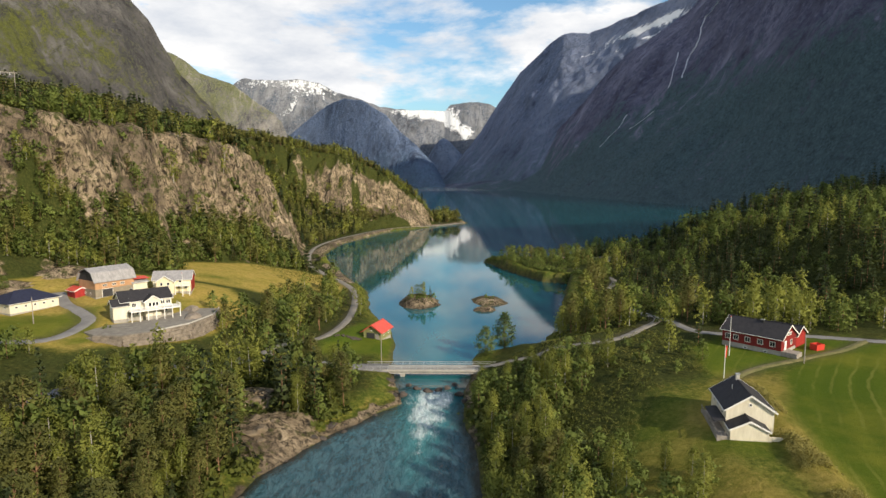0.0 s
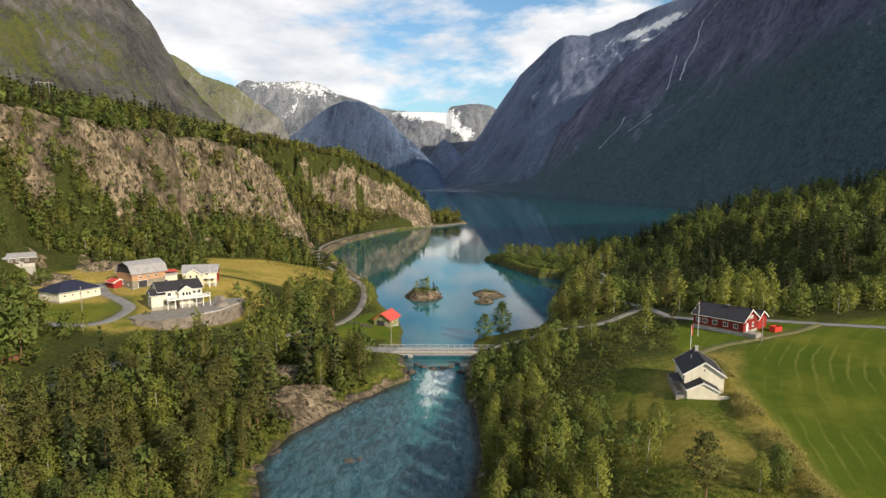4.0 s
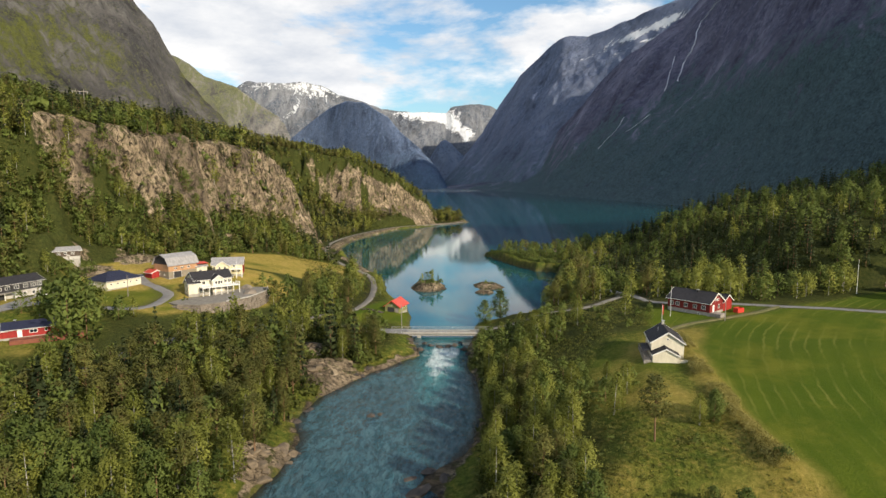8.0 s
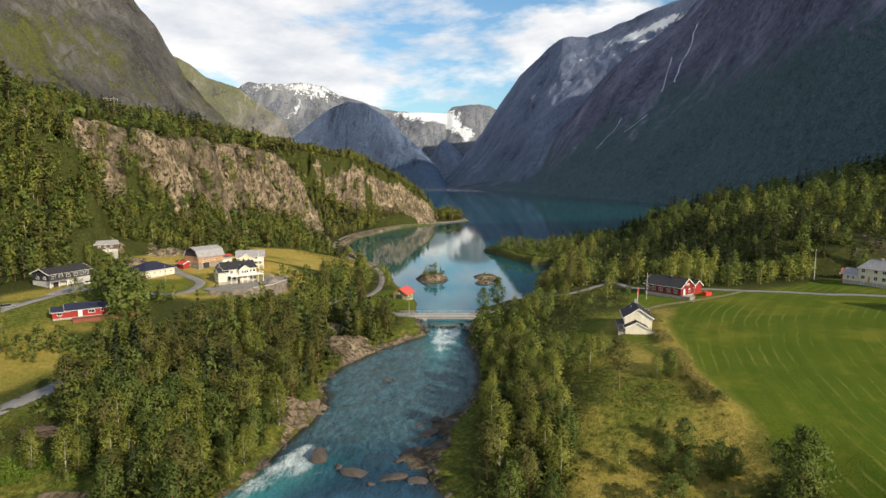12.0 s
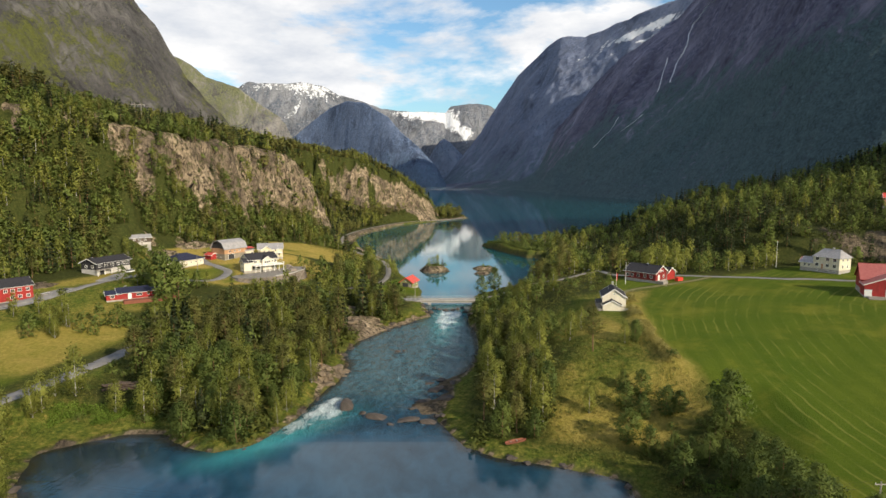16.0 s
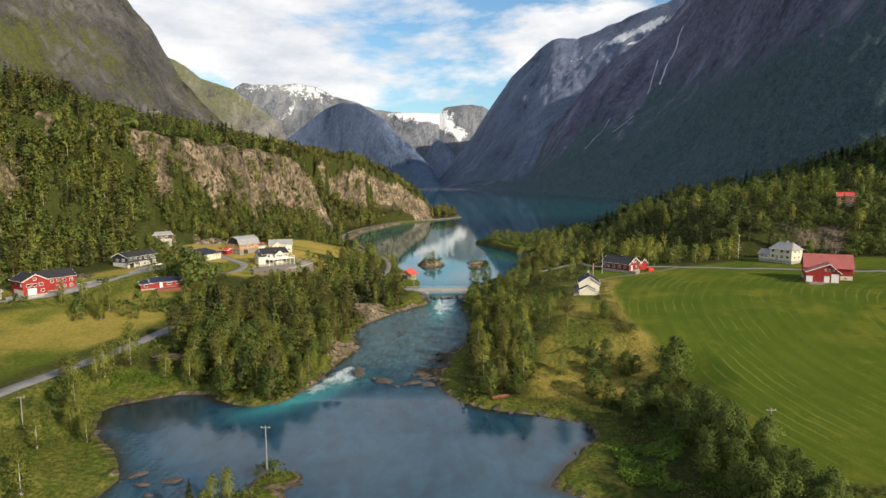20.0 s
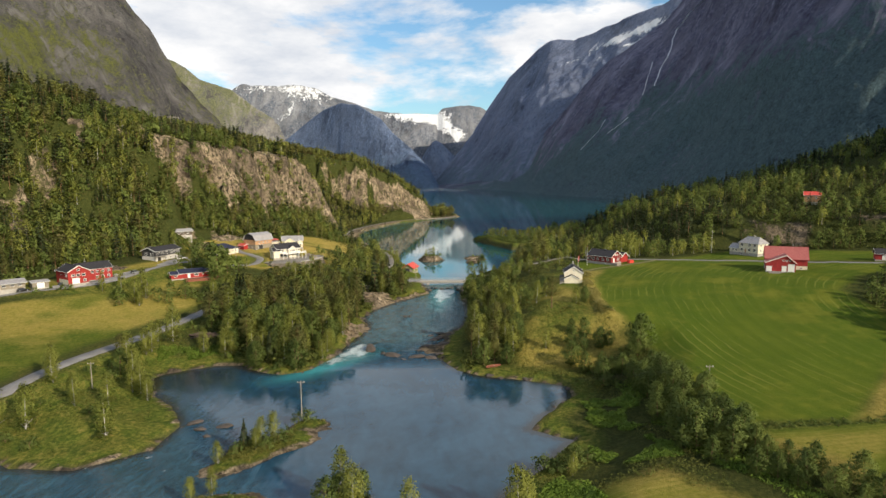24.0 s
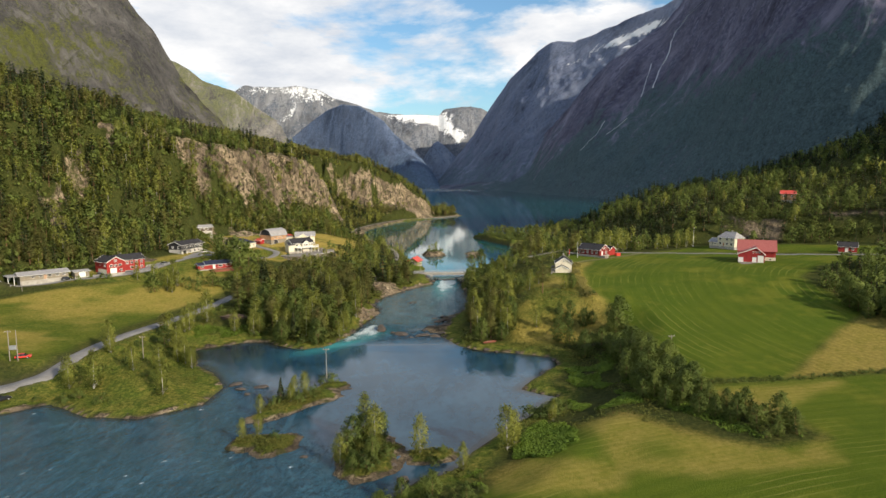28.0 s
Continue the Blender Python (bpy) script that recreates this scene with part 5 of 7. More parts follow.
# islands and single trees that stand out
LAKE_TREES = [("alder", 14.5, 180, 1.0), ("alder", 20.5, 184, 1.25), ("alder", -10, 266, 0.5), ("birch", -7, 264, 0.6), ("spruce", -4, 263, 0.42), ("alder", -8, 268, 0.5), ("birch", -12, 264, 0.42), ("shrub", -6, 258, 1.1), ("shrub", -3, 260, 1.0), ("shrub", -12, 258, 1.0), ("shrub", -9, 256, 0.8), ("shrub", 21, 270, 0.7), ("shrub", 24, 266, 0.5), ("alder", -58, 330, 0.8), ("birch", -36, 262, 0.8), ("shrub", -93, 167, 0.7)]
ISLET_TREES = [("shrub", -47, -27, 1.3), ("shrub", -44, -29, 1.2), ("shrub", -41, -23, 1.0), ("shrub", -50, -31, 1.1), ("shrub", -42, -26, 1.1), ("birch", -46, -26, 0.6), ("alder", -24, -54, 0.75), ("alder", -27, -59, 0.6), ("alder", -21, -63, 0.6), ("spruce", -49, -29, 0.55), ("birch", -43, -26, 0.72), ("birch", -53, -34, 0.5), ("birch", -46, -30, 0.5), ("shrub", -38, -14, 1.3), ("shrub", -40, -14, 1.1), ("birch", -50, -46, 0.5), ("birch", -53, -49, 0.5), ("shrub", -45, -50, 0.8), ("birch", -24, -52, 1.05), ("birch", -21, -57, 0.95), ("alder", -26, -56, 0.8), ("alder", -20, -52, 0.7), ("birch", -28, -62, 0.7), ("shrub", -22, -66, 1.5)]
ISLET_TREES_MORE = [("alder", -25, -66, 0.5), ("shrub", -18, -62, 1.2), ("birch", -11, -60, 0.85), ("shrub", -6, -60, 0.7), ("shrub", -8, -64, 1.0), ("birch", -2, -68, 0.6)]
BANK_TREES = [("birch", 8, -60, 1.0), ("birch", 10, -57, 0.8), ("birch", 21, -44, 0.5), ("shrub", 16, -40, 1.4), ("alder", 57, 23.5, 1.35), ("alder", 55.5, 21.5, 1.15), ("alder", 39, 20, 0.75), ("alder", 43, 17, 0.7), ("alder", 36, 25, 0.85), ("alder", 46, 15, 0.6), ("birch", 46, 62, 0.6), ("alder", 62, 138, 0.55), ("spruce", 66, 150, 0.7), ("birch", -96, 46, 1.25), ("birch", -100, 39, 1.0), ("alder", -134, 86, 0.85), ("birch", -130, 90, 1.0), ("alder", -102, 22, 0.9), ("pine", -106, 30, 0.9), ("birch", -114, 8, 0.95), ("pine", 36, 57, 1.15), ("birch", 33, 72, 0.9), ("alder", 49, 63, 0.68), ("alder", 50, 65, 0.6), ("alder", -107, 122, 1.9), ("alder", -110, 126, 1.75), ("alder", -103, 124, 1.6), ("alder", -126, 144, 1.0), ("alder", -147, 188, 0.6), ("alder", -143, 191, 0.5), ("alder", -150, 185, 0.65), ("alder", -140, 194, 0.45), ("birch", -154, 186, 0.8)]
for kind, x, y, k in LAKE_TREES + ISLET_TREES + ISLET_TREES_MORE + BANK_TREES:
    plant(kind, x, y, k)


def near_rank(place):
    """How near a place lies to the flight line along the river."""
    _, x, y, _, _ = place
    if 8 < x < 26 and 176 < y < 190:
        return 0.0
    return abs(x + 3) * 0.55 + max(0.0, y) + max(0.0, -y - 80)


made, spare = {k: 0 for k in FULL}, []
LIMIT = {"birch": 260, "pine": 240, "alder": 180, "spruce": 60, "shrub": 200}
for place in sorted(PLACES, key=near_rank):
    kind, x, y, z, k = place
    if made[kind] >= LIMIT[kind] or y > 330:
        spare.append(place)
        continue
    made[kind] += 1
    trunk, crown = MODEL[kind][made[kind] % len(MODEL[kind])]
    m = Matrix.LocRotScale((x, y, z - 0.05), Euler((rng.uniform(-0.04, 0.04), rng.uniform(-0.04, 0.04), rng.uniform(0, 6.28))), (k * rng.uniform(0.9, 1.12), k * rng.uniform(0.9, 1.12), k))
    name = {"shrub": "shrub", "alder": "leafy_tree"}.get(kind, kind + "_tree")
    top = new(name)
    top.matrix_world = m
    top.empty_display_size = 0.5
    tagged(top, LABEL[kind], "shrub" if kind == "shrub" else "tree", {"shrub": "shrubs along the shore and hedges"}.get(kind, kind + " trees of the valley"))
    for part_name, me in (("trunk", trunk), ("crown", crown)):
        o = new(part_name, me)
        o.parent = top


def forest(name, places, lod, label):
    """The trees that nobody could count, joined by kind of material."""
    if not places:
        return
    stack = {}
    for i, (kind, x, y, z, k) in enumerate(places):
        (tv, tf), (cv, cf, cn) = SHAPES[lod][kind][i % len(SHAPES[lod][kind])]
        a = rng.uniform(0, 6.28)
        rot = np.array([[math.cos(a), -math.sin(a), 0], [math.sin(a), math.cos(a), 0], [0, 0, 1]]) * k
        for mat, v, f, nn in ((LEAF[kind], cv, cf, cn), (BARK[kind], tv[:30][::2], np.array([(0, 1, 4, 3), (1, 2, 5, 4), (2, 0, 3, 5)] + [(3, 4, 10, 9), (4, 5, 11, 10), (5, 3, 9, 11)]), None)):
            stack.setdefault(mat.name, [mat, [], [], 0, []])
            entry = stack[mat.name]
            entry[1].append(v @ rot.T + (x, y, z - 0.1))
            entry[2].append(f + entry[3])
            entry[3] += len(v)
            if nn is not None:
                entry[4].append(nn @ rot.T / k)
    for mat, vs, fs, _, ns in stack.values():
        ob = new(name + "_" + ("trunks" if "bark" in mat.name else mat.name), mesh_of(name, np.concatenate(vs), np.concatenate(fs), mat, True, (), np.concatenate(ns) if ns else None))
        tagged(ob, label, "forest", kind="stuff")


forest("hillside_forest", [p for p in spare if p[2] < 330 and abs(p[1]) < 260 or p[2] < 425 and 20 < p[1] < 110], "mid", "dense mixed forest of pine and birch on the slopes")
forest("distant_forest", [p for p in spare if not (p[2] < 330 and abs(p[1]) < 260 or p[2] < 425 and 20 < p[1] < 110)], "far", "distant mixed forest on the hills by the lake")


def undergrowth(name, polys, count, size, mat, label, tall=0.5, outside=True, seed=3):
    """Low tufts and herbs over rough ground, past counting."""
    r = np.random.default_rng(seed)
    c, sz = [], []
    for poly, share in polys:
        poly = np.array(poly, float)
        (x0, y0), (x1, y1) = poly.min(0), poly.max(0)
        n = int(count * share)
        x, y = r.uniform(x0, x1, n), r.uniform(y0, y1, n)
        z, rock, d = heights_at(x, y)
        ok = inside(poly, x, y) & (d > 0.6) & (rock < 0.6) & (road_gap(x, y) > 0.4) & (fbm(x / 9, y / 9, 3, 31) > -0.06)
        edge = line_near(poly, x, y, True)[0]
        ok &= edge > 1.2 + 5.0 * fbm(x / 5, y / 5, 3, 33)
        if outside:
            for p in (FIELD, FIELD_LOW, STRAW, LAWN_B, LAWN_F, LAWN_R, LAWN_H):
                ok &= ~inside(p, x, y)
        for cx, cy, rad in CLEAR:
            ok &= (x - cx) ** 2 + (y - cy) ** 2 > (0.75 * rad) ** 2
        x, y, z = x[ok], y[ok], z[ok]
        for _ in range(5):
            k = r.uniform(0.4, 1.3, len(x))
            c.append(np.stack([x + r.normal(size=len(x)) * size * 1.1, y + r.normal(size=len(x)) * size * 1.1, z + tall * k * r.uniform(0.15, 0.9, len(x))], 1))
            sz.append(k * size)
    c, sz = np.concatenate(c), np.concatenate(sz)
    v, f, face = quads_at(c, sz)
    flip = face[:, 2] < 0
    f[flip] = f[flip][:, ::-1]
    face = np.where(flip[:, None], -face, face)
    n = 0.6 * np.repeat(face, 3, 0) + np.array([0, 0, 0.6])
    ob = new(name, mesh_of(name, v, f, mat, True, (), n / np.linalg.norm(n, axis=1)[:, None]))
    tagged(ob, label, "undergrowth", kind="stuff")


BRUSH = leaf_material("heath_and_fern", (0.105, 0.125, 0.024), (0.255, 0.225, 0.055), 0.34)
EAST_BANK = [(6, 24), (9, 60), (10, 100), (8, 140), (14, 164), (44, 190), (66, 160), (60, 128), (66, 112), (58, 84), (54, 58), (58, 30), (58, -10), (46, -60), (20, -60), (6, -52), (20, -20), (34, 14), (18, 22)]
WEST_BANK = [(-12, 150), (-36, 112), (-36, 70), (-50, 28), (-78, 38), (-94, 26), (-76, -10), (-84, -32), (-120, -28), (-118, 20), (-98, 88), (-110, 108), (-60, 160), (-30, 200), (-62, 240), (-100, 300), (-60, 340), (-34, 280), (-18, 200)]
undergrowth("bank_grass", [([(66, 122), (66, 110), (61, 94), (58, 76), (56, 46), (51, 46), (51, 62), (53, 79), (56, 96), (60, 112), (60, 122)], 1.0)], 26000, 0.13, leaf_material("tall_dry_grass", (0.19, 0.18, 0.045), (0.36, 0.31, 0.095), 0.3), "tall dry grass on the bank along the field", 0.9, False, 12)
undergrowth("heath", [(EAST_BANK, 1.0), (WEST_BANK, 1.3), ([(-62, -42), (-28, -42), (-28, -6), (-62, -6)], 0.35), ([(-60, -62), (-36, -62), (-36, -40), (-60, -40)], 0.2), ([(-36, -78), (0, -78), (0, -44), (-36, -44)], 0.35)], 24000, 0.2, BRUSH, "rough heath, fern and tall grass on the banks")
undergrowth("shore_herbs", [([(15, -18), (24, -12), (35, -1), (46, -4), (44, -26), (36, -29), (27, -24), (19, -21)], 0.5), ([(26, -30), (36, -26), (44, -30), (43, -47), (32, -45), (26, -36)], 0.3), ([(9, -58), (14, -45), (25, -43), (24, -60), (19, -73), (8, -66)], 0.4), ([(-96, 30), (-80, 40), (-70, 38), (-80, 48), (-100, 44)], 0.15), ([(-30, -90), (-12, -74), (4, -66), (2, -84)], 0.15), ([(43, 10), (58, 8), (58, -40), (70, -68), (60, -72), (44, -50), (42, -20)], 0.35)], 34000, 0.21, REED_LEAF, "bright green reeds and shore herbs", 0.6, False, 5)
UNDER = leaf_material("understorey", (0.042, 0.060, 0.012), (0.125, 0.138, 0.028), 0.28)
undergrowth("understorey", [(WOOD_W, 0.8), ([(2, 26), (5, 60), (7, 100), (5, 150), (36, 150), (30, 124), (26, 74), (24, 34)], 0.55), ([(-250, 60), (-214, 88), (-172, 140), (-156, 176), (-166, 210), (-120, 228), (-100, 238), (-112, 266), (-92, 304), (-64, 334), (-84, 400), (-150, 360), (-250, 240)], 4.0),
                            ([(60, 222), (92, 181), (125, 173), (150, 167), (185, 152), (218, 132), (262, 100), (300, 130), (260, 260), (100, 320), (74, 262)], 1.3), ([(36, 190), (50, 225), (62, 262), (74, 312), (100, 340), (74, 262), (68, 235), (92, 180), (50, 172)], 0.5), ([(-230, 600), (-92, 500), (-64, 612), (-20, 680), (20, 730), (-10, 745), (-230, 680)], 1.2)], 9000, 0.7, UNDER, "dense shrubs and saplings under the trees", 2.2, True, 8)
print("trees", made, len(spare), len(PLACES))

# ------------------------------------------------------------ building tools


def part(name, bm, material, parent, label=""):
    """Link a bmesh as one mesh object under a thing or a part."""
    me = bpy.data.meshes.new(name)
    bmesh.ops.recalc_face_normals(bm, faces=bm.faces)
    bm.to_mesh(me)
    bm.free()
    me.materials.append(material)
    o = new(name, me)
    o.parent = parent
    return tagged(o, label)


def shared(name, me, parent, m, label=""):
    """A part on mesh data that alike pieces share."""
    o = new(name, me)
    o.parent = parent
    o.matrix_basis = m
    return tagged(o, label)


def box(bm, x0, x1, y0, y1, z0, z1, bevel=0.0):
    vs = [bm.verts.new(p) for p in ((x0, y0, z0), (x1, y0, z0), (x1, y1, z0), (x0, y1, z0), (x0, y0, z1), (x1, y0, z1), (x1, y1, z1), (x0, y1, z1))]
    fs = [bm.faces.new([vs[i] for i in q]) for q in ((3, 2, 1, 0), (4, 5, 6, 7), (0, 1, 5, 4), (1, 2, 6, 5), (2, 3, 7, 6), (3, 0, 4, 7))]
    if bevel:
        bmesh.ops.bevel(bm, geom=list({e for f in fs for e in f.edges}), offset=bevel, segments=1, affect="EDGES")
    return bm


def boxed(*args, **kw):
    return box(bmesh.new(), *args, **kw)


def solid(rings):
    """A closed body through rings of points with equal counts."""
    bm = bmesh.new()
    loops = [[bm.verts.new(p) for p in ring] for ring in rings]
    n = len(loops[0])
    for a, b in zip(loops, loops[1:]):
        for i in range(n):
            bm.faces.new((a[i], a[(i + 1) % n], b[(i + 1) % n], b[i]))
    bm.faces.new(loops[0][::-1])
    bm.faces.new(loops[-1])
    return bm


def rod(p, q, r0, r1=None, sides=8):
    """A round bar from p to q."""
    p, q = Vector(p), Vector(q)
    r1 = r0 if r1 is None else r1
    turn = (q - p).to_track_quat("Z", "Y")
    ring = lambda c, r: [c + turn @ Vector((r * math.cos(2 * math.pi * k / sides), r * math.sin(2 * math.pi * k / sides), 0)) for k in range(sides)]
    return solid([ring(p, r0), ring(q, r1)])


def thing(name, x, y, z, turn, label, category, group=""):
    top = new(name)
    top.matrix_world = pose(x, y, z, 0, 0, turn)
    top.empty_display_size = 0.5
    return tagged(top, label, category, group)


WHITE_WALL = boards("white_boards", (0.55, 0.505, 0.39), (0.71, 0.66, 0.53))
CREAM_WALL = boards("cream_boards", (0.52, 0.48, 0.36), (0.68, 0.64, 0.50))
YELLOW_WALL = boards("yellow_boards", (0.60, 0.54, 0.36), (0.76, 0.70, 0.50))
RED_WALL = boards("red_boards", (0.20, 0.013, 0.012), (0.34, 0.025, 0.020))
DARK_RED_WALL = boards("dark_red_boards", (0.20, 0.014, 0.014), (0.34, 0.025, 0.022))
# red boards darkened to carry the shade on the red house's long wall
SHADED_RED_WALL = boards("maroon_boards", (0.13, 0.011, 0.011), (0.22, 0.018, 0.016))
BLACK_WALL = boards("black_boards", (0.018, 0.018, 0.020), (0.045, 0.045, 0.05))
GREEN_WALL = boards("olive_boards", (0.16, 0.17, 0.06), (0.26, 0.26, 0.11))
BROWN_WALL = boards("tan_boards", (0.34, 0.19, 0.10), (0.48, 0.28, 0.15))
BARK_WALL = boards("dark_brown_boards", (0.045, 0.032, 0.024), (0.10, 0.072, 0.052))
BEIGE_WALL = plain("beige_render", (0.17, 0.15, 0.115), (0.29, 0.25, 0.19), 0.8, 0.9)
GREY_WALL = plain("grey_render", (0.34, 0.32, 0.29), (0.52, 0.50, 0.46), 0.8, 0.9)
CONCRETE = plain("concrete", (0.24, 0.225, 0.20), (0.42, 0.40, 0.36), 0.7, 0.9, 0.3)
BLACK_ROOF = boards("black_tiles", (0.014, 0.014, 0.017), (0.032, 0.030, 0.034), 0.3, 0.8)
BLUE_ROOF = boards("blue_black_tiles", (0.010, 0.012, 0.030), (0.020, 0.024, 0.052), 0.3, 0.7)
GREY_ROOF = boards("grey_tiles", (0.20, 0.195, 0.20), (0.34, 0.33, 0.33), 0.3, 0.7)
RED_ROOF = boards("red_sheet_roof", (0.44, 0.05, 0.035), (0.58, 0.085, 0.058), 0.35, 0.5)
PINK_ROOF = boards("faded_red_sheet_roof", (0.27, 0.075, 0.068), (0.36, 0.115, 0.10), 0.5, 0.5)
RUST_DECK = plain("rust_red_deck", (0.13, 0.045, 0.028), (0.24, 0.085, 0.05), 1.2, 0.85, 0.3)
PALE_TRIM = plain("white_trim", (0.66, 0.65, 0.61), (0.82, 0.81, 0.78), 1.5, 0.6)
GREY_WOOD = plain("weathered_wood", (0.16, 0.14, 0.12), (0.36, 0.33, 0.29), 1.4, 0.85, 0.3)
STEEL = plain("galvanised_steel", (0.42, 0.43, 0.44), (0.58, 0.59, 0.60), 1.2, 0.45, 0.1, metal=0.7)
ASPHALT = plain("grey_asphalt", (0.13, 0.127, 0.125), (0.24, 0.235, 0.23), 0.25, 0.9, 0.3)
TRACK = plain("worn_grass_track", (0.075, 0.085, 0.020), (0.20, 0.17, 0.075), 0.5, 0.95, 0.4)
GRAVEL = plain("gravel", (0.12, 0.11, 0.095), (0.27, 0.25, 0.215), 0.6, 0.95, 0.5)
BOULDER = plain("river_boulder", (0.020, 0.018, 0.017), (0.105, 0.086, 0.072), 0.7, 0.9, 0.8)
PALE_STONE = plain("pale_stone", (0.07, 0.060, 0.050), (0.32, 0.27, 0.215), 0.6, 0.9, 0.7)
TAN_STONE = plain("tan_bank_rock", (0.06, 0.046, 0.032), (0.25, 0.195, 0.13), 0.9, 0.95, 0.9)
RED_PAINT = plain("red_paint", (0.46, 0.03, 0.02), (0.62, 0.06, 0.04), 1.0, 0.45)
RUBBER = plain("black_rubber", (0.012, 0.012, 0.012), (0.03, 0.03, 0.03), 3.0, 0.8)
glass_m = Mat("window_glass", 0.06, spec=0.6)
glass_m.colour((0.018, 0.022, 0.028))
GLASS = glass_m.m
PANES = {}


def window_meshes(w, h):
    key = (round(w, 2), round(h, 2))
    if key not in PANES:
        fr = bmesh.new()
        t = 0.11
        for a in ((-w / 2, w / 2, 0, t), (-w / 2, w / 2, h - t, h), (-w / 2, -w / 2 + t, t, h - t), (w / 2 - t, w / 2, t, h - t)) + (((-0.035, 0.035, t, h - t),) if w > 0.9 else ()):
            box(fr, a[0], a[1], -0.07, 0.03, a[2], a[3])
        pn = boxed(-w / 2 + t, w / 2 - t, -0.025, 0.0, t, h - t)
        out = []
        for name, bm, mat in (("window", fr, PALE_TRIM), ("pane", pn, GLASS)):
            bmesh.ops.recalc_face_normals(bm, faces=bm.faces)
            me = bpy.data.meshes.new(name)
            bm.to_mesh(me)
            bm.free()
            me.materials.append(mat)
            out.append(me)
        PANES[key] = out
    return PANES[key]


def face_pose(face, L, W, u, z, out=0.0):
    """Pose of a point on a house face; its y axis points into the wall. Faces: s, n along the length, w, e the gables."""
    return {"s": pose(u, -W / 2 - out, z), "n": pose(u, W / 2 + out, z, 0, 0, 180), "e": pose(L / 2 + out, u, z, 0, 0, 90), "w": pose(-L / 2 - out, u, z, 0, 0, -90)}[face]


def windows(top, L, W, rows):
    """rows: face, height of the sill, width, height, places along the face."""
    for face, z, w, h, places in rows:
        for u in places:
            fm, pm = window_meshes(w, h)
            win = shared("window", fm, top, face_pose(face, L, W, u, z))
            shared("pane", pm, win, pose(0, 0, 0))


def door(top, L, W, face, u, w, h, material, z=0.0, label=""):
    bm = boxed(-w / 2, w / 2, -0.07, 0.02, 0, h)
    d = part("door", bm, material, top, label)
    d.matrix_basis = face_pose(face, L, W, u, z)
    t = 0.10
    fr = bmesh.new()
    for a in ((-w / 2 - t, -w / 2, 0, h + t), (w / 2, w / 2 + t, 0, h + t), (-w / 2, w / 2, h, h + t)):
        box(fr, a[0], a[1], -0.09, 0.02, a[2], a[3])
    part("door_frame", fr, PALE_TRIM, d)
    part("handle", rod((w / 2 - 0.15, -0.10, h * 0.48), (w / 2 - 0.15, -0.10, h * 0.48 + 0.14), 0.02), STEEL, d)


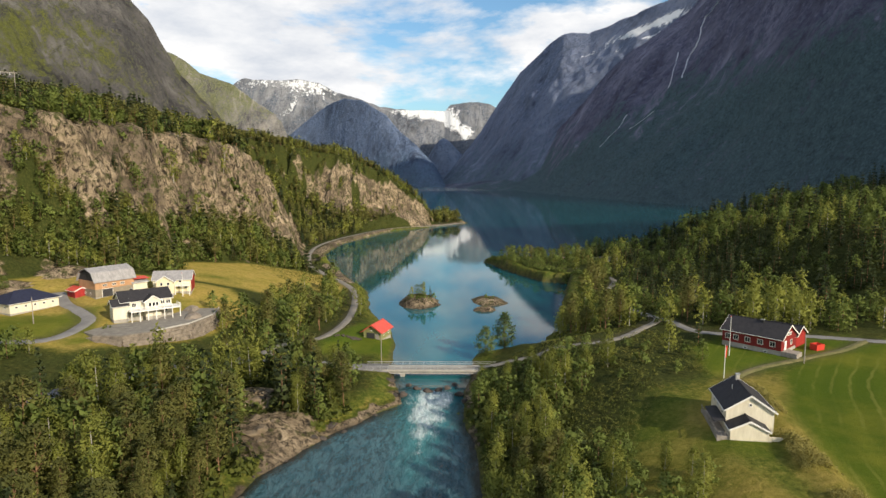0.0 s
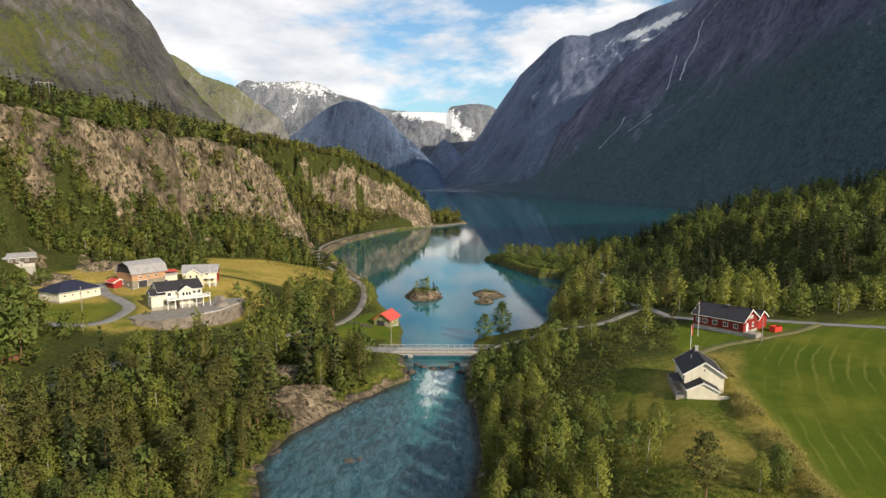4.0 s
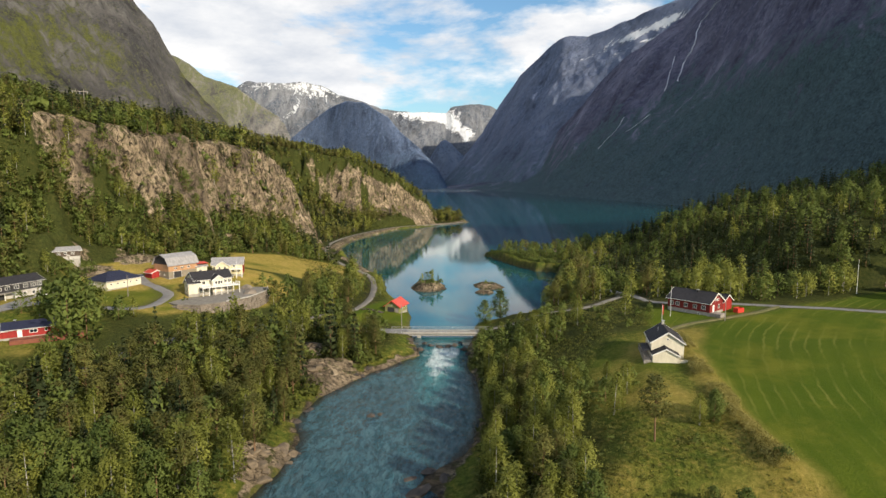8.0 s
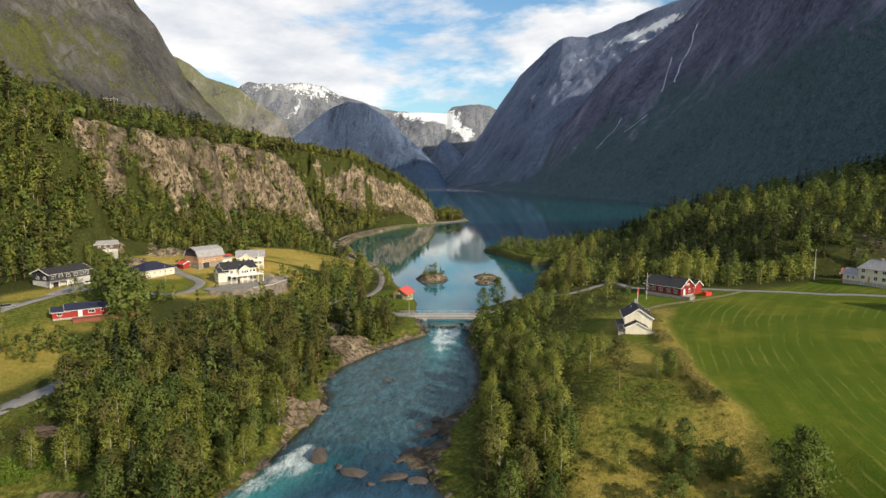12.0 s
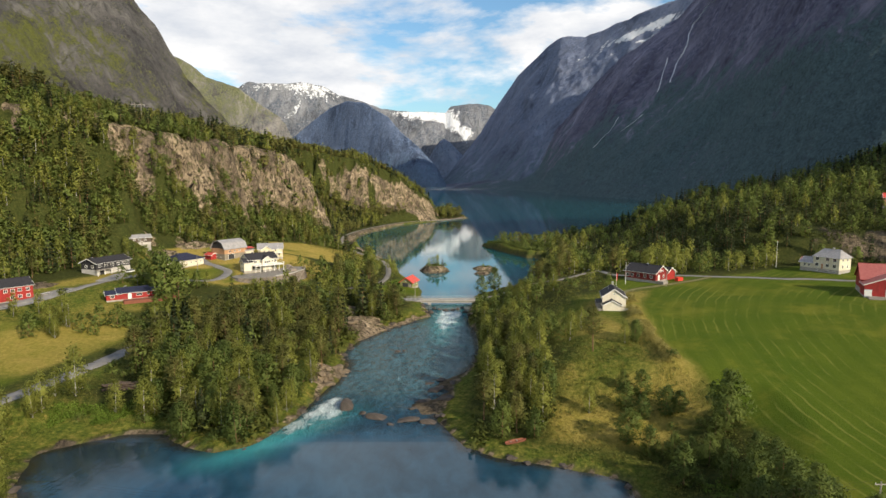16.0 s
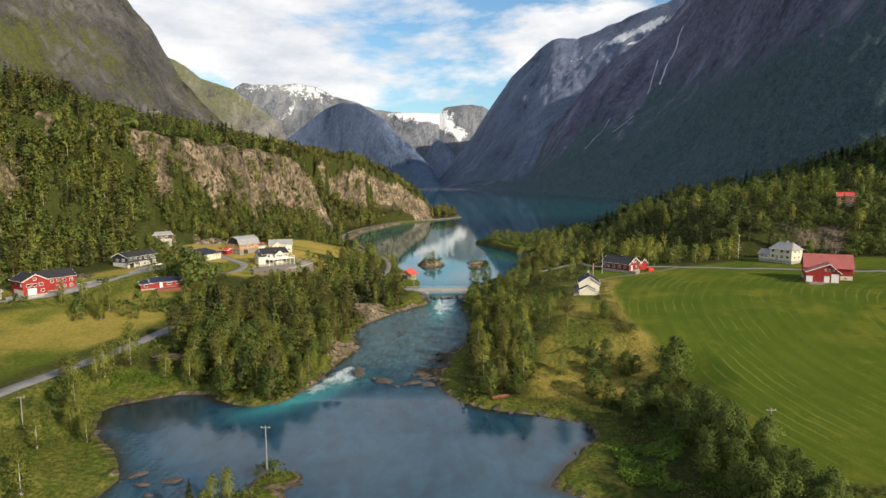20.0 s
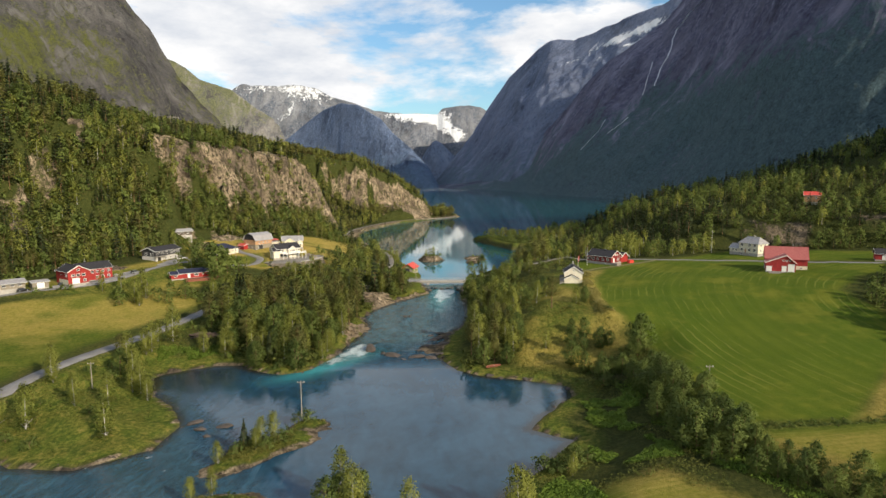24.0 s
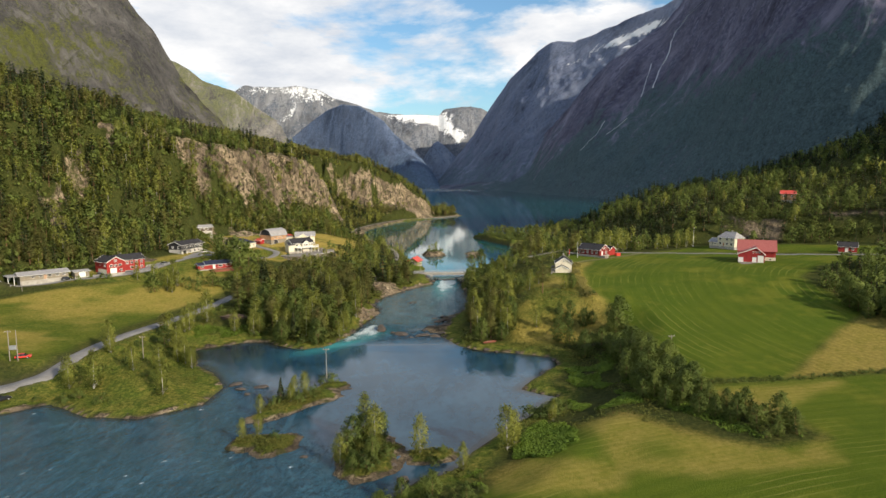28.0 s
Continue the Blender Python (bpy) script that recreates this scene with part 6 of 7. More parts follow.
def gable_block(top, L, W, hw, rh, wall, roof, over=0.45, base=0.5, skew=0.0, x=0.0, y=0.0, turn=0.0, hip=0.0, lower=None, trim=PALE_TRIM, sink=0.6):
    """Walls, footing, roof slopes and bargeboards of one block. The ridge runs along x; hip cuts the ridge short at both ends; lower: another wall below (material, height)."""
    m = pose(x, y, 0, 0, 0, turn)
    ry = skew * W / 2

    def add(name, bm, mat, label=""):
        o = part(name, bm, mat, top, label)
        o.matrix_basis = m
        return o

    add("footing", boxed(-L / 2 + 0.04, L / 2 - 0.04, -W / 2 + 0.04, W / 2 - 0.04, -sink - 1.2, base), CONCRETE)
    z0 = base
    if lower:
        add("lower_wall", boxed(-L / 2, L / 2, -W / 2, W / 2, base, lower[1]), lower[0])
        z0 = lower[1]
    if hip:
        add("wall", boxed(-L / 2, L / 2, -W / 2, W / 2, z0, hw), wall)
    else:
        add("wall", solid([[(sx, -W / 2, z0), (sx, W / 2, z0), (sx, W / 2, hw), (sx, ry, hw + rh), (sx, -W / 2, hw)] for sx in (-L / 2, L / 2)]), wall)
    t, o = 0.16, over
    for side, name in ((-1, "roof_slope"), (1, "roof_slope")):
        run = W / 2 - side * ry
        k = rh / run
        ye, ze = side * (W / 2 + o), hw - k * o
        bm = bmesh.new()
        xr = L / 2 + o - hip * (W / 2 + o)
        q = [(-L / 2 - o, ye, ze + 0.02), (L / 2 + o, ye, ze + 0.02), (xr, ry, hw + rh + 0.02), (-xr, ry, hw + rh + 0.02)]
        low = [bm.verts.new(p) for p in q]
        upp = [bm.verts.new((p[0], p[1], p[2] + t)) for p in q]
        bm.faces.new(low)
        bm.faces.new(upp)
        for i in range(4):
            bm.faces.new((low[i], low[(i + 1) % 4], upp[(i + 1) % 4], upp[i]))
        add(name, bm, roof)
        add("gutter", rod((-L / 2 - o, ye + side * 0.05, ze + 0.08), (L / 2 + o, ye + side * 0.05, ze + 0.08), 0.07, sides=6), trim)
        for ex in (-1, 1):
            xe = ex * (L / 2 + o)
            if hip:
                continue
            add("bargeboard", solid([[(xe, ye, ze - 0.10), (xe + ex * 0.05, ye, ze - 0.10), (xe + ex * 0.05, ye, ze + 0.20), (xe, ye, ze + 0.20)],
                                     [(xe, ry, hw + rh - 0.10), (xe + ex * 0.05, ry, hw + rh - 0.10), (xe + ex * 0.05, ry, hw + rh + 0.22), (xe, ry, hw + rh + 0.22)]]), trim)
    if hip:
        for ex in (-1, 1):
            xe, xr = ex * (L / 2 + o), ex * (L / 2 + o - hip * (W / 2 + o))
            ze = hw - rh / (W / 2) * o + 0.02
            bm = bmesh.new()
            q = [(xe, -W / 2 - o, ze), (xe, W / 2 + o, ze), (xr, 0, hw + rh + 0.02)]
            low, upp = [bm.verts.new(p) for p in q], [bm.verts.new((p[0], p[1], p[2] + t)) for p in q]
            bm.faces.new(low)
            bm.faces.new(upp)
            for i in range(3):
                bm.faces.new((low[i], low[(i + 1) % 3], upp[(i + 1) % 3], upp[i]))
            add("roof_hip", bm, roof)
    add("ridge_cap", boxed(-L / 2 - o + hip * (W / 2 + o), L / 2 + o - hip * (W / 2 + o), ry - 0.14, ry + 0.14, hw + rh + 0.12, hw + rh + 0.24), roof)


def chimney(top, x, y, z, h=1.1, material=GREY_WALL):
    c = part("chimney", boxed(x - 0.32, x + 0.32, y - 0.32, y + 0.32, z - 1.2, z + h, bevel=0.03), material, top)
    part("chimney_cap", boxed(x - 0.40, x + 0.40, y - 0.40, y + 0.40, z + h, z + h + 0.10), STEEL, c)


def porch_rail(top, p, q, z, h=0.95, material=GREY_WOOD, gap=0.5):
    p, q = Vector((*p, z)), Vector((*q, z))
    up = Vector((0, 0, h))
    rail = part("handrail", rod(p + up, q + up, 0.05, sides=4), material, top)
    n = max(1, int((q - p).length / gap))
    for i in range(n + 1):
        a = p.lerp(q, i / n)
        part("baluster", rod(a, a + up, 0.035, sides=4), material, rail)


# ------------------------------------------------------------ houses east of the river
h = thing("farmhouse", 54.0, 103.0, 11.9, 79, "cream-white timber house with black roof and small front annex", "house", "houses of the hamlet")
h.scale = (0.92, 0.90, 1.0)
gable_block(h, 11, 8.4, 4.6, 2.5, WHITE_WALL, BLACK_ROOF)
gable_block(h, 3.6, 6.6, 2.3, 1.5, WHITE_WALL, BLACK_ROOF, over=0.3, x=-7.2, y=0.9)
chimney(h, 3.6, 0.0, 7.1)
windows(h, 11, 8.4, [("w", 5.2, 0.6, 0.6, [0.0]), ("n", 3.0, 1.1, 1.2, [-3, 0.5, 3.2]), ("s", 3.0, 1.1, 1.2, [-3, 0, 3]), ("s", 0.9, 1.1, 1.1, [-3, 3]), ("e", 3.0, 1.2, 1.2, [-2, 2])])
door(h, 11, 8.4, "s", 0.4, 0.95, 2.05, DARK_RED_WALL, 0.55)
part("vent_pipe", rod((0.6, 1.7, 5.8), (0.6, 1.7, 7.1), 0.08), STEEL, h)
part("deck", boxed(-8.6, 4.6, 4.3, 6.3, -0.2, 0.75), GREY_WOOD, h, "grey weathered timber deck")
part("deck_wall", boxed(-8.7, -8.55, 4.3, 6.4, -1.4, 0.95), GREY_WOOD, h)
part("lean_to_roof", solid([[(-6, 4.25, 2.7), (-6, 6.4, 2.4), (-6, 6.4, 2.5), (-6, 4.25, 2.8)], [(1.5, 4.25, 2.7), (1.5, 6.4, 2.4), (1.5, 6.4, 2.5), (1.5, 4.25, 2.8)]]), BLACK_ROOF, h)
porch_rail(h, (-8.6, 6.25), (4.6, 6.25), 0.75)
porch_rail(h, (-8.6, 4.4), (-8.6, 6.25), 0.75)
part("yard_fence", boxed(-9.05, -8.95, -5.0, -2.3, -0.3, 1.5), WHITE_WALL, h, "white board fence")

h = thing("house", 80.0, 147.6, 13.4, 130.5, "red timber house with black roof and white window trim", "house", "houses of the hamlet")
gable_block(h, 14, 9, 4.2, 2.7, SHADED_RED_WALL, BLACK_ROOF, base=1.3, lower=None)
gable_block(h, 6.5, 6.0, 3.6, 1.9, RED_WALL, BLACK_ROOF, base=0.6, x=-3.8, y=-7.4)
chimney(h, -1.0, 0.6, 6.4, 0.9, BLACK_WALL)
windows(h, 14, 9, [("n", 2.0, 1.3, 1.3, [-5.0, -2.2, 0.8, 3.6, 5.6]), ("w", 2.0, 1.1, 1.3, [-1.4]), ("w", 4.5, 0.7, 0.8, [-0.9, 0.0, 0.9]), ("n", 0.25, 0.8, 0.6, [-3.5, 1.2]), ("e", 2.0, 1.2, 1.3, [-2, 2])])
windows(h, 14, 20.8, [("s", 1.6, 1.0, 1.2, [-2.6, -4.8])])
door(h, 14, 9, "w", 2.2, 0.95, 2.05, PALE_TRIM, 1.3)
part("terrace", boxed(-10.4, -7.0, 1.0, 4.4, 0.2, 1.3), GREY_WOOD, h)

t = thing("garden_crate", 92.0, 143.2, 14.1, 20, "open red timber crate beside the track", "crate")
part("floor_board", boxed(-1.2, 1.2, -0.9, 0.9, 0.05, 0.15), RED_PAINT, t)
for x0, x1, y0, y1 in ((-1.25, 1.25, -0.95, -0.87), (-1.25, 1.25, 0.87, 0.95), (-1.25, -1.17, -0.87, 0.87), (1.17, 1.25, -0.87, 0.87)):
    part("side_board", boxed(x0, x1, y0, y1, 0.0, 1.5), RED_PAINT, t)

h = thing("farmhouse", 154.5, 144.5, 17.6, -63, "large cream two-storey farmhouse with grey half-hipped roof", "house", "houses of the hamlet")
gable_block(h, 10.5, 7.8, 6.2, 2.8, CREAM_WALL, GREY_ROOF, base=1.2, hip=0.55)
gable_block(h, 5.5, 6.2, 3.2, 1.8, CREAM_WALL, GREY_ROOF, base=1.0, x=-8.0, y=-0.6)
chimney(h, 0.5, 0.0, 8.6)
windows(h, 10.5, 7.8, [("s", 2.0, 1.4, 1.5, [-3.6, 0.6, 3.4]), ("s", 4.5, 1.4, 1.4, [-3.6, 0.6, 3.4]), ("e", 2.0, 1.0, 1.2, [-1.6, 1.6]), ("e", 4.6, 1.0, 1.2, [-1.6, 1.6]), ("s", 0.15, 0.9, 0.7, [-3.6, 0.6, 3.4])])
windows(h, 21.5, 7.4, [("s", 1.6, 1.0, 1.1, [-8.8, -7.0])])
door(h, 10.5, 7.8, "s", -1.5, 0.95, 2.05, BROWN_WALL, 1.2)

h = thing("woodshed", 155.0, 160.0, 17.2, -50, "small shed with bright red sheet roof behind the farmhouse", "shed")
gable_block(h, 6.0, 5, 2.4, 1.6, DARK_RED_WALL, PINK_ROOF, base=0.3)
door(h, 6.0, 5, "s", 0, 1.6, 2.0, GREY_WOOD, 0.3)

h = thing("barn", 147.2, 103.5, 16.8, -25, "tall red hay barn with faded red sheet roof and white doors", "barn")
h.scale = (0.88, 0.9, 0.97)
gable_block(h, 18, 11, 5.2, 4.6, DARK_RED_WALL, PINK_ROOF, base=1.6, over=0.6, trim=RED_WALL)
gable_block(h, 7.5, 12.5, 4.0, 3.2, DARK_RED_WALL, PINK_ROOF, base=0.2, x=-2.9, y=-8.8, turn=90, skew=-0.35, over=0.5)
for u, w, hh in ((-5.0, 2.4, 2.2), (1.4, 2.0, 2.4), (4.4, 2.8, 3.3)):
    d = part("barn_door", boxed(-w / 2, w / 2, -0.10, 0.02, 0, hh), PALE_TRIM, h, "large white barn door")
    d.matrix_basis = pose(-2.9 + u, -12.55, 0.1)
    part("door_rail", boxed(-w / 2 - 0.2, w / 2 + 0.2, -0.14, -0.02, hh, hh + 0.14), STEEL, d)
windows(h, 18, 25.1, [("s", 4.6, 0.8, 0.8, [-2.0, -0.6, 0.8])])
part("whitewashed_base", boxed(3.6, 9.03, -5.54, -5.44, 0.2, 2.0), WHITE_WALL, h)
windows(h, 18, 11.1, [("s", 0.7, 1.2, 0.7, [6.4])])
part("vent_mast", rod((3.0, 0, 9.6), (3.0, 0, 11.2), 0.10), STEEL, h)
part("ramp", solid([[(-8, -16.5, -0.3), (5, -16.5, -0.3), (5, -12.6, 0.05), (-8, -12.6, 0.05)], [(-8, -16.5, -0.9), (5, -16.5, -0.9), (5, -12.6, -0.9), (-8, -12.6, -0.9)]]), GRAVEL, h)

h = thing("woodshed", 194.0, 107.5, ground_at(194, 107.5), -28, "small red shed with black roof by the farm road", "shed")
gable_block(h, 7.5, 5.5, 3.0, 1.9, DARK_RED_WALL, BLACK_ROOF, base=0.3)
windows(h, 7.5, 5.5, [("s", 1.2, 1.0, 1.1, [2.0])])
door(h, 7.5, 5.5, "s", -0.6, 1.1, 2.0, PALE_TRIM, 0.3)

h = thing("cabin", 211.0, 190.0, ground_at(211, 190) + 0.3, -30, "timber cabin with red roof among hillside trees", "cabin")
gable_block(h, 8, 6, 4.5, 1.8, BROWN_WALL, RED_ROOF, base=0.5, sink=1.5)
windows(h, 8, 6, [("s", 2.4, 1.1, 1.1, [-2, 2])])

# ------------------------------------------------------------ houses west of the river
h = thing("workshop", -125.0, 180.5, 15.3, 63, "long white building with dark blue hipped roof", "building", "houses of the village")
gable_block(h, 14, 11.5, 3.4, 2.4, WHITE_WALL, BLUE_ROOF, base=0.4, hip=0.8, over=0.6)
windows(h, 14, 11.5, [("s", 1.7, 0.9, 0.7, [-5.2, -2.6, 0, 2.6, 5.2]), ("w", 1.7, 0.9, 0.7, [-3.5, 0, 3.5])])
door(h, 14, 11.5, "w", 1.8, 1.0, 2.1, PALE_TRIM, 0.3)

h = thing("barn", -109.5, 198.5, 16.4, 58, "old barn of brick and tan boards with grey sheet roof", "barn", "houses of the village")
part("footing", boxed(-6.46, 6.46, -4.71, 4.71, -1.8, 0.4), CONCRETE, h)
part("lower_wall", boxed(-6.5, 6.5, -4.75, 4.75, 0.4, 2.9), BEIGE_WALL, h, "weathered brick-grey lower storey")
part("wall", boxed(-6.5, 6.5, -4.75, 4.75, 2.9, 5.6), BROWN_WALL, h)
BARN_ROOF = [(-5.25, 5.0), (-3.5, 8.0), (0.0, 9.3), (3.5, 8.0), (5.25, 5.0)]
part("gable_wall", solid([[(x, -4.75, 5.6), (x, -3.45, 7.9), (x, 0, 9.2), (x, 3.45, 7.9), (x, 4.75, 5.6)] for x in (-6.5, 6.5)]), BLACK_WALL, h, "black boarded gable")
for (y0, z0), (y1, z1) in zip(BARN_ROOF, BARN_ROOF[1:]):
    part("roof_slope", solid([[(x, y0, z0 + 0.05), (x, y1, z1 + 0.05), (x, y1, z1 + 0.23), (x, y0, z0 + 0.23)] for x in (-7.1, 7.1)]), GREY_ROOF, h)
gable_block(h, 5, 5, 3.4, 1.0, WHITE_WALL, GREY_ROOF, base=0.3, x=8.4, y=-2.6)
part("shed_roof", solid([[(6.0, -5.4, 4.7), (11.4, -5.4, 4.4), (11.4, -2.6, 4.9), (6.0, -2.6, 5.2)], [(6.0, -5.4, 4.85), (11.4, -5.4, 4.55), (11.4, -2.6, 5.05), (6.0, -2.6, 5.35)]]), RED_ROOF, h, "red sheet lean-to roof")
gable_block(h, 4.5, 4.2, 2.4, 0.9, DARK_RED_WALL, RED_ROOF, base=0.2, x=-7.6, y=3.6, turn=90)
windows(h, 13, 9.5, [("s", 3.6, 1.4, 0.8, [-3.4, -0.4, 2.4]), ("w", 1.2, 0.7, 0.6, [-2, 1])])
door(h, 13, 9.5, "s", -2.6, 3.4, 2.5, BLACK_WALL, 0.3, "dark garage door")

h = thing("villa", -90.0, 182.5, 13.4, 40, "white villa with black roof and a long front balcony", "house", "houses of the village")
gable_block(h, 14, 8.5, 5.2, 2.4, WHITE_WALL, BLACK_ROOF, base=0.4)
gable_block(h, 3.2, 4.4, 5.0, 1.5, WHITE_WALL, BLACK_ROOF, base=0.4, x=1.2, y=-4.6, turn=90)
gable_block(h, 4.0, 4.2, 4.4, 1.5, WHITE_WALL, BLACK_ROOF, base=0.4, x=-7.4, y=-3.0)
chimney(h, -3.0, 0.4, 7.4, 0.8, BLACK_WALL)
part("balcony_floor", boxed(-5.5, 8.4, -8.6, -4.3, 2.55, 2.80), PALE_TRIM, h, "white timber balcony on posts")
for i in range(7):
    x = -5.3 + i * 13.5 / 6
    part("balcony_post", boxed(x - 0.1, x + 0.1, -8.5, -8.3, -1.0, 3.9), PALE_TRIM, h)
porch_rail(h, (-5.5, -8.5), (8.4, -8.5), 2.8, 0.95, PALE_TRIM, 0.8)
porch_rail(h, (8.4, -8.5), (8.4, -4.3), 2.8, 0.95, PALE_TRIM, 0.8)
windows(h, 14, 8.5, [("s", 3.3, 1.3, 1.3, [-3.6, 4.4, 6.0]), ("s", 0.9, 1.3, 1.2, [-4.4, -2.4, 3.2, 5.2]), ("e", 3.2, 1.2, 1.3, [-2, 2]), ("w", 1.2, 1.0, 1.1, [2.4])])
windows(h, 18.85, 8.5, [("w", 2.9, 0.8, 1.2, [-3.8, -2.6]), ("w", 1.0, 1.0, 1.0, [-3.2])])
windows(h, 14, 12.4, [("s", 3.3, 0.9, 1.3, [0.3, 1.4, 2.3])])
door(h, 14, 8.5, "s", 0.2, 0.95, 2.05, BROWN_WALL, 0.4)

h = thing("house", -92.0, 209.0, 15.6, 14, "pale yellow house with grey roof and a red gable end", "house", "houses of the village")
gable_block(h, 12, 8, 4.7, 2.3, YELLOW_WALL, GREY_ROOF, base=0.5)
gable_block(h, 4.6, 5.4, 4.6, 1.8, YELLOW_WALL, GREY_ROOF, base=0.5, x=-1.6, y=-5.2, turn=90)
part("red_gable", solid([[(6.03, -4.05, 0.5), (6.03, 4.05, 0.5), (6.03, 4.05, 4.8), (6.03, 0, 7.0), (6.03, -4.05, 4.8)], [(6.10, -4.05, 0.5), (6.10, 4.05, 0.5), (6.10, 4.05, 4.8), (6.10, 0, 7.0), (6.10, -4.05, 4.8)]]), RED_WALL, h, "bright red boarded gable end")
windows(h, 12, 15.05, [("s", 3.2, 0.9, 1.1, [-2.7, -0.6])])
windows(h, 12, 8, [("s", 1.5, 1.0, 1.1, [2.2, 4.4]), ("s", 3.5, 0.9, 0.9, [2.6])])
porch_rail(h, (2.0, -6.2), (5.8, -6.2), 2.9, 0.9, PALE_TRIM, 0.6)
part("veranda_floor", boxed(1.2, 5.9, -6.3, -4.05, 2.6, 2.85), PALE_TRIM, h)
for x in (1.4, 3.6, 5.8):
    part("veranda_post", boxed(x - 0.08, x + 0.08, -6.25, -6.1, -0.8, 2.6), PALE_TRIM, h)

h = thing("cabin", -153.0, 197.5, ground_at(-153.0, 196.0) - 1.7, 40, "brown hillside house with grey roof and pale lower storey", "cabin")
gable_block(h, 9, 6.0, 3.6, 1.2, BARK_WALL, GREY_ROOF, base=0.2, lower=(GREY_WALL, 1.3), sink=2.0, over=0.6)
windows(h, 9, 6.0, [("s", 2.1, 1.1, 0.9, [-2.9, -0.6, 2.0])])
door(h, 9, 6.0, "s", 0.4, 0.95, 1.55, GREY_WOOD, 0.2)

h = thing("house", -148.2, 158.0, 15.3, 70, "black two-storey house with white lower storey and terrace", "house", "houses of the village")
gable_block(h, 17, 8.5, 5.6, 1.7, BLACK_WALL, BLACK_ROOF, base=0.2, lower=(GREY_WALL, 2.9), over=0.7)
chimney(h, -6.0, 1.0, 6.6, 0.9, PALE_TRIM)
windows(h, 17, 8.5, [("s", 3.6, 1.6, 1.2, [-6.6, -3.8, -0.8, 2.4, 5.0, 7.2]), ("s", 1.0, 1.2, 1.3, [-1.5, 1.8, 5.0]), ("w", 3.5, 1.4, 1.2, [-2, 1.6])])
door(h, 17, 8.5, "s", -6.0, 2.2, 2.2, BLACK_WALL, 0.2)
part("balcony_floor", boxed(-9.6, -2.5, -6.2, -4.2, 2.8, 3.0), GREY_WOOD, h)
for x in (-9.4, -6.0, -2.7):
    part("balcony_post", boxed(x - 0.09, x + 0.09, -6.1, -5.92, -0.6, 2.8), PALE_TRIM, h)
porch_rail(h, (-9.6, -6.1), (-2.5, -6.1), 3.0, 0.95, BLACK_WALL, 0.6)

h = thing("cabin", -118.6, 123.6, 11.6, 34, "long red cabin with black roof and red timber deck", "cabin", "houses of the village")
gable_block(h, 13, 6.2, 2.7, 1.4, RED_WALL, BLUE_ROOF, base=0.4)
gable_block(h, 4.4, 5.0, 2.4, 1.0, RED_WALL, BLUE_ROOF, base=0.4, x=-8.0, y=-0.4)
windows(h, 20.4, 5.9, [("s", 1.1, 1.4, 1.1, [-8.2])])
chimney(h, -3.6, 0.3, 3.9, 0.7, BLACK_WALL)
windows(h, 13, 6.2, [("s", 1.2, 1.9, 1.1, [0.6]), ("s", 1.3, 0.8, 0.8, [3.6, 5.2]), ("e", 1.2, 1.0, 1.0, [0])])
door(h, 13, 6.2, "s", -2.6, 0.95, 2.0, PALE_TRIM, 0.4)
part("deck", boxed(-5.0, 12.5, -6.6, -3.15, -1.2, 0.2), RUST_DECK, h, "long rust-red timber deck")
porch_rail(h, (-5.0, -6.5), (12.4, -6.5), 0.2, 0.6, RUST_DECK, 0.8)

h = thing("guesthouse", -159.5, 113.0, 12.6, 54, "large bright red house with black roof and white windows", "house", "houses of the village")
gable_block(h, 14, 8, 5.4, 2.4, RED_WALL, BLACK_ROOF, base=0.4)
gable_block(h, 11, 8.4, 5.7, 2.3, RED_WALL, BLACK_ROOF, base=0.4, x=-9.0, y=-2.2, turn=90)
part("whitewashed_base", boxed(-13.26, -13.22, -7.6, 0.5, 0.2, 2.3), WHITE_WALL, h)
chimney(h, -2.6, 0.3, 7.6, 0.9, BLACK_WALL)
windows(h, 14, 8, [("s", 3.4, 1.3, 1.2, [-1.6, 0.6, 2.8, 5.4]), ("s", 1.1, 1.3, 1.2, [0.4, 2.8, 5.4]), ("e", 3.4, 1.2, 1.2, [-2, 2])])
windows(h, 26.5, 15.5, [("s", 3.4, 1.5, 1.2, [-11.2, -9.2, -7.0]), ("s", 5.7, 1.3, 1.0, [-9.0]), ("s", 1.0, 1.3, 1.2, [-6.6]), ("w", 3.6, 1.2, 1.2, [-6.0])])
door(h, 26.5, 15.5, "s", -10.2, 2.8, 2.3, PALE_TRIM, 0.4, "wide white garage door")
part("terrace", boxed(7.2, 12.5, -5.2, 1.5, -0.6, 1.0), PALE_STONE, h)
porch_rail(h, (7.2, -5.1), (12.4, -5.1), 1.0, 0.9, PALE_TRIM, 0.7)
sign = part("name_board", boxed(-1.0, 1.0, -0.05, 0.0, 0, 0.5), RED_WALL, h)
sign.matrix_basis = face_pose("w", 26.5, 10, -1.6, 3.9, 0.04)
part("lettering_bar", boxed(-0.8, 0.8, -0.07, -0.05, 0.18, 0.34), PALE_TRIM, sign)

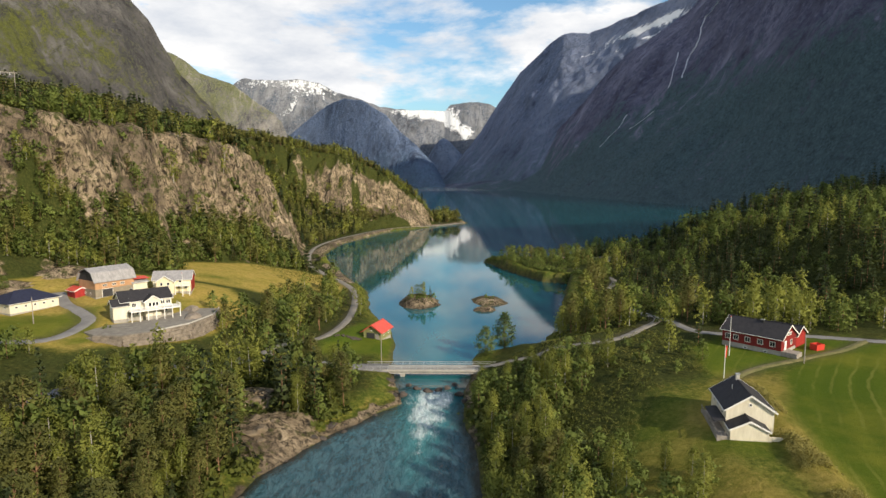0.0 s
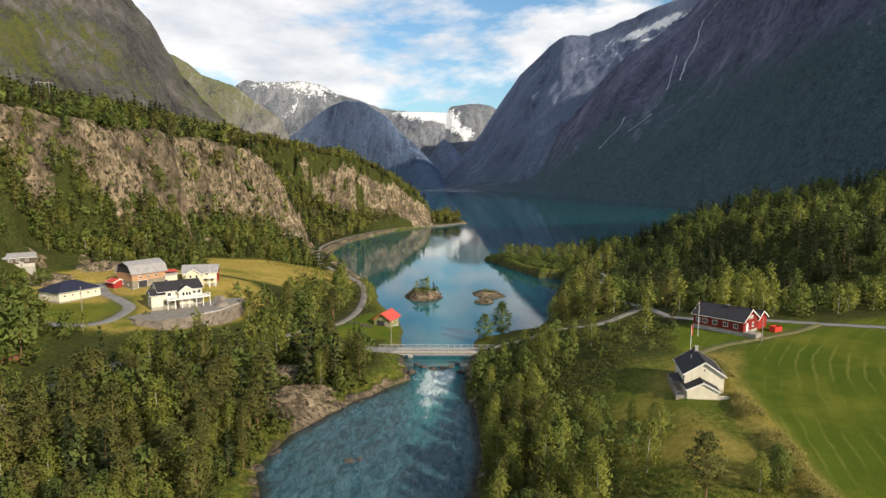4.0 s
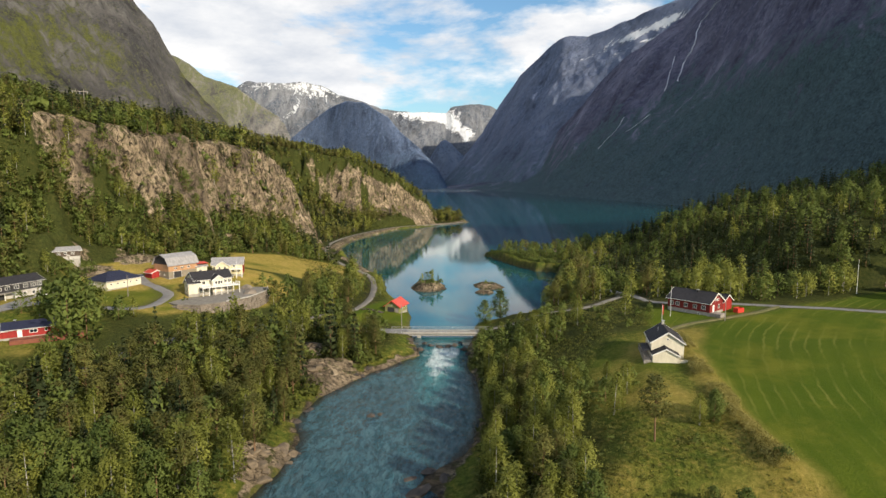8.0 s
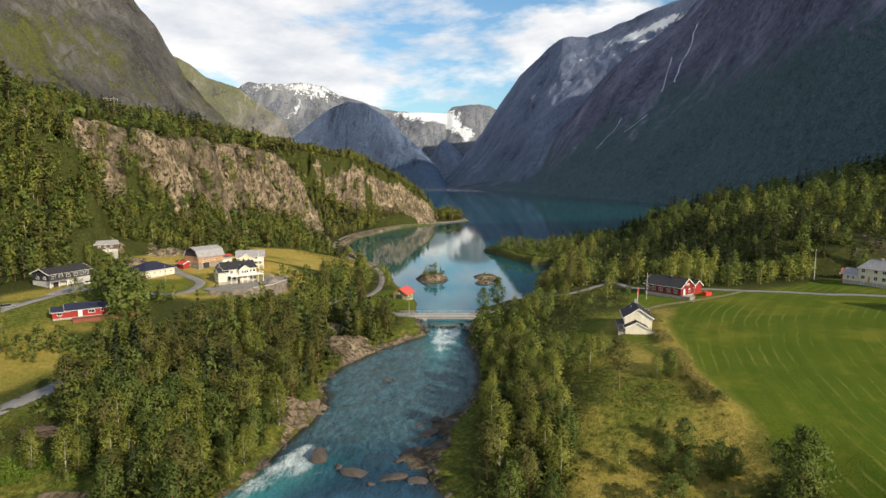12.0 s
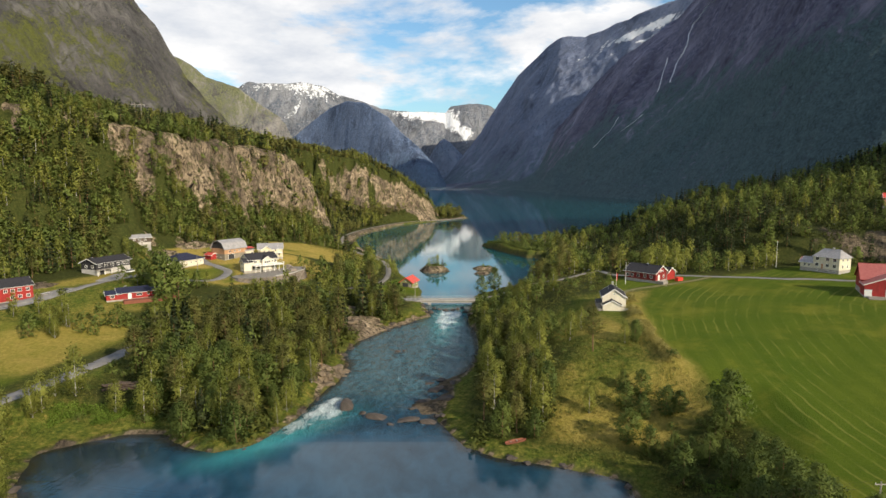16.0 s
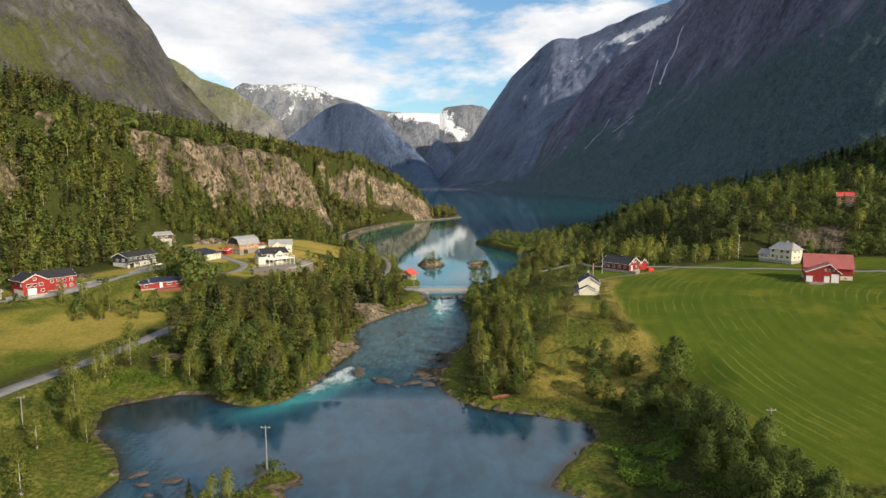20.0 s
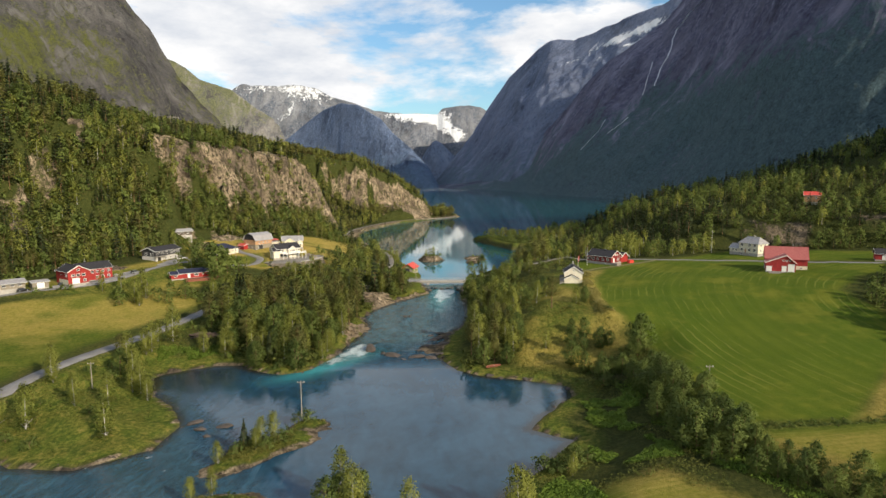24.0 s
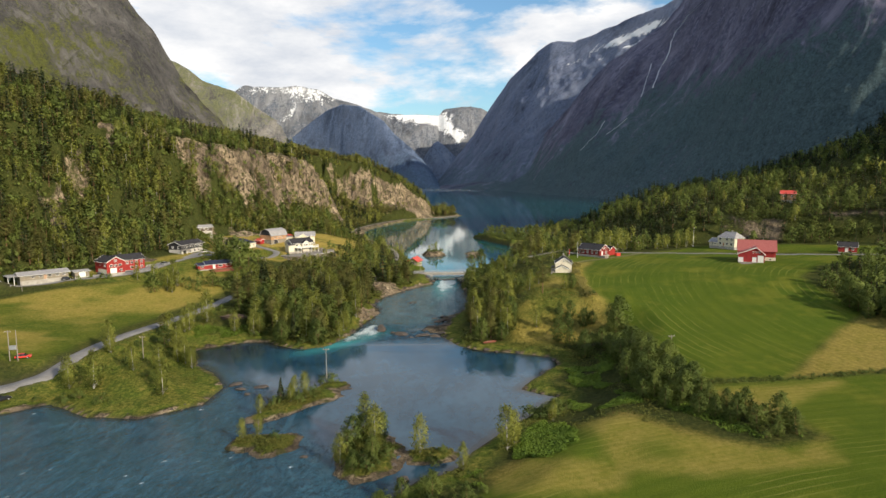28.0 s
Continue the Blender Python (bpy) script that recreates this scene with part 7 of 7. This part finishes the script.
h = thing("bungalow", -186.5, 90.5, 11.4, 47, "long low beige house with grey roof and stone base", "house", "houses of the village")
gable_block(h, 19, 7.5, 3.4, 1.1, BEIGE_WALL, GREY_ROOF, base=1.1, over=0.7)
windows(h, 19, 7.5, [("s", 2.0, 1.5, 1.0, [-4.5, -1.5, 2.0, 5.0, 7.6])])
door(h, 19, 7.5, "s", 0.2, 0.95, 2.0, BROWN_WALL, 1.1)
part("carport_roof", boxed(-14.2, -9.4, -4.4, 3.8, 3.3, 3.5), GREY_ROOF, h)
for x in (-14.0, -11.8):
    for y in (-4.2, 3.6):
        part("carport_post", boxed(x - 0.1, x + 0.1, y - 0.1, y + 0.1, -0.5, 3.3), PALE_TRIM, h)
h = thing("garage", -174.0, 98.5, 11.8, 47, "small grey garage with flat roof", "garage")
gable_block(h, 6, 5.5, 2.6, 0.5, BEIGE_WALL, GREY_ROOF, base=0.2)
door(h, 6, 5.5, "s", 0, 2.6, 2.1, PALE_TRIM, 0.1)

h = thing("boathouse", -20.6, 200.6, 1.6, 72, "olive green boathouse with bright red roof by the water", "boathouse")
gable_block(h, 8.6, 6.2, 3.0, 2.1, GREEN_WALL, RED_ROOF, base=0.3, over=0.7, trim=RED_ROOF)
part("boat_door", boxed(-4.42, -4.28, -0.9, 1.9, 0.0, 2.5), BLACK_WALL, h, "dark open boat door")
part("annex_door", boxed(-4.44, -4.28, -2.6, -1.3, 0.2, 2.2), GREY_WOOD, h)
windows(h, 8.6, 6.2, [("w", 3.05, 0.5, 0.4, [0.3]), ("s", 1.3, 0.9, 0.8, [-1.5, 2])])

# stone terrace in front of the villa
terrace = thing("retaining_wall", 0, 0, 0, 0, "pale dry-stone retaining wall and gravel terrace", "wall")
TER = [(-99, 161), (-92, 158), (-84, 158), (-77, 164), (-71.5, 172), (-69, 184), (-71, 194)]
bm = bmesh.new()
for (ax, ay), (bx, by) in zip(TER, TER[1:]):
    n = max(2, int(math.dist((ax, ay), (bx, by)) / 1.7))
    for lay in range(5):
        for i in range(-1, n):
            u0, u1 = (i + 0.5 * (lay % 2)) / n, (i + 1 + 0.5 * (lay % 2)) / n
            u0, u1 = max(u0, 0.0), min(u1, 1.0)
            if u1 - u0 < 0.05:
                continue
            j = rng.uniform(-0.12, 0.12)
            za, zb = ground_at(ax, ay), ground_at(bx, by)
            lo = min(za, zb) - 0.8
            hi = 12.95 if ax > -93 else 12.2
            if hi - lo < 0.8:
                continue
            z0, z1 = lo + (hi - lo) * lay / 5, lo + (hi - lo) * (lay + 1) / 5 - 0.05
            dx, dy = (bx - ax), (by - ay)
            ln = math.hypot(dx, dy)
            nx, ny = dy / ln, -dx / ln
            off = 0.9 - 0.22 * lay + j + rng.uniform(-0.1, 0.1)
            p0 = (ax + dx * (u0 + 0.003) + nx * off, ay + dy * (u0 + 0.003) + ny * off)
            p1 = (ax + dx * (u1 - 0.003) + nx * off, ay + dy * (u1 - 0.003) + ny * off)
            q0, q1 = (p0[0] - nx * 1.4, p0[1] - ny * 1.4), (p1[0] - nx * 1.4, p1[1] - ny * 1.4)
            part("stone_block", solid([[(*p0, z0), (*p1, z0), (*q1, z0), (*q0, z0)], [(*p0, z1), (*p1, z1), (*q1, z1), (*q0, z1)]]), PALE_STONE, terrace)
bm.free()
bm = bmesh.new()
yard = [(-97, 162.5), (-92, 159), (-84.3, 158.6), (-77.6, 164.6), (-72.2, 172.4), (-69.8, 184), (-72, 193), (-80, 193), (-84, 178), (-95, 170)]
vs = [bm.verts.new((x, y, 13.02 if x > -93 else 12.9)) for x, y in yard]
vs2 = [bm.verts.new((x, y, 11.5)) for x, y in yard]
bm.faces.new(vs)
for i in range(len(vs)):
    bm.faces.new((vs[i], vs2[i], vs2[(i + 1) % len(vs)], vs[(i + 1) % len(vs)]))
part("gravel_yard", bm, GRAVEL, terrace, "grey gravel yard")

for (ax, ay), (bx, by) in zip(TER[3:6], TER[4:7]):
    part("coping", solid([[(ax + k * 0.5, ay - 0.3, z), (bx + k * 0.5, by - 0.3, z), (bx + k * 0.5, by + 0.3, z), (ax + k * 0.5, ay + 0.3, z)] for k, z in ((-0.5, 13.0), (-0.5, 13.35))]), GREY_WALL, terrace, "pale concrete coping")

# ------------------------------------------------------------ bridge
br = thing("road_bridge", 0, 166.3, 0, 0, "narrow concrete road bridge with steel railing", "bridge")
part("deck", boxed(-15.5, 12.5, -2.3, 2.3, 1.45, 2.05, bevel=0.05), CONCRETE, br)
for y in (-1.6, 0, 1.6):
    part("girder", boxed(-15.0, 12.0, y - 0.2, y + 0.2, 0.75, 1.45), GREY_WALL, br)
for i in range(22):
    x = -14.8 + i * 1.28
    part("cross_beam", boxed(x - 0.09, x + 0.09, -2.42, 2.42, 1.25, 1.45), GREY_WALL, br)
pier = part("pier", boxed(-10.6, -9.2, -2.0, 2.0, -2.6, 0.76, bevel=0.1), CONCRETE, br, "rounded concrete pier in the rapid")
part("pier_footing", boxed(-11.1, -8.7, -2.6, 2.5, -2.6, -0.6, bevel=0.2), BOULDER, pier)
for x0, x1 in ((-19, -14.2), (10.6, 16)):
    part("abutment", boxed(x0, x1, -2.5, 2.5, -2.2, 1.44), CONCRETE, br)
for y in (-2.15, 2.15):
    rail = part("railing", boxed(-20, 18, y - 0.04, y + 0.04, 2.95, 3.07), STEEL, br)
    part("middle_rail", boxed(-20, 18, y - 0.03, y + 0.03, 2.5, 2.58), STEEL, rail)
    for i in range(20):
        x = -20 + i * 2
        part("railing_post", boxed(x - 0.05, x + 0.05, y - 0.05, y + 0.05, 1.9, 2.95), STEEL, rail)

# ------------------------------------------------------------ roads


def road_strip(name, key, material, label):
    half, line = ROAD_LINES[key]
    pts = []
    for i, (a, b) in enumerate(zip(line, line[1:])):
        p0, p3 = line[max(0, i - 1)], line[min(len(line) - 1, i + 2)]
        n = max(3, int(math.dist(a, b) / 2.5))
        for k in range(n):
            t = k / n
            f = lambda c: 0.5 * (2 * a[c] + (b[c] - p0[c]) * t + (2 * p0[c] - 5 * a[c] + 4 * b[c] - p3[c]) * t * t + (3 * a[c] - p0[c] - 3 * b[c] + p3[c]) * t ** 3)
            pts.append((f(0), f(1)))
    pts.append(line[-1])
    verts, faces = [], []
    for i, (x, y) in enumerate(pts):
        q, p = pts[min(i + 1, len(pts) - 1)], pts[max(i - 1, 0)]
        dx, dy = q[0] - p[0], q[1] - p[1]
        ln = math.hypot(dx, dy) or 1
        nx, ny = -dy / ln, dx / ln
        z = max(ground_at(x + nx * s, y + ny * s) for s in (-half, 0, half))
        if key == "lower" and x > -30 or key == "east" and x < 20:
            z = max(z, 2.0)
        for s in (-half - 0.7, -half, 0, half, half + 0.7):
            verts.append((x + nx * s, y + ny * s, z + (0.10 if abs(s) < half else 0.06 if abs(s) == half else -0.6)))
    for i in range(len(pts) - 1):
        for k in range(4):
            a = i * 5 + k
            faces.append((a, a + 1, a + 6, a + 5))
    ob = new(name, mesh_of(name, verts, faces, material))
    return tagged(ob, label, "road", kind="structure")


road_strip("road_lower", "lower", ASPHALT, "grey asphalt lane through the meadow")
road_strip("road_upper", "upper", ASPHALT, "grey asphalt village road")
road_strip("road_lake", "lake", GRAVEL, "pale lakeside road below the cliff")
road_strip("road_east", "east", GRAVEL, "pale winding gravel road through the woods")
road_strip("road_farm", "farm", ASPHALT, "narrow farm road along the field")
road_strip("farm_track", "track", TRACK, "worn gravel farm track")
for name, pts, z, mat in (("yard", [(-143, 140), (-134, 146), (-131, 160), (-140, 168), (-142, 152)], 15.25, ASPHALT), ("forecourt", [(-168, 98), (-156, 104), (-147, 116), (-142, 130), (-149, 128), (-157, 112)], 12.5, ASPHALT)):
    b = bmesh.new()
    up = [b.verts.new((x, y, max(z, ground_at(x, y) + 0.12))) for x, y in pts]
    lo = [b.verts.new((x, y, ground_at(x, y) - 0.8)) for x, y in pts]
    b.faces.new(up)
    for i in range(len(up)):
        b.faces.new((up[i], lo[i], lo[(i + 1) % len(up)], up[(i + 1) % len(up)]))
    o = part(name, b, mat, None)
    tagged(o, "grey asphalt yard in front of the houses", "yard", kind="structure")

# ------------------------------------------------------------ poles, flags and wires


def utility_pole(x, y, height, label="grey wooden utility pole with crossarm", arm=True, turn=0):
    t = thing("utility_pole", x, y, ground_at(x, y), turn, label, "pole", "poles along the valley")
    part("shaft", rod((0, 0, -0.5), (0, 0, height), 0.14, 0.10), GREY_WOOD, t)
    if arm:
        a = part("crossarm", boxed(-0.9, 0.9, -0.06, 0.06, height - 0.5, height - 0.36), GREY_WOOD, t)
        for u in (-0.8, 0.0, 0.8):
            part("insulator", rod((u, 0, height - 0.36), (u, 0, height - 0.16), 0.05), PALE_TRIM, a)
    return t


utility_pole(59.8, -17.5, 7.5)
utility_pole(-39.2, -14.5, 10.5)
utility_pole(-103.0, 8.5, 7.5)
utility_pole(-127.0, 95.4, 7.5, arm=False)
utility_pole(-187.0, 77.0, 7.5, arm=False)
utility_pole(-16.5, 172.0, 9.0, "wooden lamp pole beside the bridge", False)
utility_pole(83.5, 134.0, 6.5, "wooden pole beside the farm track", False)
utility_pole(-112, 165, 7.5, "wooden pole by the village drive", False)
for dx in (0.0, 2.0):
    utility_pole(-136 + dx, -6.0 + dx * 0.3, 9.5, "one leg of a wooden transformer mast", dx == 0)
mast = thing("power_mast", -184, 268, ground_at(-184, 268), 30, "twin-pole timber power mast on the wooded ridge", "mast")
for u in (-1.6, 1.6):
    part("pole", rod((u, 0, -1.0), (u, 0, 13.0), 0.20, 0.15), GREY_WOOD, mast)
beam = part("crossarm", boxed(-3.6, 3.6, -0.12, 0.12, 11.8, 12.1), GREY_WOOD, mast)
for u in (-3.3, 0.0, 3.3):
    part("insulator", rod((u, 0, 10.8), (u, 0, 11.8), 0.10), STEEL, beam)
tr = thing("transformer", -135.0, -5.7, ground_at(-135, -5.7) + 3.6, 10, "grey transformer box between two poles", "transformer")
part("tank", boxed(-0.9, 0.9, -0.4, 0.4, 0, 1.2, bevel=0.05), STEEL, tr)
part("beam", boxed(-1.3, 1.3, -0.08, 0.08, -0.15, 0.0), GREY_WOOD, tr)


def flagpole(x, y, height, label):
    t = thing("flagpole", x, y, ground_at(x, y), 0, label, "flagpole", "flagpoles of the farms")
    part("shaft", rod((0, 0, -0.3), (0, 0, height), 0.09, 0.05), PALE_TRIM, t)
    part("knob", rod((0, 0, height), (0, 0, height + 0.18), 0.09, 0.04), RED_PAINT, t)
    return t


flagpole(69.5, 140.6, 9.5, "tall white flagpole on the lawn")
t = flagpole(61.6, 126.0, 7.5, "white flagpole with a hanging red pennant")
part("pennant", solid([[(0.08, -0.02, 4.6), (0.30, -0.02, 4.6), (0.30, 0.02, 4.6), (0.08, 0.02, 4.6)], [(0.08, -0.02, 7.2), (0.42, -0.02, 7.2), (0.42, 0.02, 7.2), (0.08, 0.02, 7.2)]]), RED_PAINT, t)
flagpole(140.7, 160.5, 12, "tall white flagpole beside the farm garden")
flagpole(-86.5, 203.0, 8, "white flagpole in front of the yellow house")


def wire(p, q, sag):
    cu = bpy.data.curves.new("power_line", "CURVE")
    cu.dimensions, cu.bevel_depth = "3D", 0.008
    sp = cu.splines.new("POLY")
    sp.points.add(16)
    for i in range(17):
        t = i / 16
        v = Vector(p).lerp(Vector(q), t)
        sp.points[i].co = (v.x, v.y, v.z - sag * 4 * t * (1 - t), 1)
    cu.materials.append(RUBBER)
    tagged(new("power_line", cu), "thin sagging overhead power line", "cable", "power lines over the pool")


pa, pb, pc = (59.8, -17.5, ground_at(59.8, -17.5) + 7.3), (-39.2, -14.5, ground_at(-39.2, -14.5) + 10.3), (-103, 8.5, ground_at(-103, 8.5) + 7.3)
for u in (-0.8, 0.0, 0.8):
    wire((pa[0], pa[1] + u, pa[2]), (pb[0], pb[1] + u, pb[2]), 2.6)
    wire((pb[0], pb[1] + u, pb[2]), (pc[0], pc[1] + u, pc[2]), 1.6)

# ------------------------------------------------------------ cars, canoe, boulders


def car(x, y, turn, paint, label, z=None):
    t = thing("car", x, y, ground_at(x, y) + 0.12 if z is None else z, turn, label, "car", "parked cars")
    part("body", solid([[(sx * 2.15, -0.85, 0.35), (sx * 2.15, 0.85, 0.35), (sx * 2.1, 0.82, 0.85), (sx * 2.1, -0.82, 0.85)] for sx in (-1, 1)]), paint, t)
    part("cabin", solid([[(-1.9, -0.8, 0.85), (1.1, -0.8, 0.85), (1.1, 0.8, 0.85), (-1.9, 0.8, 0.85)], [(-1.5, -0.65, 1.42), (0.35, -0.65, 1.42), (0.35, 0.65, 1.42), (-1.5, 0.65, 1.42)]]), GLASS, t, "dark car windows")
    part("roof", boxed(-1.5, 0.35, -0.66, 0.66, 1.42, 1.47), paint, t)
    for wx in (-1.35, 1.35):
        for s in (-1, 1):
            w = part("wheel", rod((wx, s * 0.72, 0.31), (wx, s * 0.90, 0.31), 0.31, sides=12), RUBBER, t)
            part("rim", rod((wx, s * 0.90, 0.31), (wx, s * 0.92, 0.31), 0.19, sides=8), STEEL, w)
    for s in (-1, 1):
        part("headlight", boxed(2.10, 2.17, s * 0.6 - 0.15, s * 0.6 + 0.15, 0.62, 0.76), PALE_TRIM, t)
    return t


DARK_PAINT = plain("dark_car_paint", (0.012, 0.013, 0.016), (0.03, 0.03, 0.035), 2, 0.25, 0)
WHITE_PAINT = plain("white_car_paint", (0.70, 0.70, 0.70), (0.8, 0.8, 0.8), 2, 0.25, 0)
SILVER_PAINT = plain("silver_car_paint", (0.35, 0.36, 0.38), (0.45, 0.46, 0.48), 2, 0.3, 0, metal=0.6)
car(-165.5, 101.5, 40, DARK_PAINT, "black car parked by the red house")
car(-139.0, 160.5, 70, WHITE_PAINT, "white car parked in front of the black house", 15.4)
car(-177.5, 93.5, 50, DARK_PAINT, "dark car parked by the garage")
car(-145.5, 124.0, 60, SILVER_PAINT, "silver car parked along the village road")
car(-126.5, -24.0, 62, DARK_PAINT, "dark car parked beside the lower road")
car(-134.0, -3.0, 20, RED_PAINT, "red car parked near the transformer mast")
car(-82.5, 352.0, 75, DARK_PAINT, "dark car driving on the lakeside road")

t = thing("rowing_boat", 12.0, 27.5, ground_at(12, 27.5) + 0.1, 25, "faded rust-red rowing boat pulled up on the bank", "boat")
hull = [[(x, s * w, z) for s, z in ((-1, 0.55), (-0.75, 0.1), (0.75, 0.1), (1, 0.55), (0.85, 0.55), (0.6, 0.2), (-0.6, 0.2), (-0.85, 0.55))] for x, w in ((-2.6, 0.25), (-1.6, 0.6), (0, 0.75), (1.6, 0.6), (2.7, 0.08))]
part("hull", solid(hull), RUST_DECK, t)
for x in (-1.2, 0.4):
    part("thwart", boxed(x - 0.12, x + 0.12, -0.5, 0.5, 0.38, 0.43), GREY_WOOD, t)


def boulder_mesh(seed):
    bm = bmesh.new()
    bmesh.ops.create_icosphere(bm, subdivisions=3, radius=1.0)
    off = Vector((seed * 3.1, seed * 1.7, seed * 0.9))
    for v in bm.verts:
        n = noise.fractal(v.co * 0.9 + off, 0.8, 2.1, 4)
        c = noise.cell(v.co * 1.4 + off)
        v.co *= 1 + 0.26 * n + 0.10 * c
    cut = random.Random(seed * 7)
    for _ in range(9):
        n = Vector((cut.gauss(0, 1), cut.gauss(0, 1), cut.gauss(0, 0.8))).normalized()
        d = cut.uniform(0.55, 0.82)
        for v in bm.verts:
            v.co -= n * max(0.0, v.co.dot(n) - d) * 0.92
    me = bpy.data.meshes.new("boulder")
    bm.to_mesh(me)
    bm.free()
    return me


ROCKS = []
for i in range(6):
    me = boulder_mesh(i + 1)
    me.materials.append(BOULDER)
    ROCKS.append(me)


def boulder(x, y, z, sx, sy, sz, turn, label="wet brown boulder in the river", group="boulders in the river"):
    o = new("boulder", ROCKS[rng.integers(6)])
    o.matrix_world = Matrix.LocRotScale((x, y, z), Euler((rng.uniform(-0.2, 0.2), rng.uniform(-0.2, 0.2), radians(turn))), (sx, sy, sz))
    return tagged(o, label, "boulder", group)


REEF = [(-29, 51, 2.2, 3.2, 1.5, 20), (-20.5, 45, 3.4, 1.8, 1.1, -10), (-13, 43.5, 3.2, 1.7, 1.0, 5), (-7.5, 42, 2.6, 1.4, 0.9, 0), (-24.5, 47.5, 1.2, 0.9, 0.7, 40), (-17, 41, 1.0, 0.8, 0.5, 0), (-3, 56, 5.0, 3.0, 0.9, 60), (-6, 62, 4.0, 2.2, 0.8, 50), (-9, 54, 3.6, 1.8, 0.7, 45), (-1, 66, 3.6, 2.0, 0.8, 70), (-4, 70, 2.6, 1.4, 0.7, 50), (-1, 48, 3.4, 2.2, 0.9, 30), (-12, 50, 1.8, 1.0, 0.5, 20), (-8, 67, 1.6, 0.8, 0.5, 30)]
RAPID_STONES = [(-19, 98, 1.3, 0.8, 0.5, 10), (-17, 99, 0.8, 0.5, 0.4, 10), (-2.5, 154, 1.6, 0.9, 0.6, 0), (0.4, 154.5, 1.3, 0.8, 0.6, 30), (2.6, 155.5, 1.2, 0.9, 0.6, 30), (-5.6, 155.5, 1.2, 0.9, 0.5, 0), (5.6, 152.5, 1.6, 1.1, 0.7, 0), (-9, 152, 1.6, 1.2, 0.8, 0), (7, 149, 1.3, 1.0, 0.7, 20), (-7.6, 157, 1.0, 0.8, 0.5, 0), (4.6, 157.5, 0.9, 0.8, 0.5, 0)]
RIFFLE = [(-58, -14, 2.4, 1.2, 0.5, 20), (-64, -15, 2.0, 1.0, 0.5, 0), (-67, -11, 2.2, 1.1, 0.6, 30), (-61, -19, 1.2, 0.7, 0.4, 0), (-14, -70, 1.5, 1.0, 0.6, 0), (-16.5, -64, 1.0, 0.8, 0.5, 0), (-37, -57, 1.0, 0.7, 0.4, 0)]
for x, y, sx, sy, sz, a in [(x, y, sx, sy, sz * (0.62 if x > -25 else 0.95), a) for x, y, sx, sy, sz, a in REEF] + RAPID_STONES + RIFFLE:
    boulder(x, y, float(water_z(np.array([x]), np.array([y]))[0]) + 0.10 * sz, sx, sy, 1.35 * sz, a)
# stones along the banks
for line, lo, hi in ((SHORE_WEST, 14, 23), (SHORE_WEST, 29, 34), (SHORE_EAST, 14, 24)):
    for a, b in zip(line[lo:hi], line[lo + 1:hi + 1]):
        for k in range(max(1, int(math.dist(a, b) / 4.5))):
            u = rng.uniform()
            x, y = a[0] + (b[0] - a[0]) * u + rng.normal() * 0.8, a[1] + (b[1] - a[1]) * u + rng.normal() * 0.8
            k2 = 0.35 + 1.5 * rng.uniform() ** 3
            boulder(x, y, max(ground_at(x, y), float(water_z(np.array([x]), np.array([y]))[0])) - 0.12 * k2, k2, k2 * 0.75, k2 * 0.5, rng.uniform(0, 360), "brown-grey stone on the river bank", "stones along the river banks")
# pale stone heap beside the boathouse lawn
for k in range(26):
    x, y = -34 + rng.uniform(0, 9), 194 + rng.normal() * 0.6
    o = boulder(x, y, ground_at(x, y) + 0.15, 0.5, 0.45, 0.4, 0, "pale round stone in a low garden wall", "stones of the garden wall")

# the grey knoll beside the villa and rock ledges on the banks
for x, y, sx, sy, sz, a, name in ((-75.0, 182, 4.6, 5.4, 4.2, 30, "grey bedrock knoll beside the villa"), (-79, 190, 3.4, 3.0, 2.4, 80, "grey bedrock knoll beside the villa")):
    o = boulder(x, y, ground_at(x, y) + 0.1 * sz, sx, sy, sz, a, name, "rock outcrops")
    o.data = o.data.copy()
    o.data.materials.clear()
    o.data.materials.append(PALE_STONE)

# heap of old logs in the grass beside the lane
heap = thing("log_pile", -87.2, 52.0, ground_at(-87.2, 52.0), 10, "brown heap of old logs in the grass", "log pile")
heap.scale = (1.35, 1.35, 1.25)
for k in range(34):
    lay = 0 if k < 16 else 1 if k < 27 else 2
    x = rng.uniform(-3.4 + lay, 3.4 - lay)
    y = rng.uniform(-1.4, 1.4)
    a, ln = rng.normal() * 0.35, rng.uniform(1.0, 1.9)
    part("log", rod((x - ln * math.cos(a), y - ln * math.sin(a), 0.2 + lay * 0.42), (x + ln * math.cos(a), y + ln * math.sin(a), 0.26 + lay * 0.42), rng.uniform(0.16, 0.27), sides=7), BARK_WALL, heap)

# broken tan rock on the bare knolls of the west bank
TAN_ROCKS = []
for me in ROCKS[:3]:
    me = me.copy()
    me.materials.clear()
    me.materials.append(TAN_STONE)
    TAN_ROCKS.append(me)
for cx, cy, spread_ in ((-37.5, 71, 3.2), (-36, 78, 2.2), (-35.5, 124, 4.0), (-41, 138, 3.0)):
    for k in range(9):
        x, y, r = cx + rng.normal() * spread_ * 0.6, cy + rng.normal() * spread_, rng.uniform(0.5, 1.7)
        o = boulder(x, y, ground_at(x, y) - 0.05 * r, r * 1.3, r, r * 0.6, rng.uniform(0, 360), "broken tan rock ledge on the wooded bank", "rock outcrops on the west bank")
        o.data = TAN_ROCKS[k % 3]
